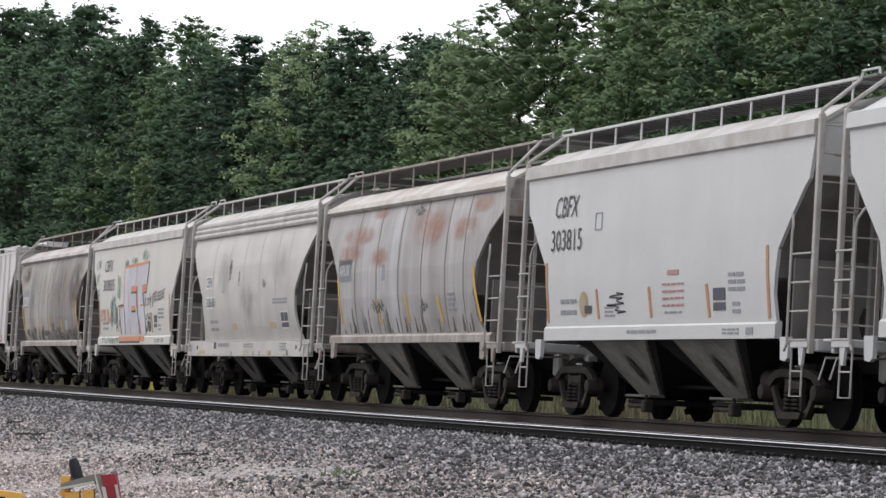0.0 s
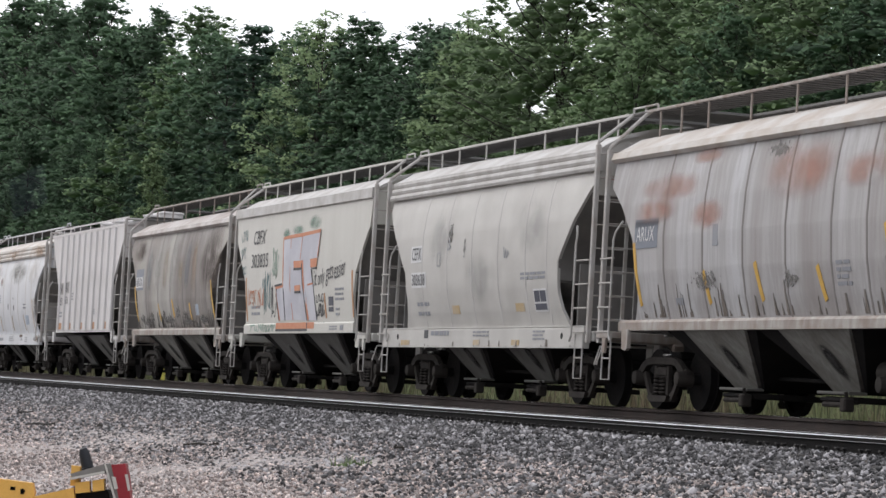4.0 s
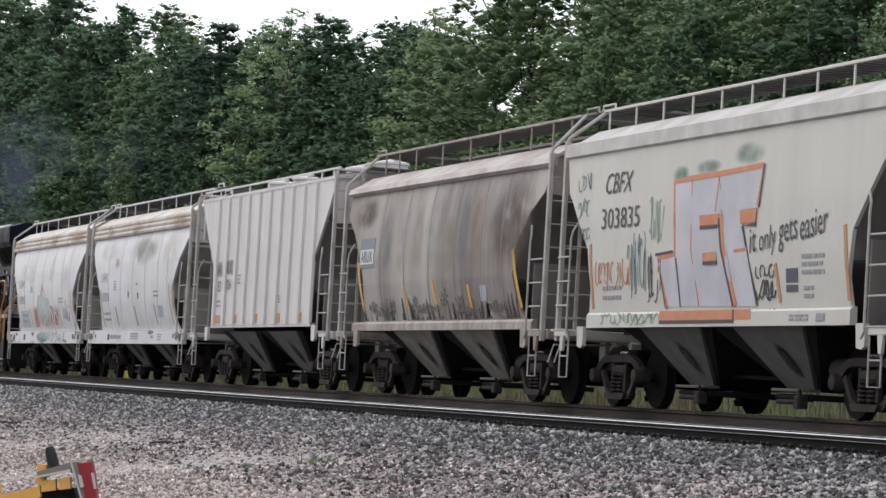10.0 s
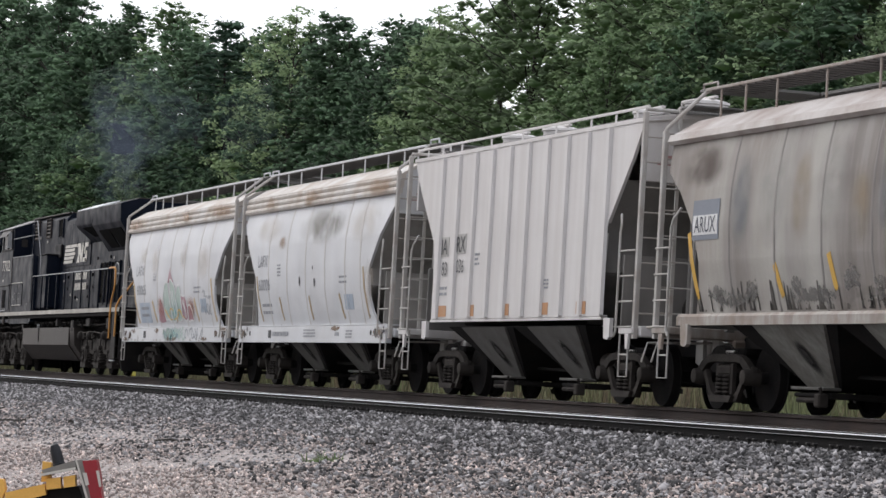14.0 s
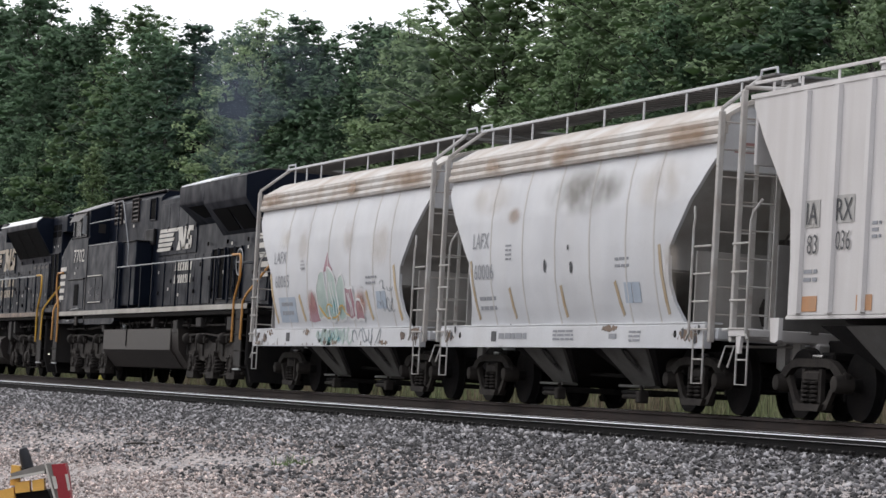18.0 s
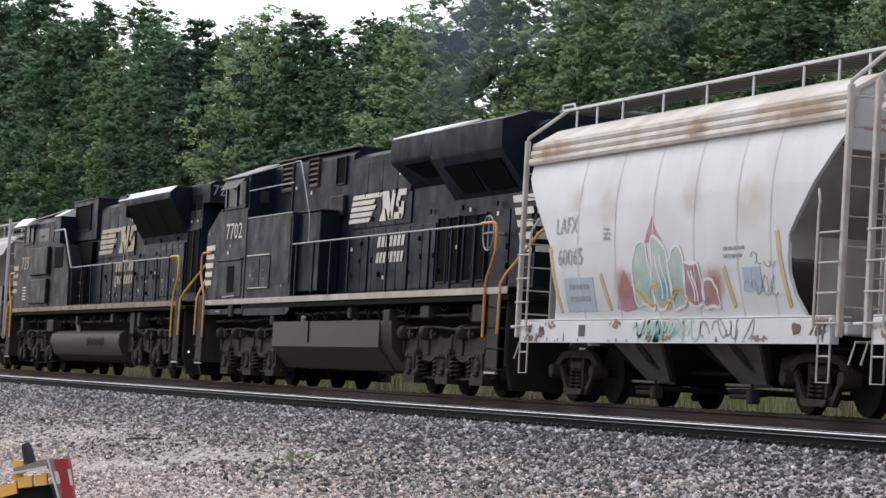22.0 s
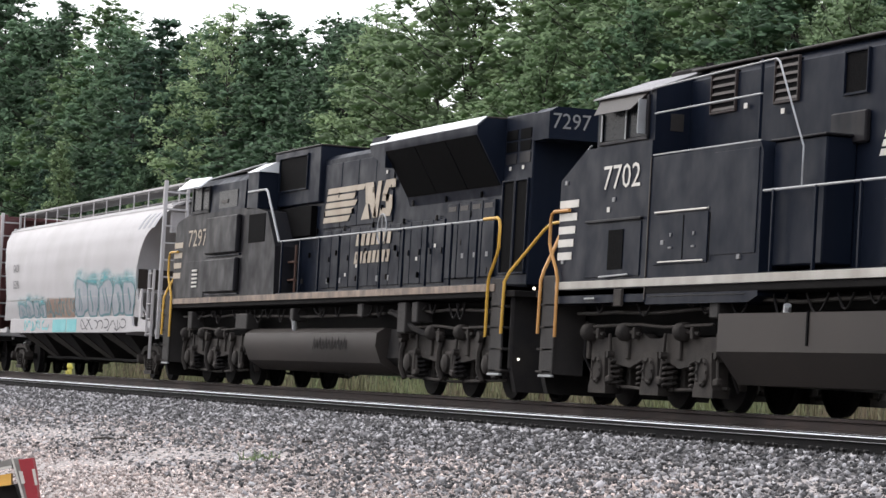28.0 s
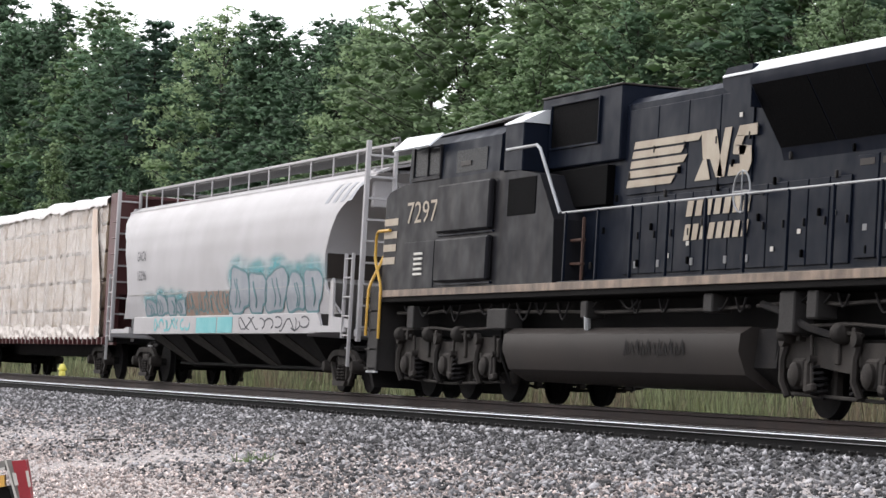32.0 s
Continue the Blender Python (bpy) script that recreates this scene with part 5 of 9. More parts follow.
def door_row(loco, xs, z0, z1, y, material, name="hood_door"):
    for x0, x1 in xs:
        for q in (-1, 1):
            d = part(name, Shape().box(x0 + 0.015, x1 - 0.015, *sorted((q * y, q * (y + 0.025))), z0, z1, 0.008), material, loco)
            part("latch", shared("latch", lambda: Shape().box(-0.02, 0.02, -0.015, 0.015, -0.05, 0.05, 0.004)), m_black_dusty, d, at=(x1 - 0.08, q * (y + 0.035), (z0 + z1) / 2))


def louvre(loco, x0, x1, z0, z1, y, slats, material, name="louvre"):
    for q in (-1, 1):
        g = part(name, Shape().box(x0, x1, *sorted((q * (y - 0.05), q * (y + 0.012))), z0, z1, 0.004), m_grille, loco)
        part("louvre_frame", Shape().box(x0 - 0.03, x0, *sorted((q * y, q * (y + 0.04))), z0 - 0.03, z1 + 0.03, 0.004).box(x1, x1 + 0.03, *sorted((q * y, q * (y + 0.04))), z0 - 0.03, z1 + 0.03, 0.004)
             .box(x0, x1, *sorted((q * y, q * (y + 0.04))), z1, z1 + 0.03, 0.004).box(x0, x1, *sorted((q * y, q * (y + 0.04))), z0 - 0.03, z0, 0.004), material, g)
        h = (z1 - z0) / slats if slats else 0
        for i in range(slats):
            part("slat", Shape().prism([(q * (y + 0.012), z0 + i * h + 0.01), (q * (y + 0.035), z0 + i * h + 0.01), (q * (y + 0.012), z0 + i * h + h * 0.5)], x0, x1, "x"), material, g)


def end_number(loco, words, x, y, z, height, width):
    """Painted figures on an end wall that faces back along the train."""
    me, co = text_mesh(words, height, width)
    me.vertices.foreach_set("co", np.stack([np.full(len(co), x), co[:, 0] + y, co[:, 1] + z], 1).ravel())
    me.materials.append(m_end_white)
    new("rear_number", me).parent = loco


def loco_front(c):
    """The locomotive next to the white hoppers: wide cab, tall hood and an overhanging radiator at its rear."""
    lo = thing("locomotive", "black diesel locomotive with white stripes and an overhanging radiator", "locomotive", "locomotives in the train", at=(c, 0, 0))
    B = m_black
    part("underframe", Shape().box(-10.9, 10.9, -1.49, 1.49, 1.54, 1.64, 0.01).box(-10.6, 10.6, -0.95, 0.95, 0.98, 1.54, 0.03).box(-4.6, 4.6, -0.7, 0.7, 0.6, 1.3, 0.02), m_frame_dark, lo)
    for q in (-1, 1):
        part("sill_stripe", Shape().box(-10.02, 10.85, *sorted((q * 1.495, q * 1.515)), 1.645, 1.755, 0.004), m_sill_white, lo, "soiled white sill stripe")
        part("walkway", Shape().box(-2.7, 10.9, *sorted((q * 0.95, q * 1.50)), 1.73, 1.765, 0.004), m_black_dusty, lo)
    # cab, nose and the wide section behind the cab
    s = Shape()
    s.prism([(-10.02, 1.44), (-10.05, 3.25), (-9.05, 3.66), (-8.75, 3.66), (-6.52, 3.66), (-6.52, 1.44)], -1.49, 1.49)
    part("nose_and_cab", s, B, lo)
    s = Shape()
    s.prism([(-1.46, 3.66), (-1.47, 4.36), (-1.30, 4.42), (-0.7, 4.66), (0.7, 4.66), (1.30, 4.42), (1.47, 4.36), (1.46, 3.66)], -8.72, -6.52, "x")
    part("cab_top", s, B, lo)
    for q in (-1, 1):
        part("cab_roof_panel", Shape().sheet([[(-8.82, q * 1.52, 4.345), (-6.55, q * 1.52, 4.345)], [(-8.82, q * 1.28, 4.445), (-6.55, q * 1.28, 4.445)], [(-8.78, q * 0.7, 4.675), (-6.55, q * 0.7, 4.675)]], (0, 0, 0.02)), m_roof_dull, lo, "pale weathered cab roof panel")
    for q in (-1, 1):
        w = part("cab_window", Shape().box(-8.52, -6.80, *sorted((q * 1.462, q * 1.474)), 3.74, 4.26, 0.003), m_glass, lo)
        part("window_edge", Shape().box(-8.50, -8.455, *sorted((q * 1.49, q * 1.506)), 3.74, 4.12, 0.004), m_steel, w, "bright metal window edge")
        part("wind_wing", Shape().box(-6.86, -6.835, *sorted((q * 1.47, q * 1.60)), 3.76, 4.24, 0.004), m_steel, w)
        # pane coloured step grey for the light that shows through it
        part("rear_window", Shape().box(-6.52, -6.508, *sorted((q * 1.05, q * 1.24)), 3.80, 4.04, 0.004), m_step_grey, w)
        part("window_frame", Shape().box(-8.58, -8.50, *sorted((q * 1.46, q * 1.50)), 3.70, 4.30).box(-7.56, -7.50, *sorted((q * 1.46, q * 1.50)), 3.70, 4.30).box(-6.80, -6.72, *sorted((q * 1.46, q * 1.50)), 3.70, 4.30).box(-8.58, -6.72, *sorted((q * 1.46, q * 1.50)), 3.68, 3.73), m_black_dusty, w)
        part("window_post", Shape().box(-7.55, -7.51, *sorted((q * 1.50, q * 1.512)), 3.72, 4.28, 0.004), m_steel, w)
        part("sun_visor", Shape().add([(-8.6, q * 1.48, 4.34), (-6.8, q * 1.48, 4.34), (-7.0, q * 1.66, 4.10), (-8.4, q * 1.66, 4.10), (-8.6, q * 1.46, 4.34), (-6.8, q * 1.46, 4.34), (-7.0, q * 1.64, 4.10), (-8.4, q * 1.64, 4.10)],
                                      [(0, 1, 2, 3), (7, 6, 5, 4), (0, 4, 5, 1), (1, 5, 6, 2), (2, 6, 7, 3), (3, 7, 4, 0)]), m_tank_grey, lo)
    part("windscreen", Shape().add([(-9.02, -1.2, 3.67), (-9.02, 1.2, 3.67), (-8.75, 1.2, 4.3), (-8.75, -1.2, 4.3), (-8.98, -1.2, 3.67), (-8.98, 1.2, 3.67), (-8.71, 1.2, 4.3), (-8.71, -1.2, 4.3)],
                                   [(0, 1, 2, 3), (7, 6, 5, 4), (0, 4, 5, 1), (1, 5, 6, 2), (2, 6, 7, 3), (3, 7, 4, 0)]), m_glass, lo)
    part("equipment_side", Shape().prism([(-6.50, 1.40), (-6.50, 3.42), (-2.85, 3.44), (-2.75, 3.30), (-2.72, 1.48), (-3.0, 1.40)], -1.485, 1.485), B, lo)
    # panels and doors of the cab side
    for q in (-1, 1):
        pan = part("cab_door", Shape().box(-8.85, -6.75, *sorted((q * 1.49, q * 1.505)), 1.80, 2.56, 0.006), B, lo)
        part("grille", Shape().box(-7.95, -7.38, *sorted((q * 1.505, q * 1.515)), 1.90, 2.46, 0.004), m_grille, pan)
        part("door_ledge", Shape().box(-8.85, -6.70, *sorted((q * 1.49, q * 1.54)), 2.58, 2.615, 0.006), m_black_dusty, pan)
        eq = part("equipment_door", Shape().box(-6.25, -4.40, *sorted((q * 1.485, q * 1.50)), 1.93, 2.60, 0.006), B, lo)
        part("door_ledge", Shape().box(-6.25, -4.4, *sorted((q * 1.485, q * 1.52)), 2.63, 2.655, 0.006).box(-6.05, -4.5, *sorted((q * 1.485, q * 1.52)), 1.955, 1.975, 0.004), m_loco_white, eq)
        for x in (-5.65, -4.85):
            part("hinge", Shape().box(x - 0.05, x + 0.05, *sorted((q * 1.50, q * 1.52)), 2.14, 2.165).box(x - 0.025, x + 0.025, *sorted((q * 1.50, q * 1.515)), 2.3, 2.35), m_end_white, eq)
        part("equipment_panel", Shape().box(-4.30, -2.85, *sorted((q * 1.485, q * 1.497)), 2.02, 3.36, 0.006), B, lo)
        part("step_bracket", Shape().box(-7.6, -7.3, *sorted((q * 1.48, q * 1.53)), 1.38, 1.62, 0.01), m_truck, lo)
    # hood
    part("hood", Shape().prism([(-0.95, 1.76), (-0.95, 4.50), (-0.78, 4.66), (0.78, 4.66), (0.95, 4.50), (0.95, 1.76)], -6.72, -0.45, "x").prism([(-0.95, 1.76), (-0.95, 4.40), (-0.8, 4.5), (0.8, 4.5), (0.95, 4.40), (0.95, 1.76)], -0.45, 10.45, "x"), B, lo)
    part("hood_roof_strip", Shape().box(-6.7, -0.45, -0.9, 0.9, 4.655, 4.69, 0.01), m_tank_grey, lo)
    for x0, x1 in ((-5.75, -4.95), (-3.65, -2.95)):
        louvre(lo, x0, x1, 4.02, 4.55, 0.95, 5, m_louvre, "louvre")
    louvre(lo, -1.55, -0.92, 3.98, 4.48, 0.95, 0, B)
    for q in (-1, 1):
        part("side_cabinet", Shape().box(-2.7, -1.15, *sorted((q * 0.95, q * 1.36)), 1.85, 3.42, 0.02), m_black, lo)
        part("cabinet_lid", Shape().box(-2.75, -1.1, *sorted((q * 0.93, q * 1.40)), 3.42, 3.45, 0.01), m_black_dusty, lo)
        part("junction_box", Shape().box(-1.8, -0.8, *sorted((q * 0.95, q * 1.03)), 3.34, 3.74, 0.02), m_black_dusty, lo)
    door_row(lo, [(-0.3 + i * 0.78, 0.48 + i * 0.78) for i in range(7)], 1.85, 3.0, 0.95, m_black)
    door_row(lo, [(-0.3 + i * 0.98, 0.68 + i * 0.98) for i in range(4)], 3.05, 4.3, 0.95, m_black, "hood_panel")
    for x0 in (5.35, 6.0, 6.85, 7.5):
        louvre(lo, x0, x0 + 0.5, 1.95, 3.05, 0.96, 0, B)
    door_row(lo, [(8.3, 9.2), (9.25, 10.3)], 1.85, 3.1, 0.95, m_black)
    # radiator section
    s = Shape()
    s.prism([(-0.9, 3.28), (-1.42, 4.00), (-1.44, 4.05), (-1.45, 4.48), (-1.42, 4.50), (-1.0, 4.64), (1.0, 4.64), (1.42, 4.50), (1.45, 4.48), (1.44, 4.05), (1.42, 4.00), (0.9, 3.28)], 6.1, 9.95, "x")
    s.prism([(-0.9, 3.62), (-1.42, 4.06), (-1.45, 4.12), (-1.45, 4.48), (-1.42, 4.50), (-1.0, 4.64), (1.0, 4.64), (1.42, 4.50), (1.45, 4.48), (1.45, 4.12), (1.42, 4.06), (0.9, 3.62)], 3.7, 6.1, "x")
    part("radiator", s, B, lo, "black overhanging radiator housing")
    for q in (-1, 1):
        for x0, x1 in ((6.7, 7.98), (8.1, 9.6)):
            part("radiator_grille", Shape().add([(x0 - 0.1, q * 1.36, 3.88), (x1, q * 1.36, 3.88), (x1, q * 1.02, 3.42), (x0 + 0.15, q * 1.02, 3.42), (x0 - 0.1, q * 1.30, 3.90), (x1, q * 1.30, 3.90), (x1, q * 0.96, 3.44), (x0 + 0.15, q * 0.96, 3.44)],
                                                [(0, 1, 2, 3), (7, 6, 5, 4), (0, 4, 5, 1), (1, 5, 6, 2), (2, 6, 7, 3), (3, 7, 4, 0)]), m_grille, lo)
    part("radiator_roof", Shape().box(3.75, 9.95, -0.98, 0.98, 4.64, 4.665, 0.008), m_tank_grey, lo)
    for q in (-1, 1):
        part("roof_edge", Shape().box(6.75, 9.95, *sorted((q * 1.43, q * 1.455)), 4.492, 4.512, 0.004), m_steel, lo, "pale strip along the roof edge")
    # silver colour stands in for the sky's glare on this panel
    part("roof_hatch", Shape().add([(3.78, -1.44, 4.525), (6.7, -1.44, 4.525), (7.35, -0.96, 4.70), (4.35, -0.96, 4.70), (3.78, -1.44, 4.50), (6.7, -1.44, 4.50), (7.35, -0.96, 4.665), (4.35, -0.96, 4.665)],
                                   [(0, 1, 2, 3), (7, 6, 5, 4), (0, 4, 5, 1), (1, 5, 6, 2), (2, 6, 7, 3), (3, 7, 4, 0)]), m_silver, lo, "roof panel coloured pale as sky glare")
    for q in (-1, 1):
        part("radiator_grille", Shape().add([(4.3, q * 1.385, 4.02), (5.8, q * 1.385, 4.02), (5.8, q * 1.10, 3.78), (4.8, q * 1.10, 3.78), (4.3, q * 1.33, 4.05), (5.8, q * 1.33, 4.05), (5.8, q * 1.04, 3.81), (4.8, q * 1.04, 3.81)],
                                            [(0, 1, 2, 3), (7, 6, 5, 4), (0, 4, 5, 1), (1, 5, 6, 2), (2, 6, 7, 3), (3, 7, 4, 0)]), m_grille, lo)
    # fuel tank
    part("fuel_tank", Shape().prism([(-1.45, 1.26), (-1.45, 0.77), (-1.12, 0.36), (1.12, 0.36), (1.45, 0.77), (1.45, 1.26)], -4.0, 3.6, "x").prism([(-1.44, 1.25), (-1.40, 0.77), (-1.1, 0.37), (1.1, 0.37), (1.40, 0.77), (1.44, 1.25)], 3.6, 4.3, "x"), m_tank_grey, lo, "grey faceted fuel tank")
    part("tank_strap", Shape().box(-1.26, -1.20, -1.465, -1.445, 0.85, 1.27).box(-1.26, -1.20, 1.445, 1.465, 0.85, 1.27), m_grille, lo)
    for x in (-2.2, 1.5):
        part("filler_cap", Shape().tube([(x, -1.3, 1.26), (x + 0.08, -1.33, 1.36)], 0.05), m_silver, lo)
    frame_gear(lo, ((-9.6, -4.2, 1.32), (-4.0, 3.6, 1.42), (3.7, 9.6, 1.34)), ((-4.35, 0.3, 1.2, 1.5), (1.4, 0.22, 1.3, 1.52), (3.75, 0.4, 1.15, 1.45), (6.0, 0.5, 1.28, 1.5), (8.9, 0.6, 1.2, 1.5)), 4)
    for q in (-1, 1):
        for x, z in ((-9.85, 2.02), (-9.85, 3.18), (-7.9, 2.86), (-6.0, 2.2), (-3.4, 1.95)):
            part("placard", Shape().box(x, x + 0.10, *sorted((q * 1.486, q * 1.508)), z, z + 0.06, 0.002), m_end_white, lo)
        for x in (-6.1, -5.2):
            part("door_seam", Shape().box(x + 0.86, x + 0.885, *sorted((q * 1.499, q * 1.506)), 1.95, 2.58, 0.002), m_grille, lo)
        part("lower_grab", Shape().tube([(-8.2, q * 1.53, 1.80), (-7.1, q * 1.53, 1.82)], 0.014).tube([(-8.75, q * 1.52, 1.50), (-8.35, q * 1.52, 1.50)], 0.014), m_steel, lo)
        part("skirt_rivets", Shape().box(-6.4, -3.1, *sorted((q * 1.486, q * 1.494)), 1.50, 1.515, 0.002), m_black_dusty, lo)
        for i in range(16):
            x, z = -0.1 + i * 0.62, (2.15, 2.75, 3.2)[i % 3]
            part("latch", shared("hood_latch", lambda: Shape().box(-0.025, 0.025, -0.02, 0.02, -0.045, 0.045, 0.01)), m_grille if i % 2 else m_black_dusty, lo, at=(x, q * 0.995, z))
    loco_truck((-8.75, -6.75, -4.85), lo, LOCO_GREASE, "blocks")
    loco_truck((4.95, 6.85, 8.75), lo, LOCO_GREASE, "blocks")
    end_steps(lo, 9.95, 1, 1.53, m_orange_rail, m_under)
    end_steps(lo, -10.05, -1, 1.53, m_orange_rail, m_under)
    # handrails
    for q in (-1, 1):
        rail_line(lo, [(-3.0, q * 1.46, 2.80), (9.2, q * 1.46, 2.80)], m_steel)
        for i in range(10):
            x = -2.4 + i * 1.26
            part("stanchion", shared("stanchion", lambda: Shape().box(-0.025, 0.025, -0.02, 0.02, 1.6, 2.80, 0.005)), m_black, lo, at=(x, q * 1.47, 0))
        rail_line(lo, [(-6.5, q * 1.48, 4.38), (-2.5, q * 1.48, 4.45), (-2.4, q * 1.48, 4.40), (-1.6, q * 1.46, 3.30), (-1.6, q * 1.46, 2.82)], m_steel, 0.013)
        rail_line(lo, [(-6.5, q * 1.48, 4.02), (-2.9, q * 1.48, 4.04)], m_steel, 0.013)
        part("stanchion", shared("rail_post", lambda: Shape().box(-0.02, 0.02, -0.02, 0.02, 3.42, 4.48, 0.004)), m_black, lo, at=(-2.95, q * 1.47, 0))
        rail_line(lo, [(-10.0, q * 1.44, 3.30), (-9.0, q * 1.44, 3.72)], m_steel, 0.015)
    part("brake_wheel", Shape().tube([(8.95 + 0.29 * math.cos(a * 0.3927), -1.25, 2.68 + 0.29 * math.sin(a * 0.3927)) for a in range(17)], 0.014).tube([(8.66, -1.25, 2.68), (9.24, -1.25, 2.68)], 0.014).tube([(8.95, -1.25, 2.39), (8.95, -1.25, 2.97)], 0.014).tube([(8.95, -0.95, 2.68), (8.95, -1.27, 2.68)], 0.03), m_steel, lo)
    # roof gear on the cab
    part("air_conditioner", Shape().box(-8.2, -7.1, -0.6, 0.6, 4.66, 4.80, 0.03).tube([(-7.0, -0.5, 4.66), (-7.0, -0.5, 4.84)], 0.06).tube([(-6.5, 0.2, 4.66), (-6.5, 0.2, 4.86)], 0.09), m_under, lo)
    # paint marks
    emblem(lo, -0.45, 3.35, 3.14, 3.70, 0.985, m_loco_white, (1.55, 3.32, 2.36, 2.90))
    mark("road_number", lo, m_loco_white, 1.49, "7702", (-8.28, 3.04), 0.34, 1.40)
    for i in range(5):
        patch("nose_stripe", lo, m_loco_white, 1.49, [rect(-10.03, -9.45 + 0.05 * i, 2.08 + i * 0.19, 2.19 + i * 0.19)], rows=1)
        patch("rear_stripe", lo, m_loco_white, 0.985, [rect(9.93 - 0.13 * i, 10.44, 2.36 + i * 0.205, 2.475 + i * 0.205, -0.07)], rows=1)
        part("end_stripe", Shape().box(10.45, 10.46, -0.94, 0.94, 2.36 + i * 0.205, 2.475 + i * 0.205, 0.002), m_loco_white, lo)
    end_number(lo, "7702", 10.46, -0.72, 3.72, 0.26, 0.85)
    # small decals, pale strips painted in for sky-caught edges, and panel seams
    for x, z in ((-0.2, 2.62), (2.0, 2.05), (2.75, 3.95), (4.55, 3.9), (4.75, 3.92), (7.05, 3.12), (8.55, 3.0), (-4.6, 4.0), (-3.4, 3.85), (-8.1, 2.72), (0.9, 2.2), (6.4, 2.5)):
        patch("decal", lo, m_loco_white, 0.982 if x > -2.8 else (0.985 if x > -5 else 1.492), [rect(x, x + 0.11, z, z + 0.07)], rows=1)
    for q in (-1, 1):
        part("edge_strip", Shape().box(-6.48, -2.85, *sorted((q * 1.47, q * 1.492)), 3.435, 3.455, 0.004), m_steel, lo, "pale strip for a sky-lit edge")
        part("edge_strip", Shape().box(-6.72, -0.45, *sorted((q * 0.80, q * 0.83)), 4.655, 4.70, 0.004), m_steel, lo, "pale strip for a sky-lit edge")
        part("corner_strip", Shape().box(-6.54, -6.50, *sorted((q * 1.485, q * 1.50)), 1.46, 3.42, 0.004), m_tank_grey, lo)
    return lo


def loco_rear(c):
    """The locomotive with large flared radiators and a soiled gold sill stripe."""
    lo = thing("locomotive", "black diesel locomotive with a soiled cream stripe and flared radiators", "locomotive", "locomotives in the train", at=(c, 0, 0))
    B, Dd = m_black, m_black_dusty
    part("underframe", Shape().box(-11.8, 11.8, -1.49, 1.49, 1.57, 1.67, 0.01).box(-11.4, 11.4, -0.95, 0.95, 1.0, 1.57, 0.03).box(-5, 5.6, -0.8, 0.8, 0.7, 1.3, 0.02), m_frame_dark, lo)
    for q in (-1, 1):
        part("sill_stripe", Shape().box(-10.85, 10.9, *sorted((q * 1.495, q * 1.515)), 1.66, 1.775, 0.004), m_cream_sill, lo, "soiled cream sill stripe")
        part("walkway", Shape().box(-2.1, 10.9, *sorted((q * 0.95, q * 1.50)), 1.755, 1.79, 0.004), Dd, lo)
    part("nose_and_cab", Shape().prism([(-10.80, 1.66), (-10.76, 3.36), (-10.55, 3.46), (-9.72, 3.56), (-5.0, 3.56), (-4.0, 3.52), (-3.08, 3.42), (-2.38, 2.72), (-2.3, 1.66)], -1.49, 1.49), Dd, lo)
    part("cab_top", Shape().prism([(-1.47, 3.56), (-1.45, 4.14), (-1.2, 4.32), (-0.6, 4.46), (0.6, 4.46), (1.2, 4.32), (1.45, 4.14), (1.47, 3.56)], -9.6, -5.0, "x"), B, lo)
    part("cab_roof", Shape().sheet([[(-9.65, -1.2, 4.325), (-5.0, -1.2, 4.40)], [(-9.6, -0.6, 4.47), (-5.0, -0.6, 4.50)], [(-9.6, 0.6, 4.47), (-5.0, 0.6, 4.50)], [(-9.65, 1.2, 4.325), (-5.0, 1.2, 4.40)]], (0, 0, 0.02)), m_tank_grey, lo)
    for q in (-1, 1):
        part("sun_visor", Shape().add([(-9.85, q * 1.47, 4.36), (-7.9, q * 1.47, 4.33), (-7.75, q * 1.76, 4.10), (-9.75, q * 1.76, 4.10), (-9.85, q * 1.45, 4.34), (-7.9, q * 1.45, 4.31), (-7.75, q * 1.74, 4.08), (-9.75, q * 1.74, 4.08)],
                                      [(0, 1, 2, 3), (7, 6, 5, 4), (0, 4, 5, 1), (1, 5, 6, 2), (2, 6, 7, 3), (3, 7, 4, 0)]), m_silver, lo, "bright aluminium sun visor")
        w = part("cab_window", Shape().box(-9.3, -7.95, *sorted((q * 1.465, q * 1.478)), 3.66, 4.1, 0.003), m_glass, lo)
        part("window_frame", Shape().box(-9.38, -9.3, *sorted((q * 1.46, q * 1.5)), 3.6, 4.14).box(-8.6, -8.54, *sorted((q * 1.46, q * 1.5)), 3.6, 4.14).box(-7.95, -7.87, *sorted((q * 1.46, q * 1.5)), 3.6, 4.14).box(-9.38, -7.87, *sorted((q * 1.46, q * 1.5)), 3.57, 3.64), Dd, w)
        part("cab_window", Shape().box(-7.1, -5.6, *sorted((q * 1.462, q * 1.474)), 3.62, 3.98, 0.003), m_glass, lo)
        # grey bar stands for the faint reflection low in this window
        part("mirror", Shape().box(-6.85, -6.35, *sorted((q * 1.475, q * 1.49)), 3.72, 3.80, 0.004), m_tank_grey, lo)
        for z0, z1 in ((2.66, 3.44), (1.86, 2.56)):
            box_ob = part("equipment_box", Shape().box(-7.65, -5.05, *sorted((q * 1.49, q * 1.60)), z0, z1, 0.03), Dd, lo, "raised dusty equipment cover")
            part("cover_rim", Shape().box(-7.7, -5.0, *sorted((q * 1.49, q * 1.53)), z0 - 0.05, z0 - 0.015, 0.005), B, box_ob)
        door = part("nose_door", Shape().box(-9.6, -7.95, *sorted((q * 1.49, q * 1.505)), 1.78, 2.56, 0.006), Dd, lo)
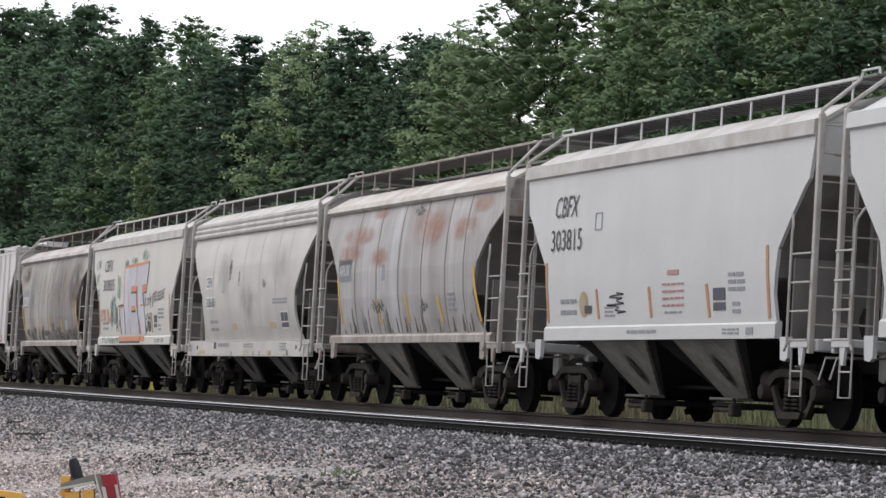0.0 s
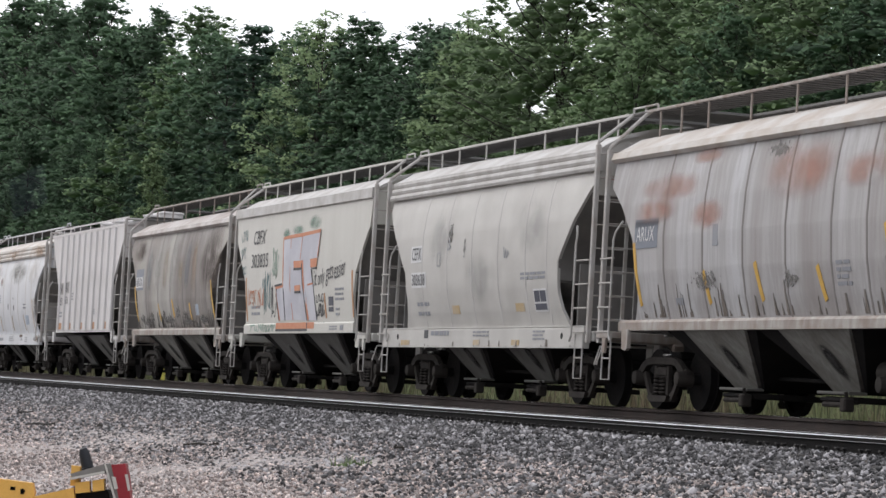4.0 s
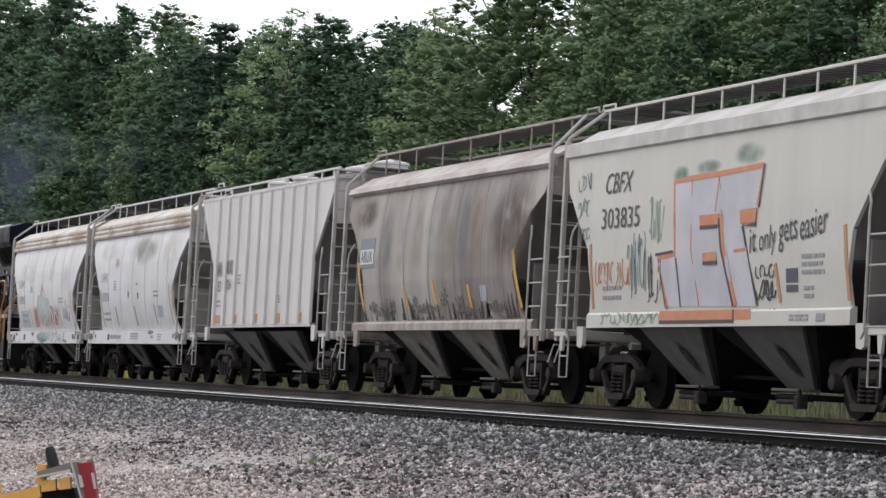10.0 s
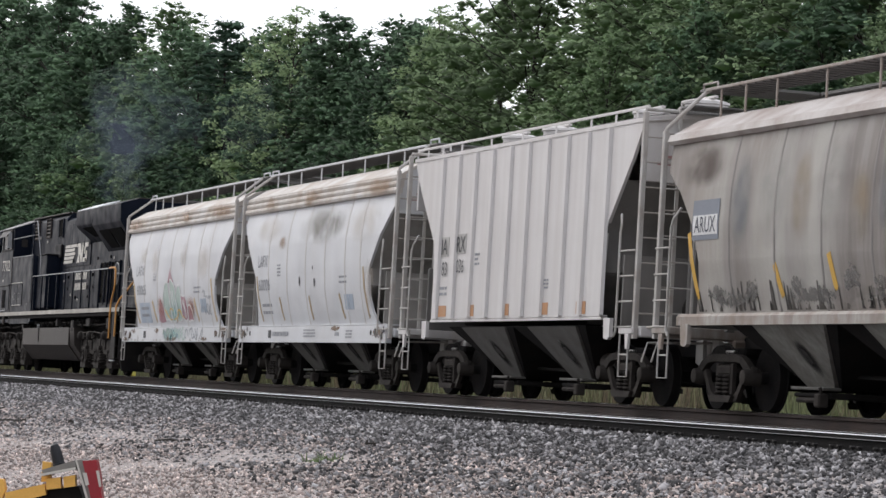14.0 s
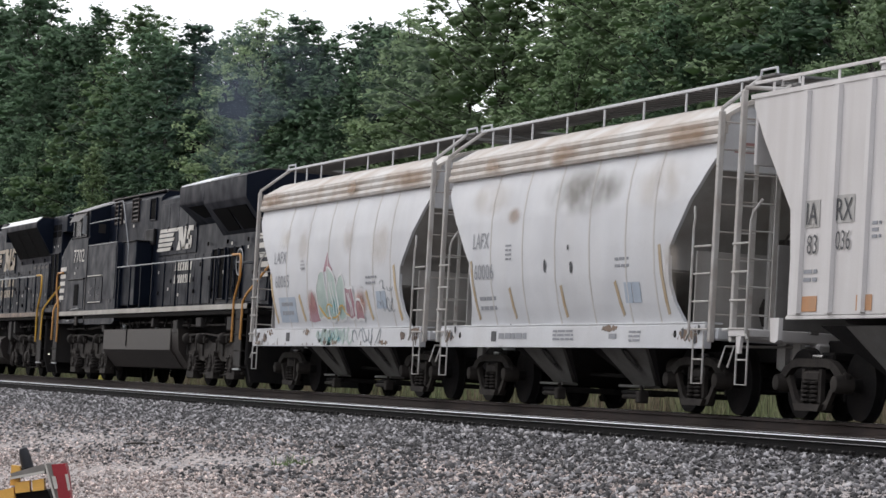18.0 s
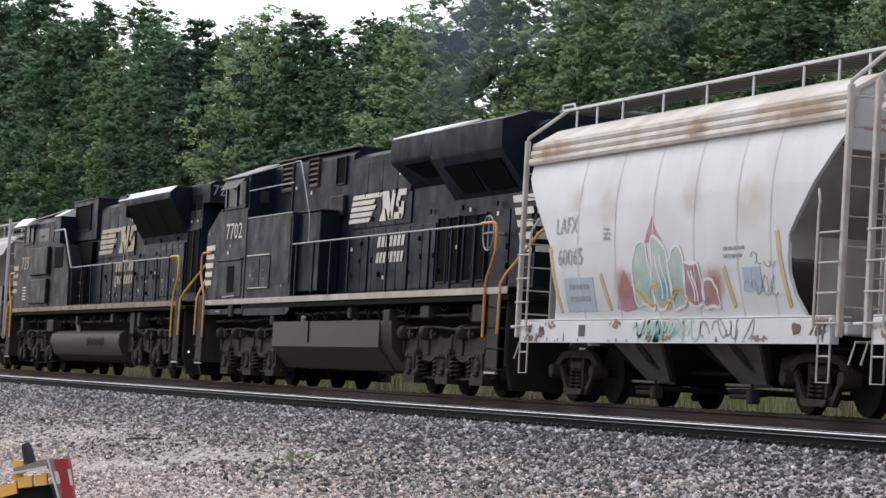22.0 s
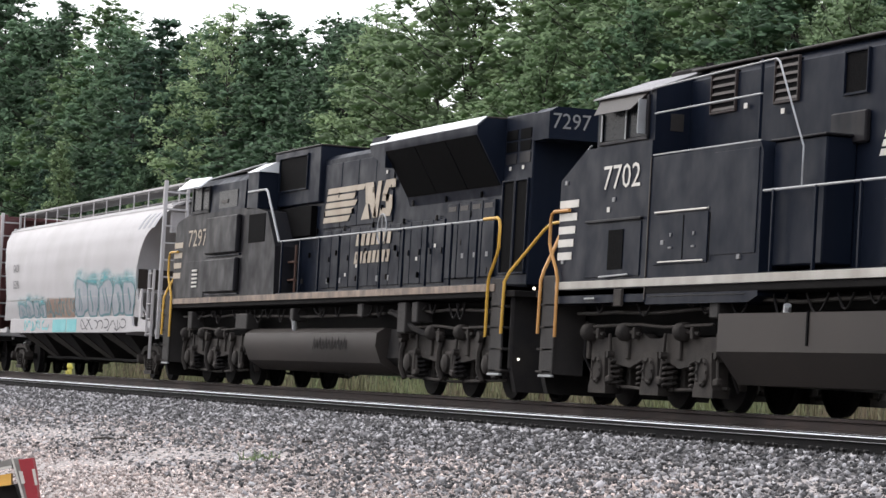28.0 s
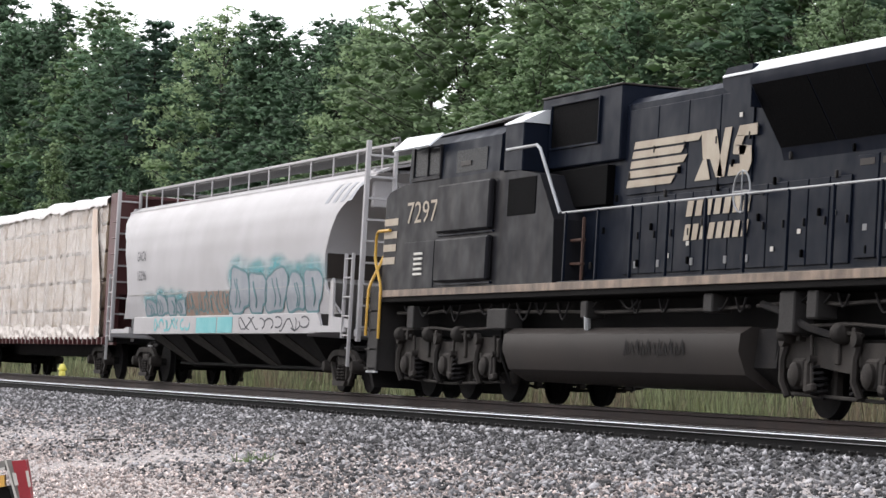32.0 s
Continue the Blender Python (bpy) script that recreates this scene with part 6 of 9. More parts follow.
        for i in range(5):
            part("vent_slot", shared("vent_slot", lambda: Shape().box(-0.22, 0.22, -0.012, 0.012, -0.02, 0.02, 0.004)), m_loco_white, door, at=(-8.75, q * 1.51, 2.02 + i * 0.085))
        part("side_locker", Shape().box(-4.75, -3.9, *sorted((q * 1.0, q * 1.49)), 3.5, 4.26, 0.02), B, lo)
        # lid coloured silver to imitate the sun's reflection
        part("locker_lid", Shape().prism([(q * 1.50, 4.25), (q * 1.50, 4.27), (q * 1.15, 4.46), (q * 1.0, 4.46), (q * 1.0, 4.25)], -4.78, -3.88, "x"), m_silver, lo, "sloping locker lid coloured bright as sun glare")
        part("locker_grille", Shape().box(-4.45, -3.2, *sorted((q * 1.485, q * 1.50)), 2.83, 3.40, 0.006), m_grille, lo)
    part("windscreen", Shape().box(-9.66, -9.6, -1.25, 1.25, 3.62, 4.08, 0.01), m_glass, lo)
    # hood
    part("hood", Shape().prism([(-0.98, 1.79), (-0.98, 4.34), (-0.85, 4.44), (0.85, 4.44), (0.98, 4.34), (0.98, 1.79)], -5.0, 9.6, "x"), B, lo)
    part("blower_housing", Shape().box(-4.25, -0.92, -1.08, 1.08, 3.55, 4.64, 0.02), B, lo)
    part("blower_roof", Shape().box(-4.25, -0.9, -1.1, 1.1, 4.64, 4.665, 0.008), m_tank_grey, lo)
    louvre(lo, -3.75, -1.75, 3.86, 4.5, 1.08, 0, B)
    part("hood_cover", Shape().box(-3.8, -1.3, -1.10, 1.10, 2.92, 3.50, 0.01), m_grille, lo)
    for x0 in (-2.65,):
        part("step_ladder", Shape().box(x0, x0 + 0.04, -1.2, -1.16, 1.8, 2.75).box(x0 + 0.7, x0 + 0.74, -1.2, -1.16, 1.8, 2.75).box(x0, x0 + 0.74, -1.22, -1.14, 2.05, 2.09).box(x0, x0 + 0.74, -1.22, -1.14, 2.4, 2.44), RUSTY, lo)
    door_row(lo, [(-0.75 + i * 0.62, -0.13 + i * 0.62) for i in range(12)], 1.9, 2.98, 0.98, B)
    door_row(lo, [(-0.75 + i * 1.1, 0.35 + i * 1.1) for i in range(4)], 3.03, 4.25, 0.98, B, "hood_panel")
    for i in range(4):
        x = 6.85 + i * 0.62
        part("tall_door", Shape().box(x + 0.02, x + 0.6, -1.03, -0.98, 1.95, 3.2, 0.01), m_black, lo)
        part("door_label", Shape().box(x + 0.1, x + 0.5, -1.036, -1.03, 3.07, 3.15, 0.002), m_tank_grey, lo)
        part("placard", Shape().box(x + 0.25, x + 0.37, -1.036, -1.03, 2.28, 2.36, 0.002), m_end_white, lo)
    # flared radiators
    part("radiator", Shape().prism([(-0.98, 3.25), (-1.02, 3.38), (-1.50, 4.20), (-1.50, 4.32), (-1.35, 4.46), (1.35, 4.46), (1.50, 4.32), (1.50, 4.20), (1.02, 3.38), (0.98, 3.25)], 4.6, 9.6, "x")
         .prism([(3.7, 4.20), (3.65, 4.32), (3.8, 4.46), (4.6, 4.46), (4.6, 3.9)], -1.48, 1.48), B, lo, "black flared radiator housing")
    for q in (-1, 1):
        for x0, x1 in ((4.65, 6.28), (6.32, 7.93), (7.97, 9.55)):
            part("radiator_grille", Shape().add([(x0, q * 1.50, 4.18), (x1, q * 1.50, 4.18), (x1, q * 1.05, 3.41), (x0, q * 1.05, 3.41), (x0, q * 1.43, 4.18), (x1, q * 1.43, 4.18), (x1, q * 0.98, 3.41), (x0, q * 0.98, 3.41)],
                                                [(0, 1, 2, 3), (7, 6, 5, 4), (0, 4, 5, 1), (1, 5, 6, 2), (2, 6, 7, 3), (3, 7, 4, 0)]), m_grille, lo)
        # sloping edge coloured silver as if lit by the sky
        part("radiator_lid", Shape().sheet([[(3.7, q * 1.50, 4.335), (9.55, q * 1.50, 4.335)], [(3.85, q * 1.34, 4.475), (9.55, q * 1.34, 4.475)]], (0, 0, 0.02)), m_silver, lo, "radiator edge coloured pale as if sky-lit")
    part("radiator_roof", Shape().box(3.9, 9.6, -1.33, 1.33, 4.46, 4.49, 0.01), m_tank_grey, lo)
    # dynamic brake end and rear
    part("rear_hood", Shape().box(9.6, 10.97, -1.02, 1.02, 1.79, 4.50, 0.02), B, lo)
    part("rear_cap", Shape().prism([(-1.03, 4.04), (-1.03, 4.46), (-0.9, 4.54), (0.9, 4.54), (1.03, 4.46), (1.03, 4.04)], 10.9, 11.65, "x"), B, lo)
    for x0 in (9.72, 10.36):
        for i in range(3):
            part("vent_panel", Shape().box(x0, x0 + 0.5, -1.032, -1.02, 3.72 + i * 0.19, 3.88 + i * 0.19, 0.004), m_grille if i else Dd, lo)
    louvre(lo, 9.72, 10.25, 2.0, 3.44, 1.02, 0, B)
    louvre(lo, 10.33, 10.86, 2.0, 3.44, 1.02, 0, B)
    # tank
    part("fuel_tank", Shape().prism([(-1.30, 1.12), (-1.45, 1.02), (-1.47, 0.8), (-1.35, 0.5), (-1.05, 0.33), (1.05, 0.33), (1.35, 0.5), (1.47, 0.8), (1.45, 1.02), (1.30, 1.12)], -4.4, 4.6, "x"), m_tank_grey, lo, "dusty rounded fuel tank")
    part("air_tank", Shape().prism([(-1.2, 1.1), (-1.25, 0.6), (-0.9, 0.35), (0.9, 0.35), (1.25, 0.6), (1.2, 1.1)], 4.6, 5.3, "x"), m_under, lo)
    part("filler_cap", Shape().tube([(-1.1, -1.35, 1.1), (-1.0, -1.4, 1.28)], 0.05), m_silver, lo)
    frame_gear(lo, ((-10.4, -4.6, 1.40), (-4.4, 4.5, 1.36), (4.7, 10.4, 1.40)), ((-9.4, 0.35, 1.12, 1.5), (-5.3, 0.9, 1.1, 1.42), (-1.2, 0.25, 1.25, 1.5), (3.3, 0.3, 1.3, 1.55), (5.7, 0.45, 1.02, 1.55), (6.5, 0.3, 1.2, 1.55)), 9)
    for q in (-1, 1):
        for i in range(26):
            x, z = -2.0 + i * 0.46, (2.05, 2.55, 3.0, 3.3)[i % 4]
            part("latch", shared("rear_latch", lambda: Shape().box(-0.025, 0.025, -0.02, 0.02, -0.05, 0.05, 0.01)), m_grille if i % 3 else m_step_grey, lo, at=(x, q * 1.022, z))
        for x in (-0.3, 0.55, 1.75, 2.9, 3.6):
            part("placard", Shape().box(x, x + 0.09, *sorted((q * 1.0, q * 1.018)), 1.98, 2.08, 0.002), m_end_white, lo)
    part("sand_pipe", Shape().tube([(4.9, -1.3, 1.4), (5.6, -1.35, 1.3), (6.4, -1.35, 1.1), (7.0, -1.3, 1.0)], 0.05), m_under, lo)
    loco_truck((-9.9, -7.85, -5.8), lo, LOCO_GREASE, "arms")
    loco_truck((5.9, 7.95, 10.0), lo, LOCO_GREASE, "arms")
    end_steps(lo, 10.8, 1, 1.53, m_yellow, m_under)
    end_steps(lo, -10.85, -1, 1.53, m_yellow, m_under)
    part("marker_lamp", Shape().lathe([(0, 0.022), (0.02, 0.026), (0.03, 0.014)], (11.56, -1.1, 1.72), 12, "x"), m_lamp, lo, "small lit marker lamp")
    part("marker_lamp", Shape().lathe([(0, 0.018), (0.02, 0.022), (0.03, 0.012)], (11.58, -1.3, 0.62), 12, "x"), m_lamp, lo, "small lit step lamp")
    for q in (-1, 1):
        rail_line(lo, [(-2.1, q * 1.46, 2.80), (10.3, q * 1.46, 2.80)], m_steel)
        rail_line(lo, [(-4.6, q * 1.5, 3.86), (-3.25, q * 1.5, 3.86), (-3.1, q * 1.5, 3.80), (-2.2, q * 1.46, 2.80)], m_steel, 0.026)
        for i in range(10):
            part("stanchion", shared("stanchion_r", lambda: Shape().box(-0.025, 0.025, -0.02, 0.02, 1.62, 2.80, 0.005)), B, lo, at=(-1.9 + i * 1.3, q * 1.47, 0))
        rail_line(lo, [(-9.4, q * 1.30, 4.30), (-4.4, q * 1.22, 4.46)], m_steel, 0.016)
    part("brake_wheel", Shape().tube([(4.05 + 0.27 * math.cos(a * 0.3927), -1.3, 2.86 + 0.27 * math.sin(a * 0.3927)) for a in range(17)], 0.014).tube([(3.78, -1.3, 2.86), (4.32, -1.3, 2.86)], 0.014).tube([(4.05, -1.3, 2.59), (4.05, -1.3, 3.13)], 0.014).tube([(4.05, -0.98, 2.86), (4.05, -1.3, 2.86)], 0.03), m_steel, lo)
    part("air_conditioner", Shape().box(-7.6, -6.2, -0.6, 0.6, 4.46, 4.60, 0.03).tube([(-5.6, -0.3, 4.46), (-5.6, -0.3, 4.66)], 0.06), m_under, lo)
    emblem(lo, -0.72, 3.88, 3.12, 3.80, 1.015, m_cream, (1.5, 3.72, 2.32, 2.92))
    mark("road_number", lo, m_cream, 1.49, "7297", (-9.5, 2.88), 0.36, 1.62)
    for i in range(4):
        patch("nose_stripe", lo, m_cream, 1.49, [rect(-10.77, -10.1 + 0.03 * i, 2.22 + i * 0.22, 2.34 + i * 0.22)], rows=1)
    for i in range(5):
        part("end_stripe", Shape().box(10.97, 10.98, -0.35, 0.98, 2.3 + i * 0.21, 2.42 + i * 0.21, 0.002), m_cream, lo)
    end_number(lo, "7297", 11.662, -0.97, 4.2, 0.24, 0.62)
    for x, z in ((0.9, 2.1), (1.6, 2.25), (4.4, 2.1), (5.2, 2.3), (6.2, 2.5), (9.9, 3.62), (10.5, 3.62), (-3.0, 3.62), (3.2, 3.9)):
        patch("decal", lo, m_loco_white, 1.012 if x < 6.5 else 1.024, [rect(x, x + 0.10, z, z + 0.06)], rows=1)
    patch("tank_scrawl", lo, m_under, 1.475, [([(0.7 + i * 0.2, 0.72 + 0.05 * (i % 3)), (0.76 + i * 0.2, 0.93 - 0.04 * (i % 2)), (0.84 + i * 0.2, 0.74)], 0.055) for i in range(11)], rows=1, label="dark scrawled paint")
    return lo


# ---- the long round-sided hopper and the lumber car behind the locomotives ----
def long_hopper(c):
    car = thing("hopper_car", "long white round-sided hopper car with teal and brown graffiti", "freight car", "covered hoppers in the train", at=(c, 0, 0))
    P, E = p_pale, p_pale
    end = [(1.40, 8.85), (1.6, 8.5), (1.97, 8.10), (2.5, 8.15), (3.18, 8.60), (3.93, 9.9)]
    half = [(1.40, 1.45), (1.8, 1.55), (2.4, 1.60), (2.9, 1.60), (3.3, 1.54), (3.65, 1.40), (3.93, 1.18)]
    for turn in (0, 180):
        zs = [1.40 + 2.53 * i / 24 for i in range(25)]
        part("side_sheet", Shape().sheet([[(u / 20 * lerp(end, z), -lerp(half, z), z) for u in range(-20, 21)] for z in zs], (0, 0.05, 0)), P, car, at=(0, 0, 0, 0, 0, turn))
        part("slope_sheet", Shape().sheet([[(lerp(end, z) - 0.012, -lerp(half, z) + 0.02, z), (lerp(end, z) - 0.012, lerp(half, z) - 0.02, z)] for z in (3.92, 3.7, 3.45, 3.2, 2.9, 2.6, 2.3, 1.97)] + [[(6.6, -1.4, 1.0), (6.6, 1.4, 1.0)]], (-0.04, 0, 0)), E, car, "grey sloping end sheet", at=(0, 0, 0, 0, 0, turn))
        part("dark_band", Shape().sheet([[(8.17, -1.56, 2.5), (8.17, 1.56, 2.5)], [(8.13, -1.54, 2.05), (8.13, 1.54, 2.05)]], (0.03, 0, 0)), m_tank_grey, car, at=(0, 0, 0, 0, 0, turn))
        part("side_sill", Shape().box(-7.3, 7.65, -1.56, -1.46, 1.04, 1.42, 0.01), P, car, at=(0, 0, 0, 0, 0, turn))
        part("end_plate", Shape().prism([(7.6, 1.06), (7.6, 1.40), (7.9, 1.40), (8.1, 1.18), (9.6, 1.16), (9.6, 1.06)], -1.60, -1.55), P, car, at=(0, 0, 0, 0, 0, turn))
        part("end_plate", Shape().prism([(-7.6, 1.06), (-7.6, 1.20), (-7.9, 1.19), (-8.1, 1.16), (-9.6, 1.16), (-9.6, 1.06)], -1.60, -1.55), P, car, at=(0, 0, 0, 0, 0, turn))
        part("running_board", Shape().box(-9.6, 9.7, -0.95, -0.3, 4.36, 4.40, 0.004), m_grating, car, at=(0, 0, 0, 0, 0, turn))
        part("edge_rail", Shape().box(-9.9, 10.0, -0.99, -0.95, 4.40, 4.45, 0.006), P, car, at=(0, 0, 0, 0, 0, turn))
        for i in range(13):
            part("bracket", shared("long_bracket", lambda: Shape().box(-0.025, 0.025, -0.985, -0.96, 4.02, 4.42, 0.004)), P, car, at=((-9.3 + i * 1.55) * (1 if turn == 0 else -1), 0, 0, 0, 0, turn))
        part("seam", Shape().sheet([[(-8.0, -lerp(half, 1.9) - 0.004, 1.9), (8.05, -lerp(half, 1.9) - 0.004, 1.9)], [(-8.0, -lerp(half, 1.93) - 0.012, 1.93), (8.05, -lerp(half, 1.93) - 0.012, 1.93)]], (0, 0.004, 0)), p_trim, car, at=(0, 0, 0, 0, 0, turn))
        for w in (-1, 1):
            q = 1 if turn == 0 else -1
            el = part("end_ladder", Shape().box(10.0, 10.1, min(w * 1.42, w * 1.50), max(w * 1.42, w * 1.50), 0.9, 4.45, 0.008).box(10.0, 10.1, min(w * 0.92, w * 0.98), max(w * 0.92, w * 0.98), 0.9, 4.45, 0.008), P, car, at=(0, 0, 0, 0, 0, turn))
            for i in range(9):
                part("rung", shared("long_rung", lambda: Shape().box(-0.02, 0.02, -0.25, 0.25, -0.02, 0.02, 0.004)), P, el, at=(10.1, w * 1.2, 1.15 + i * 0.38))
            sl = part("side_ladder", Shape().box(9.47, 9.51, min(w * 1.56, w * 1.62), max(w * 1.56, w * 1.62), 0.95, 2.45, 0.006).box(9.91, 9.95, min(w * 1.56, w * 1.62), max(w * 1.56, w * 1.62), 0.45, 2.45, 0.006), P, car, at=(0, 0, 0, 0, 0, turn))
            for i in range(5):
                part("rung", shared("long_side_rung", lambda: Shape().tube([(-0.22, 0, 0), (0.22, 0, 0)], 0.014)), P, sl, at=(9.71, w * 1.6, 1.0 + i * 0.34))
        part("heel_plate", Shape().prism([(8.55, 1.14), (8.55, 1.98), (8.66, 2.04), (8.74, 1.96), (8.78, 1.34), (9.9, 1.28), (9.9, 1.14)], -1.58, -1.54), P, car, at=(0, 0, 0, 0, 0, turn))
        part("end_post", Shape().box(9.5, 9.62, -1.2, 1.2, 3.3, 4.0, 0.02), P, car, at=(0, 0, 0, 0, 0, turn))
        part("end_sill", Shape().box(9.9, 10.0, -1.5, 1.5, 0.98, 1.12, 0.02), P, car, at=(0, 0, 0, 0, 0, turn))
        part("crossover", Shape().box(9.6, 10.25, -0.95, 0.95, 4.42, 4.46, 0.004).tube([(9.7, -0.95, 4.45), (9.72, -0.95, 4.53), (10.2, -0.95, 4.53), (10.22, -0.95, 4.45)], 0.016), m_grating, car, at=(0, 0, 0, 0, 0, turn))
        coupler(10.0 if turn == 0 else -10.0, 1 if turn == 0 else -1, car)
    part("roof", Shape().sheet([[(x, y, z) for y, z in ((-1.22, 3.92), (-0.95, 4.04), (-0.5, 4.14), (0, 4.17), (0.5, 4.14), (0.95, 4.04), (1.22, 3.92))] for x in (-9.85, 0, 9.85)], (0, 0, -0.05)), P, car)
    for x in (-5.1, -1.7, 1.7, 5.1):
        part("hopper_bay", Shape().add([(x - 1.6, -1.4, 1.08), (x + 1.6, -1.4, 1.08), (x + 1.6, 1.4, 1.08), (x - 1.6, 1.4, 1.08), (x - 0.1, -0.6, 0.38), (x + 0.6, -0.6, 0.38), (x + 0.6, 0.6, 0.38), (x - 0.1, 0.6, 0.38)],
                                       [(0, 1, 5, 4), (1, 2, 6, 5), (2, 3, 7, 6), (3, 0, 4, 7), (0, 3, 2, 1), (4, 5, 6, 7)]), m_under, car, "dark discharge hopper")
        part("slope_face", Shape().add([(x - 1.5, -1.42, 1.06), (x - 0.2, -1.42, 1.06), (x + 0.55, -0.68, 0.42), (x + 0.1, -0.68, 0.42), (x - 1.5, -1.36, 1.06), (x - 0.2, -1.36, 1.06), (x + 0.55, -0.62, 0.42), (x + 0.1, -0.62, 0.42)],
                                       [(0, 1, 2, 3), (7, 6, 5, 4), (0, 4, 5, 1), (1, 5, 6, 2), (2, 6, 7, 3), (3, 7, 4, 0)]), m_truck, car)
    part("centre_sill", Shape().box(-9.9, 9.9, -0.22, 0.22, 0.74, 1.05, 0.02).tube([(-6, -0.7, 0.45), (6, -0.7, 0.42)], 0.035), m_under, car)
    for q in (-1, 1):
        bogie(q * 7.93, car)
    return car, half


def lumber_car(c):
    car = thing("flat_car", "maroon bulkhead flat car carrying plastic-wrapped stacked lumber", "freight car", at=(c, 0, 0))
    part("deck", Shape().box(-10.9, 10.9, -1.4, 1.4, 0.86, 0.98, 0.01).box(-10.9, 10.9, -0.3, 0.3, 0.55, 0.9, 0.02), m_under, car)
    for q in (-1, 1):
        b = part("bulkhead", Shape().box(*sorted((q * 9.75, q * 10.9)), -1.38, -1.28, 0.8, 4.42, 0.01).box(*sorted((q * 9.75, q * 10.9)), 1.28, 1.38, 0.8, 4.42, 0.01).box(*sorted((q * 9.75, q * 9.85)), -1.3, 1.3, 0.95, 4.42, 0.01).box(*sorted((q * 10.8, q * 10.9)), -1.3, 1.3, 2.0, 4.3, 0.01), m_maroon, car, "maroon steel bulkhead")
        for w in (-1, 1):
            for i in range(8):
                part("rung", shared("lumber_rung", lambda: Shape().tube([(-0.18, 0, 0), (-0.16, -0.06, 0), (0.16, -0.06, 0), (0.18, 0, 0)], 0.016)), m_maroon, b, at=(q * 10.6, w * 1.39, 1.05 + i * 0.38, 0, 0, 0 if w < 0 else 180))
        bogie(q * 8.25, car)
        coupler(q * 11.0, q, car)
    for i in range(38):
        for w in (-1, 1):
            part("stake_pocket", shared("stake_pocket", lambda: Shape().box(-0.06, 0.06, -0.06, 0.06, 0.80, 0.98, 0.01)), m_maroon, car, at=(-10.6 + i * 0.56, w * 1.42, 0))
    return car


def lumber_load(c):
    """Stacks of boards in plastic, strapped down on the flat car."""
    load = thing("lumber_load", "stacked lumber packs wrapped in clear plastic with straps", "lumber", at=(c, 0, 0))
    rng = random.Random(5)
    x, n = -9.6, 0
    while x < 9.4:
        w = 2.38
        z = 1.0
        for row, h in enumerate((0.66, 0.70, 0.70, 0.66, 0.56)):
            for y0, y1 in ((-1.36, -0.08), (0.08, 1.36)):
                part("lumber_pack", shared(f"pack_{row}", lambda h=h: Shape().box(0.02, 2.34, -0.64, 0.64, 0.035, h - 0.035, 0.03)), m_lumber, load, at=(x + rng.uniform(-0.02, 0.02), (y0 + y1) / 2 + rng.uniform(-0.01, 0.01), z))
            z += h
        x += w
        n += 1
    # the plastic over the packs, in loose wrinkled sheets
    for turn in (0, 180):
        rows = []
        for j in range(41):
            f = j / 40
            z = 0.95 + 3.38 * f
            row = []
            for i in range(161):
                xx = -9.65 + 19.2 * i / 160
                k = noise.noise((xx * 0.9, z * 0.7, 3.1 + turn)) * 0.03 + noise.noise((xx * 3.1 + z * 1.5, z * 2.0, 7.0)) * 0.018 + noise.noise((xx * 9 + z * 4, z * 3.0, 1.0)) * 0.006
                row.append((xx, -1.40 - k - 0.025 * (1 - f), z + (0.05 * noise.noise((xx * 2.2, 0, 9)) if j in (0, 40) else 0)))
            rows.append(row)
        part("plastic_wrap", Shape().sheet(rows), m_plastic, load, "beige plastic sheet over the boards", at=(0, 0, 0, 0, 0, turn))
        # the white top sheet hangs over the edge, and a loose skirt is folded round the foot
        cover = []
        for z, y in ((4.14, 1.452), (4.22, 1.458), (4.31, 1.45), (4.38, 1.36), (4.43, 1.1), (4.45, 0.5), (4.46, 0.0)):
            cover.append([(xx, -y - 0.022 * noise.noise((xx * 4.1, z * 3, 2)), z + 0.06 * noise.noise((xx * 1.1, z, 5.5)) + 0.03 * noise.noise((xx * 3.7, z, 1.5))) for xx in [-9.68 + 0.12 * i for i in range(162)]])
        part("top_sheet", Shape().sheet(cover), m_white_plastic, load, "white crinkled plastic top sheet", at=(0, 0, 0, 0, 0, turn))
        skirt = []
        for j in range(13):
            z = 0.93 + 0.028 * j
            skirt.append([(xx, -1.452 - 0.035 * noise.noise((xx * 2.6 + z * 4, z * 5, 7)) - 0.02 * noise.noise((xx * 7 - z * 9, z * 4, 3)), z + 0.05 * noise.noise((xx * 1.7, 4, 0)) + (0.10 * noise.noise((xx * 0.8, 8, 0)) if j == 12 else 0)) for xx in [-9.66 + 0.08 * i for i in range(242)]])
        part("plastic_skirt", Shape().sheet(skirt), m_skirt, load, "loose folded plastic skirt", at=(0, 0, 0, 0, 0, turn))
        fold = []
        for j in range(17):
            z = 1.0 + 3.1 * j / 16
            fold.append([(8.35 + 0.25 * math.sin(z * 1.1) + u * (0.75 + 0.25 * math.sin(z)), -1.462 - 0.03 * math.sin(u * 6.3) - 0.02 * noise.noise((u * 5, z * 2, 1)), z) for u in (0, 0.15, 0.3, 0.45, 0.6, 0.8, 1.0)])
        part("loose_flap", Shape().sheet(fold), m_peach, load, "peach-tinted flap of plastic", at=(0, 0, 0, 0, 0, turn))
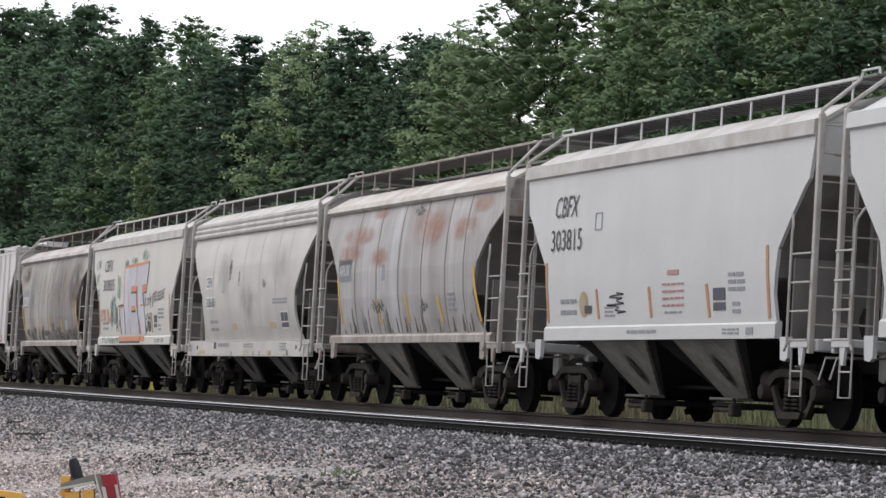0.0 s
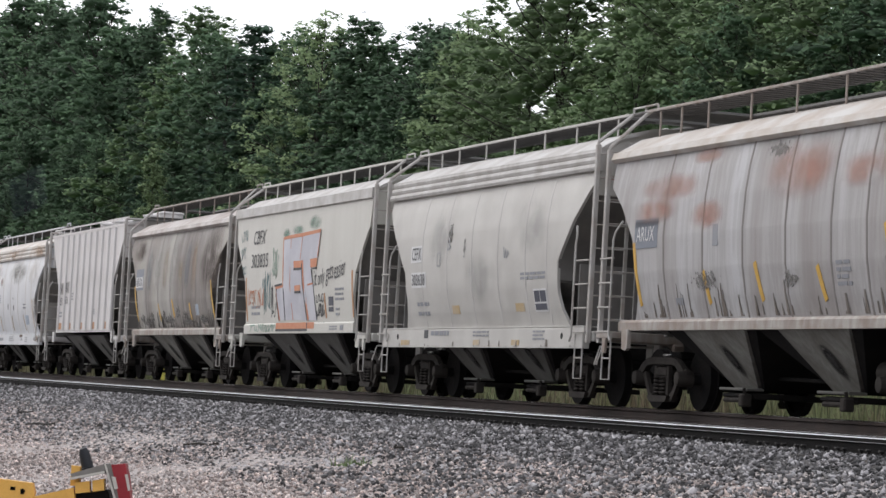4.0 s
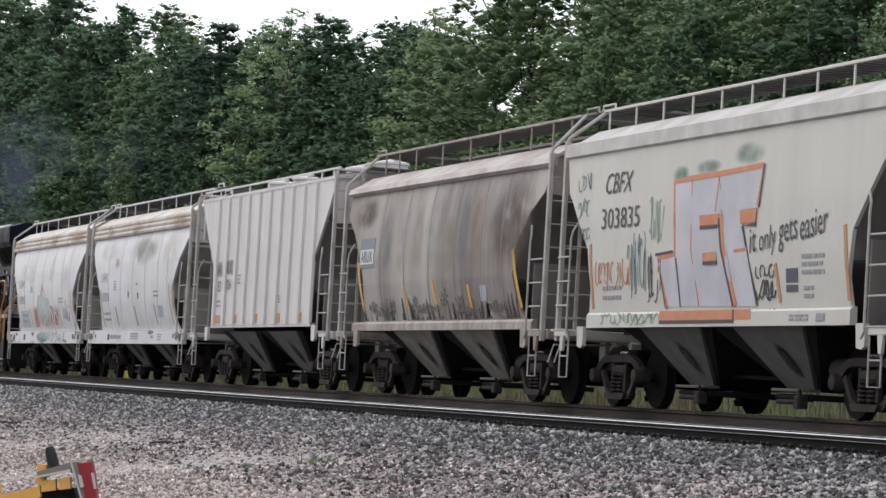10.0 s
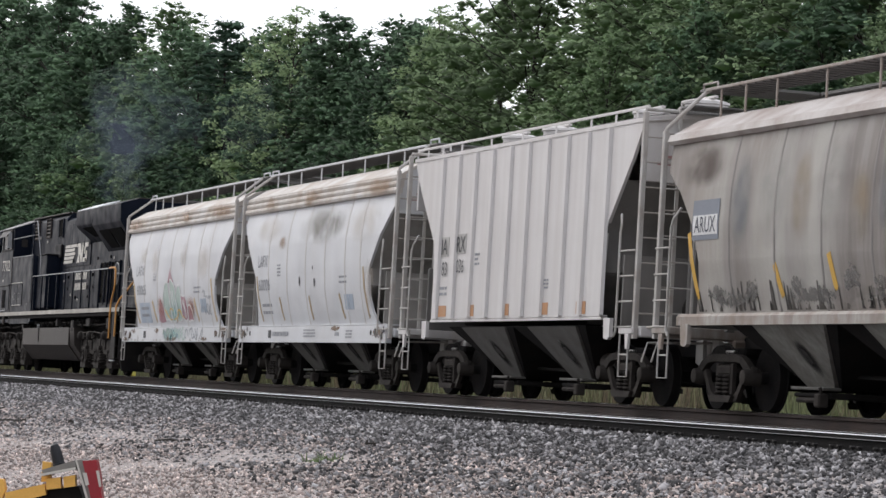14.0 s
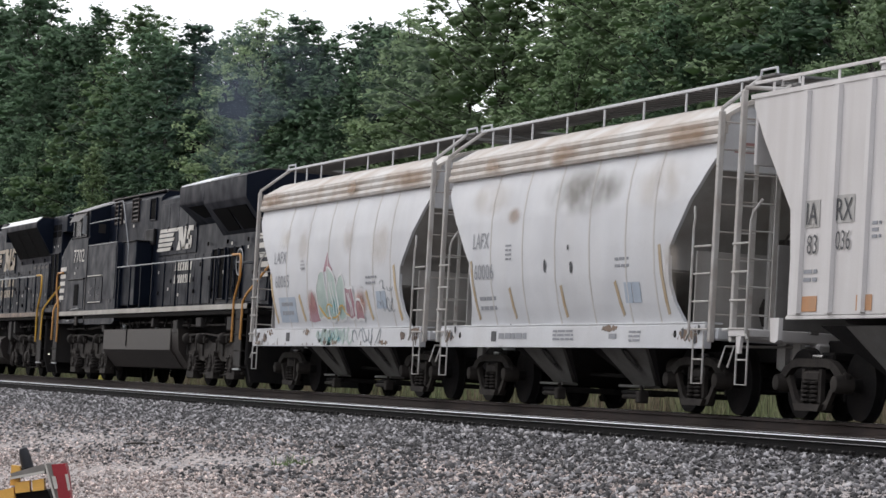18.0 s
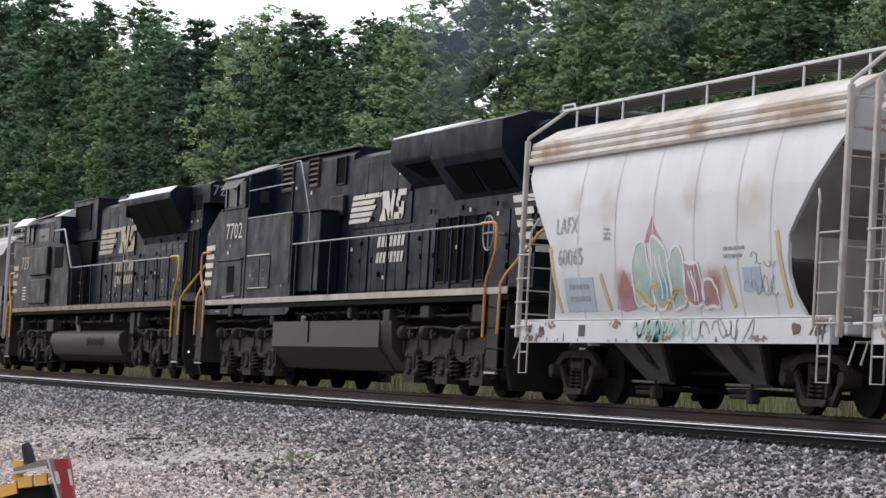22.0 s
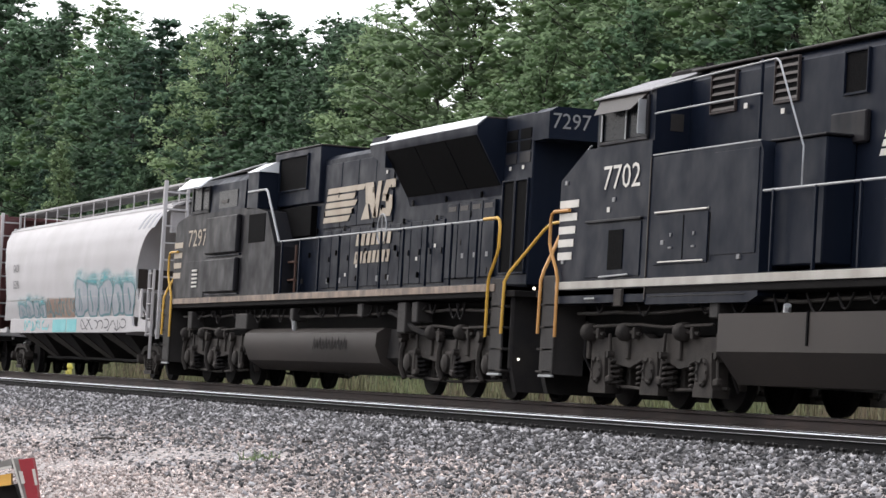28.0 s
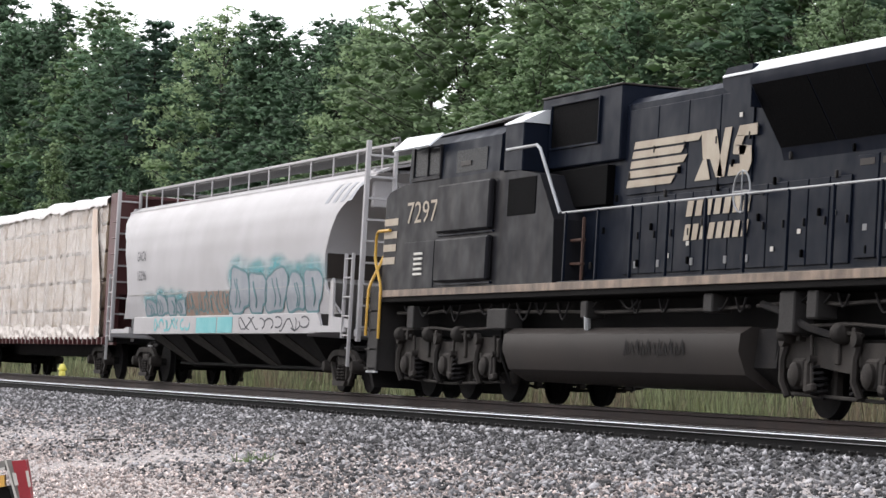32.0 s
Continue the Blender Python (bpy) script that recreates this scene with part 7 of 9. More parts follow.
    for i in range(16):
        for w in (-1, 1):
            part("strap", shared("strap", lambda: Shape().box(-0.008, 0.008, -0.004, 0.004, 0.98, 4.12, 0.002).box(-0.025, 0.025, -0.02, 0.012, 4.10, 4.17, 0.006)), k_strap, load, at=(-9.2 + i * 1.19 + 0.06 * math.sin(i * 2.4), w * 1.447, 0, 0, 0.6 * math.sin(i * 1.7), 0))
    return load


# ---- the small machine in the foreground ----
def roadside_machine():
    """The top of a small yellow track machine: a sloping arm, a grey bracket, a black rubber knob and a red plate."""
    t = thing("track_machine", "yellow steel machine arm with grey bracket, black knob and red plate", "machine", at=(-29.82, -12.47, -1.07, 0, 0, 73.25))
    u = 0.00528
    c, s_ = math.cos(radians(3.36)), math.sin(radians(3.36))

    def put(name, outline, y0, y1, material, label=""):
        """An upright plate or block; its outline in centimetre-like units, right and up."""
        pts = [(((a - 100) * c - (870 - b) * -s_) * u, ((870 - b) * c - (a - 100) * s_) * u) for a, b in outline]
        return part(name, Shape().prism(pts, y0, y1), material, t, label)
    put("arm", [(-30, 866), (40, 867), (46, 884), (42, 905), (-30, 905)], -0.06, 0.10, m_machine_yellow, "worn yellow steel arm")
    put("arm_rail", [(46, 890), (114, 866), (119, 885), (52, 911)], -0.08, 0.06, m_machine_yellow, "worn yellow steel rail")
    put("bracket_edge", [(106, 849), (166, 830), (167, 834), (107, 853)], -0.146, -0.13, m_loco_white)
    put("bracket_edge", [(164, 818), (167, 817), (216, 932), (212, 934)], -0.146, -0.13, m_loco_white)
    put("arm_slot", [(3, 877), (12, 877), (12, 883), (3, 883)], -0.064, -0.05, m_grille)
    put("arm_bolt", [(21, 880), (26, 878), (30, 882), (28, 888), (22, 888)], -0.066, -0.05, m_grille)
    put("lug", [(104, 828), (120, 828), (122, 862), (106, 864)], 0.0, 0.12, m_machine_yellow)
    put("block", [(116, 857), (141, 851), (144, 870), (119, 876)], -0.10, 0.05, m_machine_yellow)
    put("block", [(146, 850), (166, 844), (169, 864), (149, 869)], -0.10, 0.05, m_machine_yellow)
    put("bracket_top", [(107, 842), (164, 818), (168, 834), (112, 852)], -0.14, 0.14, m_machine_grey, "grey painted bracket")
    put("bracket_side", [(164, 818), (175, 816), (226, 930), (212, 934)], -0.14, 0.14, m_machine_grey, "grey painted bracket")
    put("red_plate", [(177, 818), (201, 813), (208, 833), (233, 935), (219, 938), (193, 862)], -0.16, 0.06, m_machine_red, "red enamelled plate")
    put("reflector", [(180, 838), (187, 838), (194, 858), (188, 860)], -0.166, -0.15, m_loco_white)
    put("reflector", [(203, 832), (208, 831), (216, 858), (212, 860)], -0.166, -0.15, m_loco_white)
    put("body", [(60, 890), (120, 874), (172, 864), (208, 940), (60, 945)], 0.02, 0.35, m_under, "dark machine body")
    knob = Shape().lathe([(0.0, 0.056), (0.02, 0.062), (0.025, 0.056), (0.10, 0.054), (0.16, 0.05), (0.20, 0.038), (0.215, 0.012)], (0, 0, 0), 20, "z")
    kx, kz = ((134 - 100) * c + (870 - 832) * s_) * u, ((870 - 832) * c - 34 * s_) * u
    part("knob", knob, m_rubber, t, "black rubber knob", at=(kx, 0.02, kz, 0, -17, 0))
    return t

m_grating = surface("galvanised_grating", (0.13, 0.127, 0.122), 0.6, 0.2, amount=0.4)
m_hopper_pale = surface("pale_hopper_paint", (0.33, 0.325, 0.30), 0.75, second=(0.17, 0.155, 0.14), amount=0.8, scale=1.6, runs=(0.12, 0.105, 0.095), runs_amount=0.3)
m_hopper_dust = surface("dusty_hopper_steel", (0.17, 0.166, 0.158), 0.8, second=(0.11, 0.10, 0.09), amount=0.7, scale=2.5)
p_white = surface("car_white_paint", (0.60, 0.61, 0.61), 0.5, second=(0.52, 0.525, 0.52), amount=0.5, scale=0.7, streak=(0.46, 0.455, 0.45), streak_amount=0.16, streak_scale=(1.2, 1.2, 0.2))
p_aged = surface("aged_white_paint", (0.56, 0.545, 0.515), 0.55, second=(0.45, 0.435, 0.41), amount=0.75, scale=0.9, streak=(0.36, 0.335, 0.31), streak_amount=0.16, streak_scale=(1.1, 1.1, 0.22))
p_bright = surface("chalky_white_paint", (0.64, 0.65, 0.67), 0.55, second=(0.53, 0.54, 0.565), amount=0.7, scale=0.8, streak=(0.47, 0.44, 0.40), streak_amount=0.16, streak_scale=(1.0, 1.0, 0.2))
p_pale = surface("pale_grey_paint", (0.435, 0.42, 0.425), 0.6, second=(0.36, 0.342, 0.342), amount=0.75, scale=0.7, streak=(0.36, 0.35, 0.345), streak_amount=0.18, streak_scale=(1.0, 1.0, 0.2))
p_stain = surface("stained_grey_paint", (0.50, 0.50, 0.51), 0.6, second=(0.38, 0.36, 0.35), amount=0.7, scale=0.45, streak=(0.24, 0.21, 0.195), streak_amount=0.75, streak_detail=3.0, streak_scale=(0.8, 0.8, 0.08), runs=(0.22, 0.20, 0.19), runs_amount=0.28)
p_brown = surface("rust_stained_paint", (0.42, 0.405, 0.375), 0.65, second=(0.25, 0.205, 0.17), amount=0.8, scale=0.35, streak=(0.115, 0.092, 0.087), streak_amount=0.85, streak_detail=2.5, streak_scale=(0.42, 0.42, 0.09), runs=(0.52, 0.49, 0.46), runs_amount=0.14, runs_scale=(5.0, 5.0, 0.14))
p_roof_rust = surface("rust_flecked_roof", (0.50, 0.47, 0.45), 0.65, second=(0.22, 0.14, 0.11), amount=0.6, scale=1.6)
p_roof_dust = surface("dusty_white_roof", (0.60, 0.585, 0.56), 0.65, second=(0.40, 0.34, 0.29), amount=0.6, scale=1.8, streak=(0.33, 0.21, 0.12), streak_amount=0.35, streak_scale=(1.2, 1.2, 1.2))
p_rib = surface("ribbed_car_paint", (0.66, 0.64, 0.63), 0.55, second=(0.57, 0.55, 0.54), amount=0.5, scale=0.8, streak=(0.46, 0.42, 0.40), streak_amount=0.35)
# grimy end paint, darkened further for the shade between the cars
p_end = surface("grimy_shaded_end_paint", (0.19, 0.183, 0.175), 0.8, second=(0.11, 0.103, 0.097), amount=0.7, scale=1.3, streak=(0.26, 0.245, 0.23), streak_amount=0.4)
p_end_pale = surface("dusty_end_paint", (0.36, 0.35, 0.335), 0.75, second=(0.22, 0.205, 0.19), amount=0.6, scale=1.2, streak=(0.20, 0.17, 0.145), streak_amount=0.35)
p_warm = surface("warm_white_car_paint", (0.585, 0.575, 0.53), 0.5, second=(0.52, 0.505, 0.46), amount=0.5, scale=0.6, streak=(0.44, 0.42, 0.38), streak_amount=0.22)
p_sill = surface("rust_marked_sill_paint", (0.42, 0.395, 0.37), 0.65, second=(0.22, 0.145, 0.10), amount=0.55, scale=3.5, streak=(0.17, 0.12, 0.09), streak_amount=0.5, streak_scale=(4, 4, 0.6))
p_post = surface("weathered_ladder_steel", (0.47, 0.455, 0.435), 0.65, second=(0.26, 0.205, 0.165), amount=0.5, scale=3)
p_roof_dirty = surface("dirty_white_roof", (0.56, 0.55, 0.535), 0.65, second=(0.37, 0.345, 0.32), amount=0.7, scale=1.9, streak=(0.30, 0.27, 0.245), streak_amount=0.3, streak_scale=(1.6, 1.6, 1.6))
p_trim = surface("frame_grey_paint", (0.42, 0.41, 0.395), 0.6, second=(0.30, 0.275, 0.25), amount=0.5, scale=2)
m_maroon = surface("maroon_paint", (0.085, 0.022, 0.022), 0.55, second=(0.05, 0.018, 0.018), amount=0.5)
m_lumber = surface("fresh_lumber", (0.42, 0.33, 0.24), 0.8, second=(0.34, 0.25, 0.18), amount=0.6, scale=2, streak=(0.28, 0.21, 0.15), streak_amount=0.5, streak_scale=(0.1, 6, 16))
m_machine_yellow = surface("worn_machine_yellow", (0.78, 0.44, 0.10), 0.5, second=(0.66, 0.35, 0.07), amount=0.5, scale=6)
m_machine_grey = surface("machine_grey", (0.22, 0.21, 0.19), 0.6, second=(0.14, 0.13, 0.12), amount=0.5, scale=6)
m_machine_red = surface("machine_red", (0.30, 0.02, 0.03), 0.4, second=(0.2, 0.015, 0.02), amount=0.4, scale=5)
m_rubber = surface("black_rubber", (0.011, 0.0125, 0.017), 0.5, bump=0)
k_grey = surface("grey_stencil", (0.28, 0.29, 0.315), 0.6, bump=0)
k_strap = surface("dull_strap", (0.34, 0.29, 0.26), 0.6, bump=0)
k_orange = surface("faded_orange_stripe", (0.48, 0.24, 0.11), 0.6, second=(0.4, 0.26, 0.16), amount=0.5, scale=5, bump=0)
k_faded = surface("faded_yellow_stripe", (0.50, 0.37, 0.20), 0.6, second=(0.52, 0.47, 0.40), amount=0.7, scale=4, bump=0)
k_yellow = surface("yellow_stripe", (0.62, 0.37, 0.06), 0.55, second=(0.5, 0.3, 0.08), amount=0.4, scale=5, bump=0)
k_ochre = surface("dull_ochre_stripe", (0.40, 0.30, 0.18), 0.6, second=(0.45, 0.40, 0.32), amount=0.6, scale=5, bump=0)
k_redink = surface("faded_red_ink", (0.42, 0.24, 0.23), 0.6, bump=0)
k_box = surface("grey_name_panel", (0.20, 0.22, 0.26), 0.6, bump=0)
k_panel = surface("dark_data_panel", (0.07, 0.075, 0.10), 0.6, bump=0)
k_bluegrey = surface("blue_grey_panel", (0.36, 0.42, 0.50), 0.6, second=(0.45, 0.5, 0.55), amount=0.5, scale=4, bump=0)
k_dirt = surface("dried_dirt", (0.16, 0.135, 0.115), 0.8, second=(0.26, 0.235, 0.215), amount=0.7, scale=4, bump=0)
k_soot = surface("black_grime_run", (0.07, 0.065, 0.06), 0.8, second=(0.16, 0.14, 0.125), amount=0.7, scale=5, bump=0)
k_white = surface("white_panel", (0.70, 0.70, 0.70), 0.6, bump=0)
k_silver = surface("silver_spray", (0.47, 0.47, 0.52), 0.6, second=(0.60, 0.60, 0.64), amount=0.7, scale=1.2, bump=0)
k_spray_orange = surface("orange_spray", (0.55, 0.20, 0.10), 0.6, second=(0.60, 0.32, 0.18), amount=0.5, scale=5, bump=0)
k_green = surface("green_spray", (0.24, 0.36, 0.29), 0.7, second=(0.4, 0.5, 0.43), amount=0.8, scale=5, bump=0)
k_teal = surface("teal_spray", (0.12, 0.42, 0.44), 0.6, second=(0.22, 0.5, 0.5), amount=0.5, scale=4, bump=0)
k_dteal = surface("dark_teal_spray", (0.07, 0.17, 0.19), 0.6, second=(0.13, 0.26, 0.27), amount=0.5, scale=4, bump=0)
k_brownspray = surface("brown_spray", (0.22, 0.14, 0.10), 0.6, second=(0.30, 0.22, 0.18), amount=0.6, scale=4, bump=0)
k_greyspray = surface("grey_spray", (0.25, 0.27, 0.30), 0.6, second=(0.34, 0.36, 0.38), amount=0.6, scale=3, bump=0)
k_pink = surface("plum_spray", (0.33, 0.16, 0.20), 0.6, second=(0.45, 0.30, 0.33), amount=0.6, scale=4, bump=0)
k_sage = surface("sage_spray", (0.36, 0.45, 0.41), 0.6, second=(0.5, 0.56, 0.53), amount=0.6, scale=4, bump=0)


def soft_patch(name, colour, density=0.75, ragged=0.0):
    """Sprayed or sooty paint that thins out towards the edges of its patch."""
    m = bpy.data.materials.new(name)
    m.use_nodes = True
    n, l = m.node_tree.nodes, m.node_tree.links
    sh = n["Principled BSDF"]
    sh.inputs["Base Color"].default_value, sh.inputs["Roughness"].default_value = rgb(colour), 0.7
    uv = n.new("ShaderNodeTexCoord").outputs["Generated"]
    mp = n.new("ShaderNodeMapping")
    mp.inputs["Location"].default_value, mp.inputs["Scale"].default_value = (-1, 0, -1), (2, 0, 2)
    l.new(uv, mp.inputs[0])
    ball = n.new("ShaderNodeTexGradient")
    ball.gradient_type = "SPHERICAL"
    l.new(mp.outputs[0], ball.inputs[0])
    speck = n.new("ShaderNodeTexNoise")
    speck.inputs["Scale"].default_value, speck.inputs["Detail"].default_value = 1.8, 6.0
    l.new(n.new("ShaderNodeTexCoord").outputs["Object"], speck.inputs["Vector"])
    edge = n.new("ShaderNodeMapRange")
    edge.interpolation_type = "SMOOTHSTEP"
    edge.inputs[2].default_value = 0.8
    l.new(ball.outputs[0], edge.inputs[0])
    r = n.new("ShaderNodeMapRange")
    r.inputs[1].default_value, r.inputs[2].default_value, r.inputs[4].default_value = 0.28, 0.78, density
    l.new(speck.outputs[0], r.inputs[0])
    add = n.new("ShaderNodeMath")
    add.operation = "MULTIPLY"
    l.new(edge.outputs[0], add.inputs[0])
    l.new(r.outputs[0], add.inputs[1])
    r = add
    if ragged:
        # an eaten edge in place of a misty one
        bits = n.new("ShaderNodeTexNoise")
        bits.inputs["Scale"].default_value, bits.inputs["Detail"].default_value = ragged, 6.0
        l.new(n.new("ShaderNodeTexCoord").outputs["Object"], bits.inputs["Vector"])
        both = n.new("ShaderNodeMath")
        both.operation = "ADD"
        half_edge = n.new("ShaderNodeMath")
        half_edge.operation = "MULTIPLY"
        half_edge.inputs[1].default_value = 0.34
        l.new(edge.outputs[0], half_edge.inputs[0])
        l.new(half_edge.outputs[0], both.inputs[0])
        l.new(bits.outputs[0], both.inputs[1])
        cut = n.new("ShaderNodeMapRange")
        cut.inputs[1].default_value, cut.inputs[2].default_value, cut.inputs[4].default_value = 0.72, 0.78, density
        l.new(both.outputs[0], cut.inputs[0])
        r = cut
    l.new(r.outputs[0], sh.inputs["Alpha"])
    return m


s_red = soft_patch("sprayed_red_mist", (0.50, 0.25, 0.185), 0.55)
s_grey = soft_patch("grey_grime", (0.40, 0.40, 0.395), 0.28)
s_yellowed = soft_patch("yellowed_paint", (0.64, 0.55, 0.46), 0.28)
s_sill_rust = soft_patch("sill_rust", (0.27, 0.19, 0.135), 0.6, 11.0)
s_scar = soft_patch("dark_wear_scar", (0.03, 0.028, 0.027), 1.6)
s_soot = soft_patch("soot_smear", (0.28, 0.265, 0.235), 0.62)
s_rust = soft_patch("rust_bleed", (0.38, 0.235, 0.13), 0.5)
s_green = soft_patch("sprayed_green_mist", (0.20, 0.33, 0.26), 0.9)
s_teal = soft_patch("sprayed_teal_mist", (0.10, 0.42, 0.45), 0.8)
s_band_pale = soft_patch("pale_worn_band", (0.50, 0.49, 0.46), 0.55)
s_band_ochre = soft_patch("ochre_stain_band", (0.40, 0.31, 0.20), 0.45)
s_band_blue = soft_patch("blue_grey_band", (0.24, 0.255, 0.275), 0.5)
s_band_dark = soft_patch("brown_grime_band", (0.115, 0.085, 0.072), 0.7)
s_hole = soft_patch("rusted_hole", (0.12, 0.08, 0.06), 0.95, 7.0)
s_peel = soft_patch("peeled_dark_patch", (0.20, 0.19, 0.18), 0.45, 13.0)

m_plastic = bpy.data.materials.new("clear_plastic_wrap")
m_plastic.use_nodes = True
n_, l_ = m_plastic.node_tree.nodes, m_plastic.node_tree.links
film_sh = n_["Principled BSDF"]
film_sh.inputs["Base Color"].default_value, film_sh.inputs["Roughness"].default_value = (0.74, 0.68, 0.63, 1), 0.16
pn = n_.new("ShaderNodeTexNoise")
pn.inputs["Scale"].default_value, pn.inputs["Detail"].default_value = 1.4, 6
pr = n_.new("ShaderNodeMapRange")
pr.inputs[1].default_value, pr.inputs[2].default_value, pr.inputs[3].default_value, pr.inputs[4].default_value = 0.35, 0.7, 0.34, 0.70
l_.new(n_.new("ShaderNodeTexCoord").outputs["Object"], pn.inputs["Vector"])
l_.new(pn.outputs[0], pr.inputs[0])
l_.new(pr.outputs[0], film_sh.inputs["Alpha"])
crease = n_.new("ShaderNodeTexNoise")
crease.inputs["Scale"].default_value, crease.inputs["Detail"].default_value = 3.5, 4
l_.new(n_.new("ShaderNodeTexCoord").outputs["Object"], crease.inputs["Vector"])
fold_bump = n_.new("ShaderNodeBump")
fold_bump.inputs["Strength"].default_value, fold_bump.inputs["Distance"].default_value = 0.8, 0.12
l_.new(crease.outputs[0], fold_bump.inputs["Height"])
l_.new(fold_bump.outputs[0], film_sh.inputs["Normal"])

m_white_plastic = surface("white_crinkled_plastic", (0.74, 0.72, 0.70), 0.35, second=(0.60, 0.57, 0.55), amount=0.6, scale=3, bump=0.6, bump_scale=9)
m_skirt = surface("folded_plastic", (0.50, 0.43, 0.38), 0.3, second=(0.62, 0.57, 0.53), amount=0.6, scale=4, streak=(0.40, 0.34, 0.29), streak_amount=0.5, streak_scale=(2.5, 1.0, 1.2), bump=0.7, bump_scale=7)
m_peach = surface("peach_plastic", (0.60, 0.46, 0.36), 0.35, second=(0.50, 0.41, 0.34), amount=0.6, scale=1.5, bump=0.5, bump_scale=6)

# ---- the place ----
build_ground()
build_track("train_track", 0.0, 0.0, "railway track with rust-brown rails on wooden ties", m_rail)
build_track("near_track", -4.3, -0.16, "empty railway track with a shiny worn rail on wooden ties", m_rail_dark)
stones("ballast", 66000, -74, -17, -10.2, -5.25, 0.028, 0.085, "coarse grey broken ballast stones beside the rail", m_ballast, 0.58)
stones("ballast_far", 13000, -150, -74, -8.5, -5.28, 0.05, 0.11, "coarse grey ballast stones further along the rail", m_ballast)
stones("loose_gravel", 74000, -74, -24, -14.4, -7.2, 0.022, 0.062, "small brownish gravel stones on the ground", m_gravel)
roadside_machine()


def sticks():
    """Dark twigs lying on the gravel."""
    for x, y, length, turn in ((-52.5, -9.2, 0.9, 20), (-56.0, -10.4, 1.3, 35), (-49.0, -8.6, 0.7, -15), (-58.5, -8.4, 0.8, 10), (-41.0, -9.0, 0.5, 50), (-35.5, -7.6, 0.45, -30)):
        t = thing("stick", "dark dry twig lying on the gravel", "twig", "twigs on the gravel", at=(x, y, ground_height(y) + 0.04, 0, 0, turn))
        part("twig", Shape().tube([(0, 0, 0), (length * 0.4, 0.03, 0.03), (length * 0.75, -0.02, 0.02), (length, 0.02, 0.05)], 0.016, 5), m_bark, t)



def weeds():
    """A low tuft of weeds growing in the ballast."""
    rng = np.random.default_rng(6)
    t = thing("weed_tuft", "small green weed tuft growing in the ballast", "weed", at=(WEED[0], WEED[1], ground_height(WEED[1])))
    n = 60
    foot = np.stack([rng.normal(0, 0.09, n), rng.normal(0, 0.10, n), np.zeros(n)], 1)
    side = rng.normal(size=(n, 3)) * 0.009
    top = foot + rng.normal(size=(n, 3)) * 0.03 + np.stack([np.zeros(n), np.zeros(n), rng.uniform(0.03, 0.09, n)], 1)
    blades = new("foliage", quads_mesh("weed_blades", np.stack([foot - side, foot + side, top + side * 0.4, top - side * 0.4], 1).reshape(-1, 3), bpy.data.materials["weed_green"]))
    blades.parent = t
    tagged(blades, kind="stuff")


surface("weed_green", (0.13, 0.20, 0.08), 0.7, second=(0.20, 0.24, 0.11), amount=0.6, scale=9, bump=0)
WEED = (-33.7, -8.65)
weeds()
sticks()

# ---- the train, from its front ----
CARS = []


def couple(car, c):
    CARS.append((car, c))
    return car


def stripes(car, half, material, rows, width=0.10):
    for x0, z0, x1, z1 in rows:
        patch("reflective_stripe", car, material, half, [([(x0 + (x1 - x0) * i / 5, z0 + (z1 - z0) * i / 5) for i in range(6)], width)])


def drips(car, half, x0, x1, z0, tall, n, seed, material=None):
    """Narrow runs of dirt that creep up from the foot of a side."""
    r = random.Random(seed)
    lines = []
    for i in range(n):
        x, h, w = r.uniform(x0, x1), tall * r.uniform(0.1, 1.0) ** 2, r.uniform(0.012, 0.05)
        lines.append([(x - w, z0), (x + w, z0), (x + w * 0.2 + r.uniform(-0.02, 0.02), z0 + h), (x - w * 0.3, z0 + h)])
    return patch("dirt_creep", car, material or k_dirt, half, lines, 0.009, "dark runs of dirt", 3)


def common_marks(car, half, x=-4.0, z=1.72):
    patch("load_data", car, k_grey, half, bars(x, z, 0.75, 2, 0.07, 0.17, 3), rows=1)


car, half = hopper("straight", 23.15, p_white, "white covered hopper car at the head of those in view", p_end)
couple(car, 23.15)

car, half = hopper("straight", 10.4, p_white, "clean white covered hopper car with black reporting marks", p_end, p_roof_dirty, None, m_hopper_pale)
couple(car, 10.4)
mark("reporting_mark", car, k_ink, half, "CBFX", (-4.36, 3.07), 0.34, 1.12, 0.25)
mark("car_number", car, k_ink, half, "303815", (-4.5, 2.55), 0.34, 1.46)
patch("stencil_box", car, k_grey, half, [rect(-2.46, -2.14, 2.82, 2.84), rect(-2.46, -2.14, 3.07, 3.09), rect(-2.46, -2.43, 2.84, 3.07), rect(-2.17, -2.14, 2.84, 3.07)], rows=1)
blob("round_sticker", car, k_ochre, half, [(-2.9 + 0.2 * math.cos(i * 0.3927), 1.70 + 0.2 * math.sin(i * 0.3927)) for i in range(16)], 0.008, "faded yellow round sticker")
patch("sticker_bar", car, k_ink, half, [rect(-2.85, -2.55, 1.56, 1.68)], 0.012, rows=1)
common_marks(car, half)
patch("warning_text", car, k_redink, half, [rect(0.72, 1.18, 2.07, 2.14), *bars(0.52, 1.92, 0.85, 4, 0.032, 0.10, 4)], rows=1, label="small faded red warning lines")
patch("small_print", car, k_grey, half, [*bars(3.06, 2.0, 0.6, 3, 0.05, 0.10, 5), *bars(3.2, 1.60, 0.3, 2, 0.05, 0.1, 6), *bars(-1.95, 1.62, 0.45, 3, 0.03, 0.06, 7), *bars(0.6, 1.52, 0.75, 1, 0.03, 0.06, 8)], rows=1)
patch("data_panel", car, k_panel, half, [rect(2.50, 2.95, 1.68, 1.85), rect(2.50, 2.95, 1.54, 1.65)], rows=1, label="black data panel")
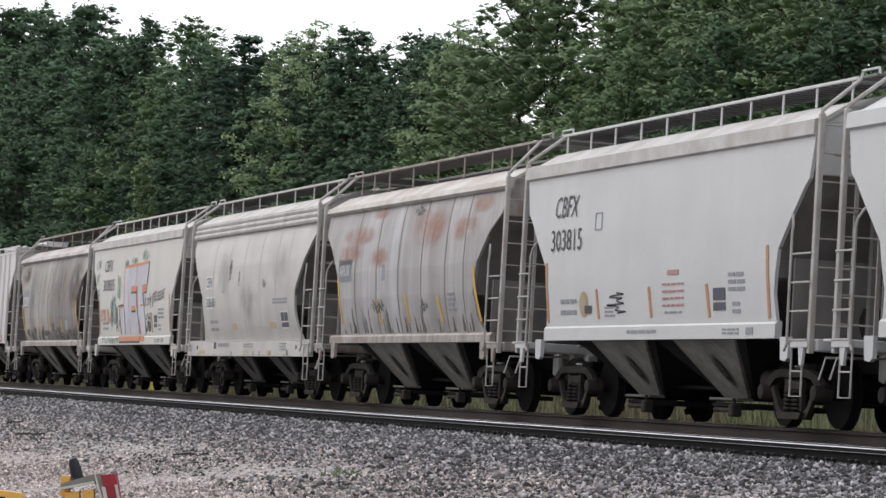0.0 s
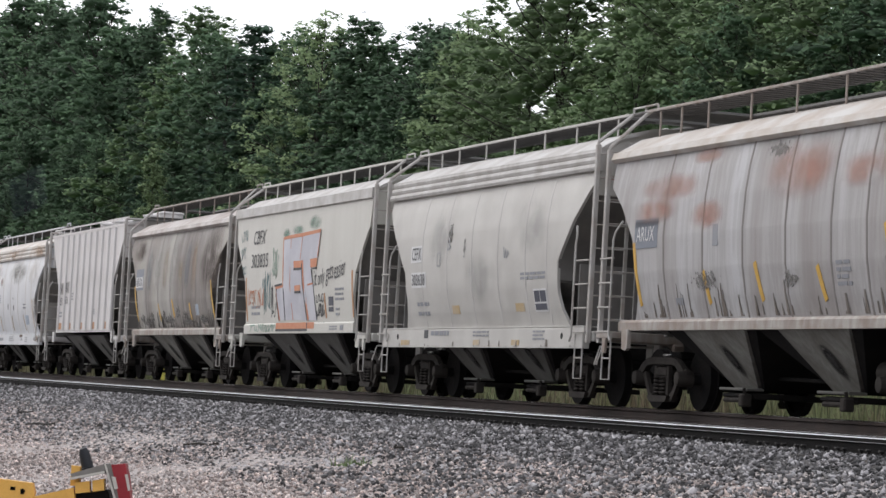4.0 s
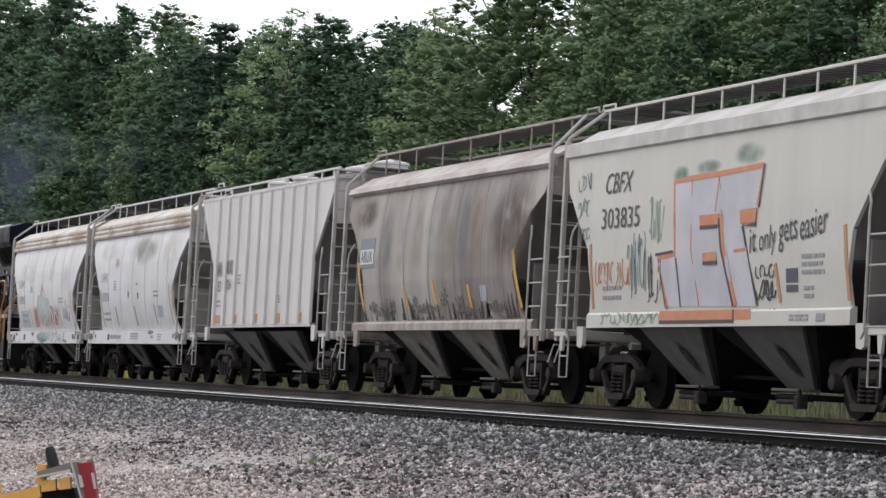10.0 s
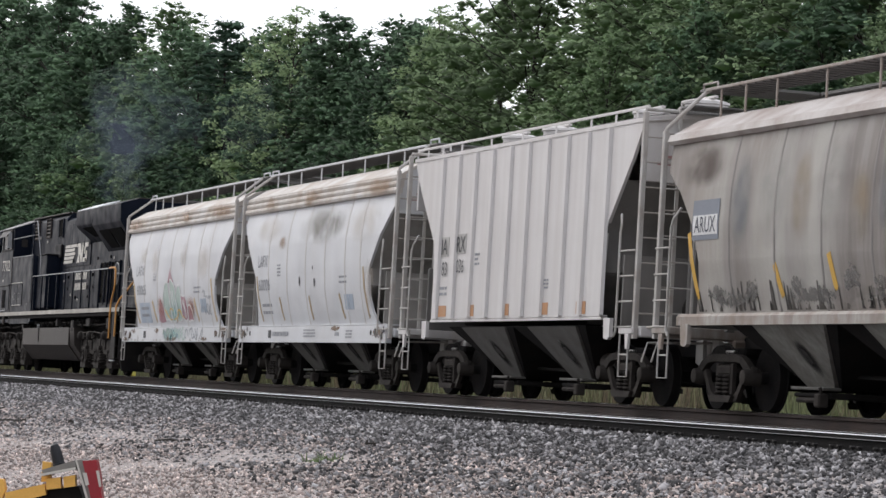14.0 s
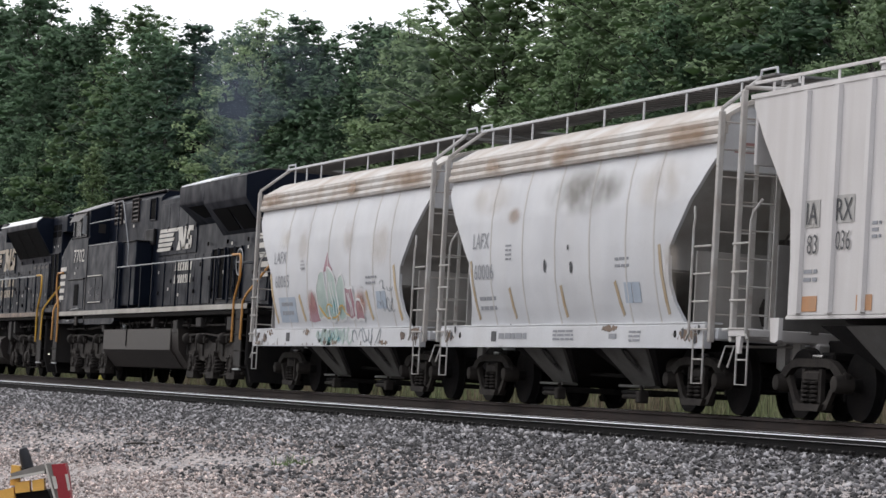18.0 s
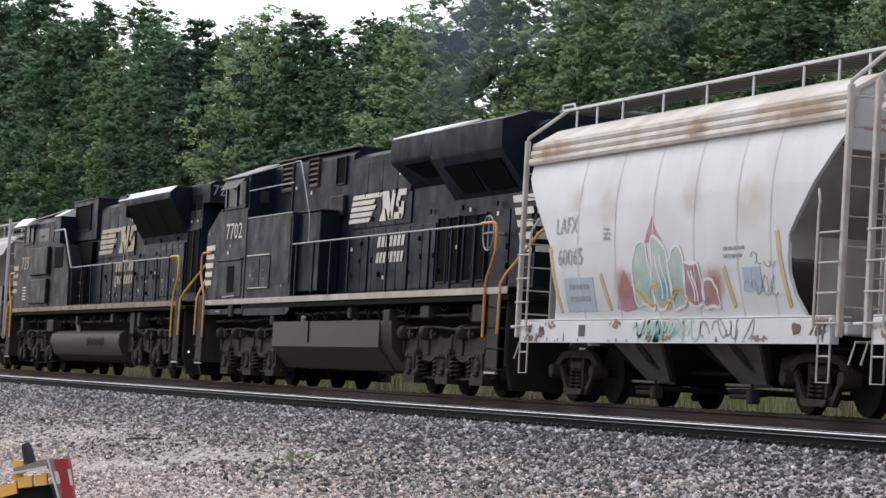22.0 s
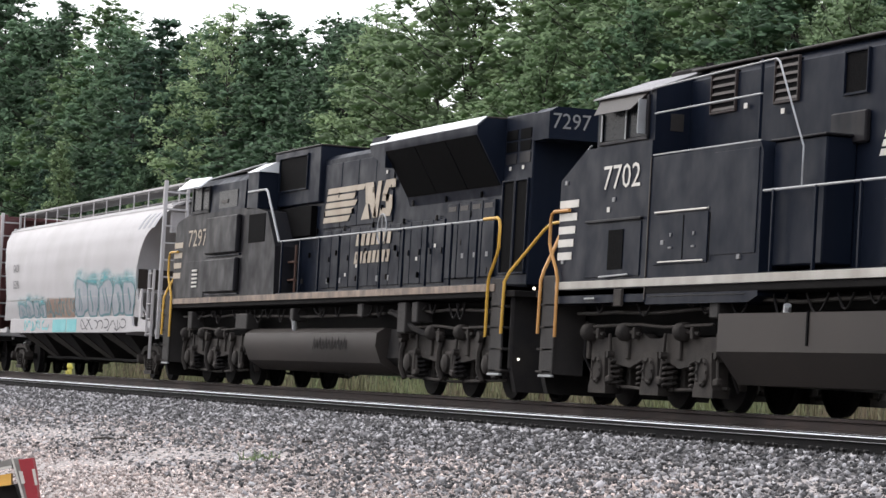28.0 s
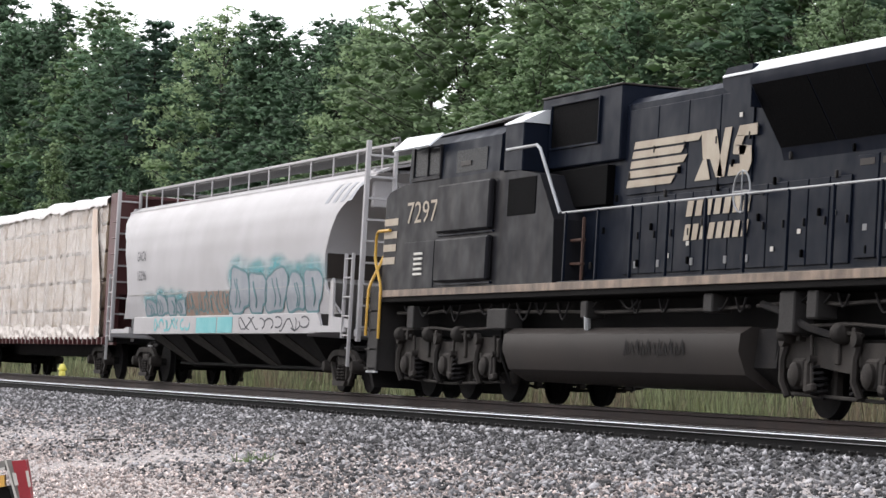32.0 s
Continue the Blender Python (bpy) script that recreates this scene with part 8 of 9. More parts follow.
patch("doodle", car, k_ink, half, [([(-1.4 + 0.5 * math.sin(i * 1.9) * (0.5 + 0.5 * math.cos(i)), 1.55 + i * 0.02) for i in range(16)], 0.025)], rows=1)
stripes(car, half, k_orange, [(-4.60, 1.43, -4.72, 2.38), (-2.22, 1.47, -2.32, 1.92), (0.05, 1.47, -0.04, 1.91), (2.35, 1.45, 2.25, 1.91), (4.50, 1.42, 4.42, 2.38)], 0.09)
patch("sill_print", car, k_grey, 1.53, [*bars(-0.9, 1.24, 1.3, 1, 0.05), *bars(2.9, 1.26, 0.6, 2, 0.03, 0.05), rect(3.75, 4.0, 1.2, 1.3)], rows=1)

car, half = hopper("drum", -2.6, p_stain, "stained grey covered hopper car with faded red paint blotches", p_end, p_roof_dust, p_sill, m_hopper_pale)
couple(car, -2.6)
patch("name_panel", car, k_box, half, [rect(-4.50, -3.55, 2.34, 2.77)], rows=2, label="grey-blue name panel")
mark("reporting_mark", car, k_white, half, "ARUX", (-4.4, 2.44), 0.22, 0.74, proud=0.016)
for x0, x1, z0, z1 in ((-4.6, -1.7, 2.95, 3.45), (-4.9, -2.6, 2.65, 3.1), (0.2, 3.0, 2.75, 3.7), (-2.4, -0.8, 2.5, 3.0), (2.6, 4.8, 2.85, 3.4), (-2.6, -1.2, 3.45, 3.75), (3.9, 5.4, 3.3, 3.7)):
    patch("red_blotch", car, s_red, half, [rect(x0, x1, z0, z1)], 0.012, "faded sprayed red blotch")
for x0, x1, z0, z1 in ((0.2, 1.3, 3.35, 3.71), (-2.4, -0.9, 1.6, 2.05), (1.0, 1.8, 1.6, 2.0)):
    patch("grime_patch", car, s_peel, half, [rect(x0, x1, z0, z1)], 0.014)
stripes(car, half, k_yellow, [(-4.36, 1.5, -4.52, 2.43), (-1.55, 1.5, -1.72, 1.96), (0.38, 1.52, 0.2, 2.04), (2.48, 1.5, 2.3, 1.95), (4.72, 1.48, 4.42, 2.43)], 0.11)
patch("small_print", car, k_grey, half, [*bars(2.9, 1.95, 0.45, 4, 0.05, 0.09, 9), rect(-2.9, -2.6, 1.5, 1.6), rect(-1.35, -1.15, 2.3, 2.6)], rows=1)

drips(car, half, -4.4, 4.5, 1.33, 0.5, 46, 8)

car, half = hopper("round", -15.1, p_aged, "off-white covered hopper car with round sides and a deep sill", p_end, p_roof_dirty)
couple(car, -15.1)
patch("name_panel", car, k_white, half, [rect(-4.0, -3.28, 2.41, 2.71), rect(-3.98, -3.06, 1.95, 2.23)], rows=2)
mark("reporting_mark", car, k_ink, half, "CEFX", (-3.92, 2.45), 0.23, 0.58, proud=0.018)
mark("car_number", car, k_ink, half, "303638", (-3.93, 1.99), 0.21, 0.82, proud=0.018)
patch("stencil_box", car, k_grey, half, [rect(-2.33, -2.13, 2.31, 2.33), rect(-2.33, -2.13, 2.54, 2.56), rect(-2.33, -2.31, 2.33, 2.54), rect(-2.15, -2.13, 2.33, 2.54)], rows=1)
common_marks(car, half, -3.72, 1.62)
drips(car, 1.56, -5.6, 5.6, 0.89, 0.12, 18, 3)
patch("yellow_square", car, k_faded, half, [rect(-1.53, -1.10, 1.46, 1.61), rect(2.10, 2.58, 1.47, 1.61)], rows=2)
patch("data_panel_border", car, k_white, half, [rect(3.14, 3.80, 1.46, 1.83)], rows=2)
patch("data_panel", car, k_panel, half, [rect(3.18, 3.44, 1.62, 1.80), rect(3.48, 3.76, 1.62, 1.80), rect(3.18, 3.76, 1.49, 1.59)], 0.014, rows=1, label="black data panel")
patch("small_print", car, k_grey, half, bars(2.5, 2.06, 1.3, 2, 0.045, 0.07, 11), rows=1)
patch("faint_scrawl", car, k_grey, half, [([(-1.6 + 0.12 * math.sin(i * 2.1), 2.95 - i * 0.045) for i in range(9)], 0.03), ([(1.6 + i * 0.04, 2.55 - 0.2 * abs(math.sin(i))) for i in range(8)], 0.025)], rows=1)
for x0, x1, z0, z1 in ((-1.75, -1.3, 2.55, 3.2), (-0.75, -0.55, 2.3, 2.9)):
    patch("peeled_patch", car, s_peel, half, [rect(x0, x1, z0, z1)], 0.014, "peeled dark paint patch", 5)
for x0, x1, z0, z1 in ((-3.0, -1.4, 2.2, 3.4), (-0.8, 1.4, 1.5, 2.6), (2.0, 4.0, 2.3, 3.4)):
    patch("grime_patch", car, s_grey, half, [rect(x0, x1, z0, z1)], 0.009, "faint grey grime", 7)
patch("sill_shield", car, k_ink, 1.56, [rect(-2.99, -2.75, 1.03, 1.18)], rows=1)
patch("sill_print", car, k_grey, 1.56, [*bars(-2.57, 1.08, 1.15, 1, 0.08, 0.1, 12), *bars(0.0, 1.12, 0.9, 2, 0.03, 0.06, 13), *bars(3.3, 1.12, 0.6, 3, 0.03, 0.06, 14)], rows=1)
for x0, x1 in ((-4.5, -3.94), (0.03, 0.4), (2.18, 2.6)):
    patch("reflective_stripe", car, k_faded, 1.56, [rect(x0, x1, 0.91, 1.0)], rows=1)

car, half = hopper("straight", -28.0, p_warm, "white covered hopper car with large orange and silver graffiti", p_end, p_roof_dirty)
couple(car, -28.0)
mark("reporting_mark", car, k_ink, half, "CBFX", (-4.08, 3.12), 0.31, 1.14, 0.25)
mark("car_number", car, k_ink, half, "303835", (-4.18, 2.60), 0.31, 1.58)
# block letters in silver with orange edges, three strokes wide
JET = {"J": [(-1.04, 1.43), (-0.24, 1.43), (-0.60, 3.19), (-1.26, 3.18)], "hook": [(-1.49, 1.43), (-1.04, 1.43), (-1.16, 2.14), (-1.84, 2.14)],
       "E": [(-0.24, 1.43), (1.02, 1.41), (0.39, 3.20), (-0.60, 3.19)], "T": [(0.48, 2.67), (1.76, 2.70), (1.90, 3.24), (0.39, 3.21)],
       "stem": [(1.09, 1.41), (1.76, 1.41), (1.19, 2.69), (0.55, 2.67)]}
for o in JET.values():
    patch("graffiti_fill", car, k_silver, half, [o], 0.008, "silver sprayed block letter", 8)
for path, w in (([(-1.46, 1.42), (-1.66, 1.8), (-1.82, 2.13), (-1.16, 2.16), (-1.20, 2.6), (-1.27, 3.18), (-0.60, 3.20), (0.39, 3.21), (1.90, 3.25), (1.77, 2.72)], 0.075),
                ([(-0.26, 1.43), (-0.55, 2.2), (-0.60, 3.19)], 0.035), ([(0.30, 2.70), (0.39, 3.20)], 0.03), ([(0.50, 2.66), (0.62, 2.2), (1.06, 1.42)], 0.10), ([(1.0, 2.15), (1.45, 2.17)], 0.035)):
    patch("graffiti_outline", car, k_spray_orange, half, [(path, w)], 0.013, "orange sprayed outline", 1)
for path, w in (([(-0.95, 1.43), (-1.02, 1.8), (-1.10, 2.1)], 0.03), ([(0.44, 2.60), (0.54, 2.2), (0.96, 1.42)], 0.05), ([(-1.90, 2.17), (-1.22, 2.20)], 0.04), ([(1.79, 1.42), (1.28, 2.47), (1.74, 2.48)], 0.05), ([(1.82, 2.7), (1.95, 3.26)], 0.03), ([(-0.23, 2.50), (0.40, 2.50)], 0.05), ([(-0.09, 2.01), (0.42, 2.01)], 0.05), ([(-1.7, 1.9), (-1.52, 1.42)], 0.03)):
    patch("graffiti_shadow", car, k_ink, half, [(path, w)], 0.017, "black sprayed edge", 1)
for o in ([(-0.23, 2.52), (0.44, 2.52), (0.48, 2.67), (-0.26, 2.67)], [(-0.09, 2.03), (0.40, 2.04), (0.38, 2.16), (-0.11, 2.15)], [(1.22, 2.50), (1.72, 2.51), (1.76, 2.69), (1.18, 2.68)]):
    patch("graffiti_bar", car, k_spray_orange, half, [o], 0.016, rows=2)
patch("graffiti_base", car, k_spray_orange, 1.53, [rect(-1.70, 1.0, 1.24, 1.37), rect(1.06, 1.62, 1.24, 1.37)], 0.006, "orange sprayed base", 1)
patch("graffiti_base_edge", car, k_ink, 1.53, [rect(-1.70, 1.0, 1.19, 1.24), rect(1.0, 1.06, 1.19, 1.37)], 0.007, rows=1)
for x0, x1, z0, z1 in ((-1.4, -0.7, 3.12, 3.42), (-0.6, 0.5, 3.2, 3.45), (0.8, 2.0, 3.25, 3.62)):
    patch("green_mist", car, s_green, half, [rect(x0, x1, z0, z1)], 0.005, "sprayed green mist")
scr = random.Random(4)


def scrawl(car, half, material, x0, x1, z0, z1, n, width=0.03, proud=0.012, name="scrawl", label="scrawled tag in thin paint"):
    """Quick angular strokes and hooks of a tag that cannot be read."""
    lines = []
    for i in range(n):
        cx, w, h = x0 + (x1 - x0) * (i + 0.5) / n, (x1 - x0) / n * 0.75, (z1 - z0) / 2
        cz = (z0 + z1) / 2 + scr.uniform(-0.2, 0.2) * h
        if scr.random() < 0.45:
            a0, turns = scr.uniform(0, 6), scr.uniform(2.2, 5.4)
            lines.append(([(cx + w * 0.7 * math.cos(a0 + k * turns / 7), cz + h * 0.7 * math.sin(a0 + k * turns / 7)) for k in range(8)], width))
        else:
            p, u, v = scr.uniform(0, 6), scr.uniform(0.6, 1.3), scr.uniform(1.0, 2.1)
            lines.append(([(cx + w * (1.1 * math.sin(p + u * k * 0.5) + 0.05 * k), cz + h * 0.85 * math.sin(p * 2 + v * k * 0.5)) for k in range(scr.choice((5, 8, 11)))], width * 0.9))
    return patch(name, car, material, half, lines, proud, label, 1)


for word, x, z, h, w in (("it", 1.55, 2.10, 0.32, 0.22), ("only", 1.88, 2.02, 0.40, 0.56), ("gets", 2.52, 2.08, 0.40, 0.60), ("easier", 3.20, 2.22, 0.34, 0.86)):
    mark("tag_word", car, k_ink, half, word, (x, z), h, w, 0.1, turn=6.0, label="thin black sprayed writing")
scrawl(car, half, k_ink, 1.75, 2.35, 1.75, 2.0, 4, 0.022)
scrawl(car, half, k_ink, 1.8, 2.4, 1.45, 1.75, 4, 0.03)
scrawl(car, half, k_dteal, 1.9, 2.6, 1.2, 1.42, 3, 0.02)
scrawl(car, half, k_dteal, -5.3, -4.65, 3.2, 3.5, 4, 0.014)
scrawl(car, half, k_dteal, -5.25, -4.75, 2.75, 3.1, 4, 0.014)
scrawl(car, half, k_dteal, -5.1, -4.7, 2.45, 2.7, 3, 0.014)
scrawl(car, half, k_dteal, -3.05, -2.3, 1.55, 2.5, 10, 0.014)
scrawl(car, half, k_green, -2.2, -1.65, 2.3, 3.05, 6, 0.016)
scrawl(car, half, k_ink, -2.3, -1.75, 1.5, 2.2, 5, 0.02)
scrawl(car, half, k_spray_orange, -4.4, -2.95, 1.70, 2.15, 11, 0.018)
scrawl(car, 1.53, k_green, -4.2, -1.8, 1.18, 1.36, 14, 0.025, 0.006)
patch("data_panel", car, k_panel, half, [rect(2.75, 3.12, 1.70, 1.88), rect(2.75, 3.12, 1.58, 1.67)], rows=1)
patch("small_print", car, k_grey, half, [*bars(3.25, 2.0, 0.7, 3, 0.05, 0.1, 15), *bars(3.3, 1.6, 0.3, 2, 0.05, 0.1, 16), *bars(-4.1, 1.7, 0.8, 2, 0.06, 0.14, 17)], rows=1)
patch("sill_print", car, k_grey, 1.53, [*bars(2.9, 1.26, 0.6, 2, 0.03, 0.05), rect(3.75, 4.0, 1.2, 1.3)], rows=1)
stripes(car, half, k_orange, [(-4.52, 1.43, -4.66, 2.40), (2.55, 1.45, 2.40, 1.95), (4.68, 1.45, 4.55, 2.38)], 0.09)

car, half = hopper("drum", -40.7, p_brown, "grey hopper car streaked brown with rust and dirt", p_end, p_roof_rust, p_sill, m_hopper_pale)
couple(car, -40.7)
patch("name_panel", car, k_box, half, [rect(-4.62, -3.66, 2.30, 2.85)], rows=3, label="grey-blue name panel")
patch("name_field", car, k_white, half, [rect(-4.58, -3.70, 2.37, 2.64)], 0.012, rows=2)
mark("reporting_mark", car, k_panel, half, "ARUX", (-4.52, 2.40), 0.22, 0.76, proud=0.018)
stripes(car, half, k_yellow, [(-4.52, 1.5, -4.72, 2.41), (-1.58, 1.5, -1.76, 1.92), (0.12, 1.56, -0.02, 2.02), (2.12, 1.5, 2.0, 1.9), (4.72, 1.48, 4.45, 2.42)], 0.12)
for x0, x1, z0, z1 in ((-4.4, -3.2, 1.35, 1.75), (-2.9, -2.2, 1.4, 1.8), (0.2, 1.0, 1.45, 1.95), (1.0, 2.0, 1.4, 1.8), (-1.4, -0.8, 1.4, 1.85), (2.9, 3.8, 1.35, 1.7)):
    patch("peeled_patch", car, s_peel, half, [rect(x0, x1, z0, z1)], 0.012, "peeled dark paint patch")
patch("data_panel", car, k_bluegrey, half, [rect(2.67, 3.0, 1.61, 1.87)], rows=1)
drips(car, half, -4.6, 4.5, 1.33, 0.42, 90, 5, k_soot)
for x0, x1, z0, z1 in ((-4.5, -2.0, 1.32, 1.62), (-1.8, 0.6, 1.32, 1.7), (0.6, 3.0, 1.32, 1.58), (2.6, 4.4, 1.32, 1.66)):
    patch("peeled_patch", car, s_peel, half, [rect(x0, x1, z0, z1)], 0.013, "peeled dark paint patch")
for x0, x1, z0, z1, mm in ((-5.4, -3.4, 2.95, 3.7, s_band_dark), (-3.35, -2.5, 2.0, 3.6, s_band_blue), (-2.5, -1.3, 2.0, 3.7, s_band_pale), (-1.3, -0.5, 2.0, 3.5, s_band_ochre), (-0.5, 0.5, 2.1, 3.7, s_band_pale),
                           (0.5, 1.3, 2.0, 3.2, s_band_ochre), (1.3, 2.1, 2.0, 3.7, s_band_blue), (2.1, 2.9, 2.0, 3.6, s_rust), (2.9, 5.7, 2.0, 3.75, s_band_dark)):
    patch("stain_band", car, mm, half, [rect(x0, x1, z0, z1)], 0.0095, "broad upright weathering band", 8)

car, half = hopper("ribbed", -53.5, p_rib, "pale grey covered hopper car with upright ribs", p_end, p_rib)
couple(car, -53.5)
patch("name_panel", car, p_trim, 1.50, [rect(-3.95, -3.5, 2.37, 2.71), rect(-3.05, -2.5, 2.40, 2.74)], rows=1)
mark("reporting_mark", car, k_ink, 1.50, "IA", (-3.88, 2.41), 0.27, 0.32, proud=0.018)
mark("reporting_mark", car, k_ink, 1.50, "RX", (-3.0, 2.43), 0.27, 0.46, proud=0.018)
mark("car_number", car, k_ink, 1.50, "83", (-3.82, 2.04), 0.24, 0.30, proud=0.018)
mark("car_number", car, k_ink, 1.50, "036", (-2.98, 2.07), 0.24, 0.42, proud=0.018)
for i, x in enumerate((-3.91, -2.33, -0.45, 1.50, 3.26)):
    patch("orange_square", car, k_orange, 1.50, [rect(x, x + 0.44, 1.33, 1.52)], rows=1)
patch("small_print", car, k_grey, 1.50, [*bars(-1.98, 2.35, 0.25, 3, 0.04, 0.08, 18), *bars(-3.9, 1.80, 0.4, 2, 0.05, 0.1, 19), *bars(1.5, 1.86, 0.4, 3, 0.03, 0.06, 20)], rows=1)

car, half = hopper("round", -66.2, p_bright, "chalky white covered hopper car with a dark soot smudge", p_end_pale, p_roof_dust, p_bright)
couple(car, -66.2)
mark("reporting_mark", car, k_grey, half, "LAFX", (-4.18, 2.45), 0.25, 0.80)
mark("car_number", car, k_grey, half, "60006", (-4.12, 1.95), 0.25, 0.96)
patch("smudge", car, s_soot, half, [rect(-1.1, 2.9, 2.75, 3.62)], 0.012, "soot smudge", 8)
stripes(car, half, k_ochre, [(-4.10, 1.32, -4.30, 2.26), (-2.28, 1.33, -2.42, 1.8), (0.08, 1.33, -0.03, 1.8), (2.48, 1.34, 2.28, 1.82), (4.22, 1.34, 4.06, 2.3)], 0.10)
patch("data_panel", car, k_bluegrey, half, [rect(2.63, 2.92, 1.51, 1.80), rect(2.96, 3.25, 1.51, 1.80)], rows=1)
patch("small_print", car, k_grey, half, [*bars(2.32, 2.12, 0.55, 2, 0.04, 0.1, 21), *bars(-2.55, 2.45, 0.28, 4, 0.03, 0.07, 22), *bars(-3.95, 1.62, 0.8, 2, 0.06, 0.15, 23)], rows=1)
for x, z, w, h in ((-0.69, 2.10, 0.06, 0.10), (0.48, 2.06, 0.065, 0.105), (0.36, 2.36, 0.04, 0.04), (-2.62, 1.20, 0.05, 0.05)):
    hole(car, half, x, z, w, h, k_ink)
for x, z in ((-5.2, 1.05), (-5.0, 1.15), (5.05, 1.08), (5.5, 0.98), (5.62, 1.12)):
    hole(car, 1.56, x, z, 0.05, 0.07, k_ink)
patch("rust_bleed", car, s_rust, half, [rect(-2.6, -1.8, 2.75, 3.1)], 0.012)
patch("sill_shield", car, k_ink, 1.56, [rect(-3.12, -2.88, 0.96, 1.12)], rows=1)
for x0, x1, z0, z1 in ((4.6, 5.9, 0.88, 1.22), (-5.9, -4.9, 0.88, 1.2), (1.6, 2.8, 1.06, 1.24)):
    patch("sill_rust", car, s_sill_rust, 1.56, [rect(x0, x1, z0, z1)], 0.007, "ragged rust on the sill", 1)
for x0, x1, z0, z1 in ((-4.8, -2.2, 2.9, 3.6), (2.6, 5.4, 2.7, 3.6), (4.0, 4.9, 1.4, 2.5)):
    patch("grime_patch", car, s_yellowed, half, [rect(x0, x1, z0, z1)], 0.010, "yellowed old paint", 6)
patch("sill_print", car, k_grey, 1.56, [*bars(-2.75, 1.0, 1.35, 1, 0.09, 0.1, 24), *bars(-0.2, 1.1, 0.9, 3, 0.03, 0.06, 25), *bars(3.0, 1.08, 0.5, 3, 0.03, 0.06, 26), rect(2.2, 2.5, 1.0, 1.07)], rows=1)
for x0, x1 in ((3.5, 5.9), (-1.0, 0.6), (-4.0, -3.0)):
    patch("rust_bleed", car, s_rust, 1.50, [rect(x0, x1, 3.55, 4.0)], 0.085, "rust bleeding through the eave")

car, half = hopper("round", -78.95, p_bright, "white covered hopper car with coloured graffiti low on its side", p_end_pale, p_roof_dust, p_bright)
couple(car, -78.95)
mark("reporting_mark", car, k_grey, half, "LAFX", (-4.22, 2.50), 0.24, 0.92)
mark("car_number", car, k_grey, half, "60065", (-4.15, 2.02), 0.25, 1.06)
patch("repaint_panel", car, k_bluegrey, half, [rect(-3.95, -2.71, 1.34, 1.83)], rows=3)
patch("small_print", car, k_grey, half, [*bars(-3.75, 1.66, 0.85, 2, 0.07, 0.17, 27), *bars(2.3, 2.1, 0.7, 2, 0.04, 0.1, 28), *bars(-2.2, 2.5, 0.28, 3, 0.03, 0.07, 29)], 0.013, rows=1)
blob("graffiti_fill", car, k_pink, half, [(-1.85, 1.36), (-1.5, 1.33), (-1.05, 1.36), (-1.1, 1.6), (-1.25, 1.75), (-1.42, 1.92), (-1.55, 1.75), (-1.75, 1.6)], 0.009, "plum sprayed wedge")
for i, (x0, x1, top, fill) in enumerate(((-1.08, -0.35, 2.22, k_sage), (-0.35, 0.32, 2.30, k_sage), (0.32, 0.88, 2.18, k_sage), (0.88, 1.45, 2.0, k_pink), (1.45, 2.0, 1.7, k_pink))):
    bubble(car, half, x0, x1, 1.34, top, fill, k_white, 40 + i, -0.08, 0.045, i in (1, 3))
patch("graffiti_fill", car, k_pink, half, [((-0.55, 2.28), (0.1, 2.28), (-0.15, 2.44), (-0.30, 2.64))], rows=3, label="plum sprayed graffiti fill")
scrawl(car, half, k_yellow, -0.9, 1.2, 1.4, 1.7, 5, 0.03, 0.016)
for x0, x1, z0, z1 in ((-2.6, -1.6, 2.3, 3.3), (2.4, 3.9, 2.2, 3.2), (-4.0, -3.0, 2.7, 3.3), (0.6, 1.6, 2.5, 3.3)):
    patch("grime_patch", car, s_yellowed, half, [rect(x0, x1, z0, z1)], 0.010, "yellowed old paint", 6)
scrawl(car, half, k_greyspray, 2.9, 4.0, 1.45, 1.75, 5, 0.012)
scrawl(car, half, k_greyspray, 3.2, 4.0, 1.85, 2.1, 4, 0.012)
for x0, x1, z0, z1, mm in ((-2.0, -0.9, 1.36, 2.0, s_red), (-1.1, 1.3, 1.36, 1.85, s_teal), (1.2, 2.4, 1.36, 2.0, s_red)):
    patch("spray_mist", car, mm, half, [rect(x0, x1, z0, z1)], 0.011, "soft sprayed colour")
scrawl(car, 1.56, k_sage, -0.9, 1.5, 0.9, 1.2, 13, 0.06, 0.006)
patch("spray_mist", car, s_teal, 1.56, [rect(-1.1, 1.6, 0.88, 1.22)], 0.005, "soft sprayed colour", 1)
scrawl(car, 1.56, k_greyspray, 1.6, 3.3, 0.9, 1.2, 8, 0.035, 0.006)
drips(car, 1.56, -5.7, 5.7, 0.89, 0.16, 26, 12)
for i in (0, 1, 4, 6, 9, 11):
    x0 = -5.8 + i * 0.97 + 0.2 * math.sin(i * 3)
    patch("sill_rust", car, s_sill_rust, 1.56, [rect(x0, x0 + 0.9, 1.04 if i % 3 else 0.86, 1.24 if i % 3 else 1.02)], 0.007, "ragged rust on the sill", 1)
for x0, x1, z0, z1 in ((-5.1, -4.5, 0.88, 1.2), (-5.6, -5.1, 0.95, 1.2), (4.5, 5.0, 0.9, 1.2), (5.2, 5.8, 0.88, 1.2), (-0.6, 0.1, 0.88, 1.0)):
    patch("rust_hole", car, s_hole, 1.56, [rect(x0, x1, z0, z1)], 0.008, "rusted ragged hole", 1)
patch("sill_shield", car, k_ink, 1.56, [rect(-3.14, -2.88, 0.96, 1.13)], rows=1)
stripes(car, half, k_faded, [(-4.24, 1.33, -4.5, 2.3), (-2.12, 1.36, -2.38, 1.86), (0.2, 1.36, -0.03, 1.85), (2.52, 1.36, 2.28, 1.87), (4.3, 1.34, 4.06, 2.3)], 0.12)
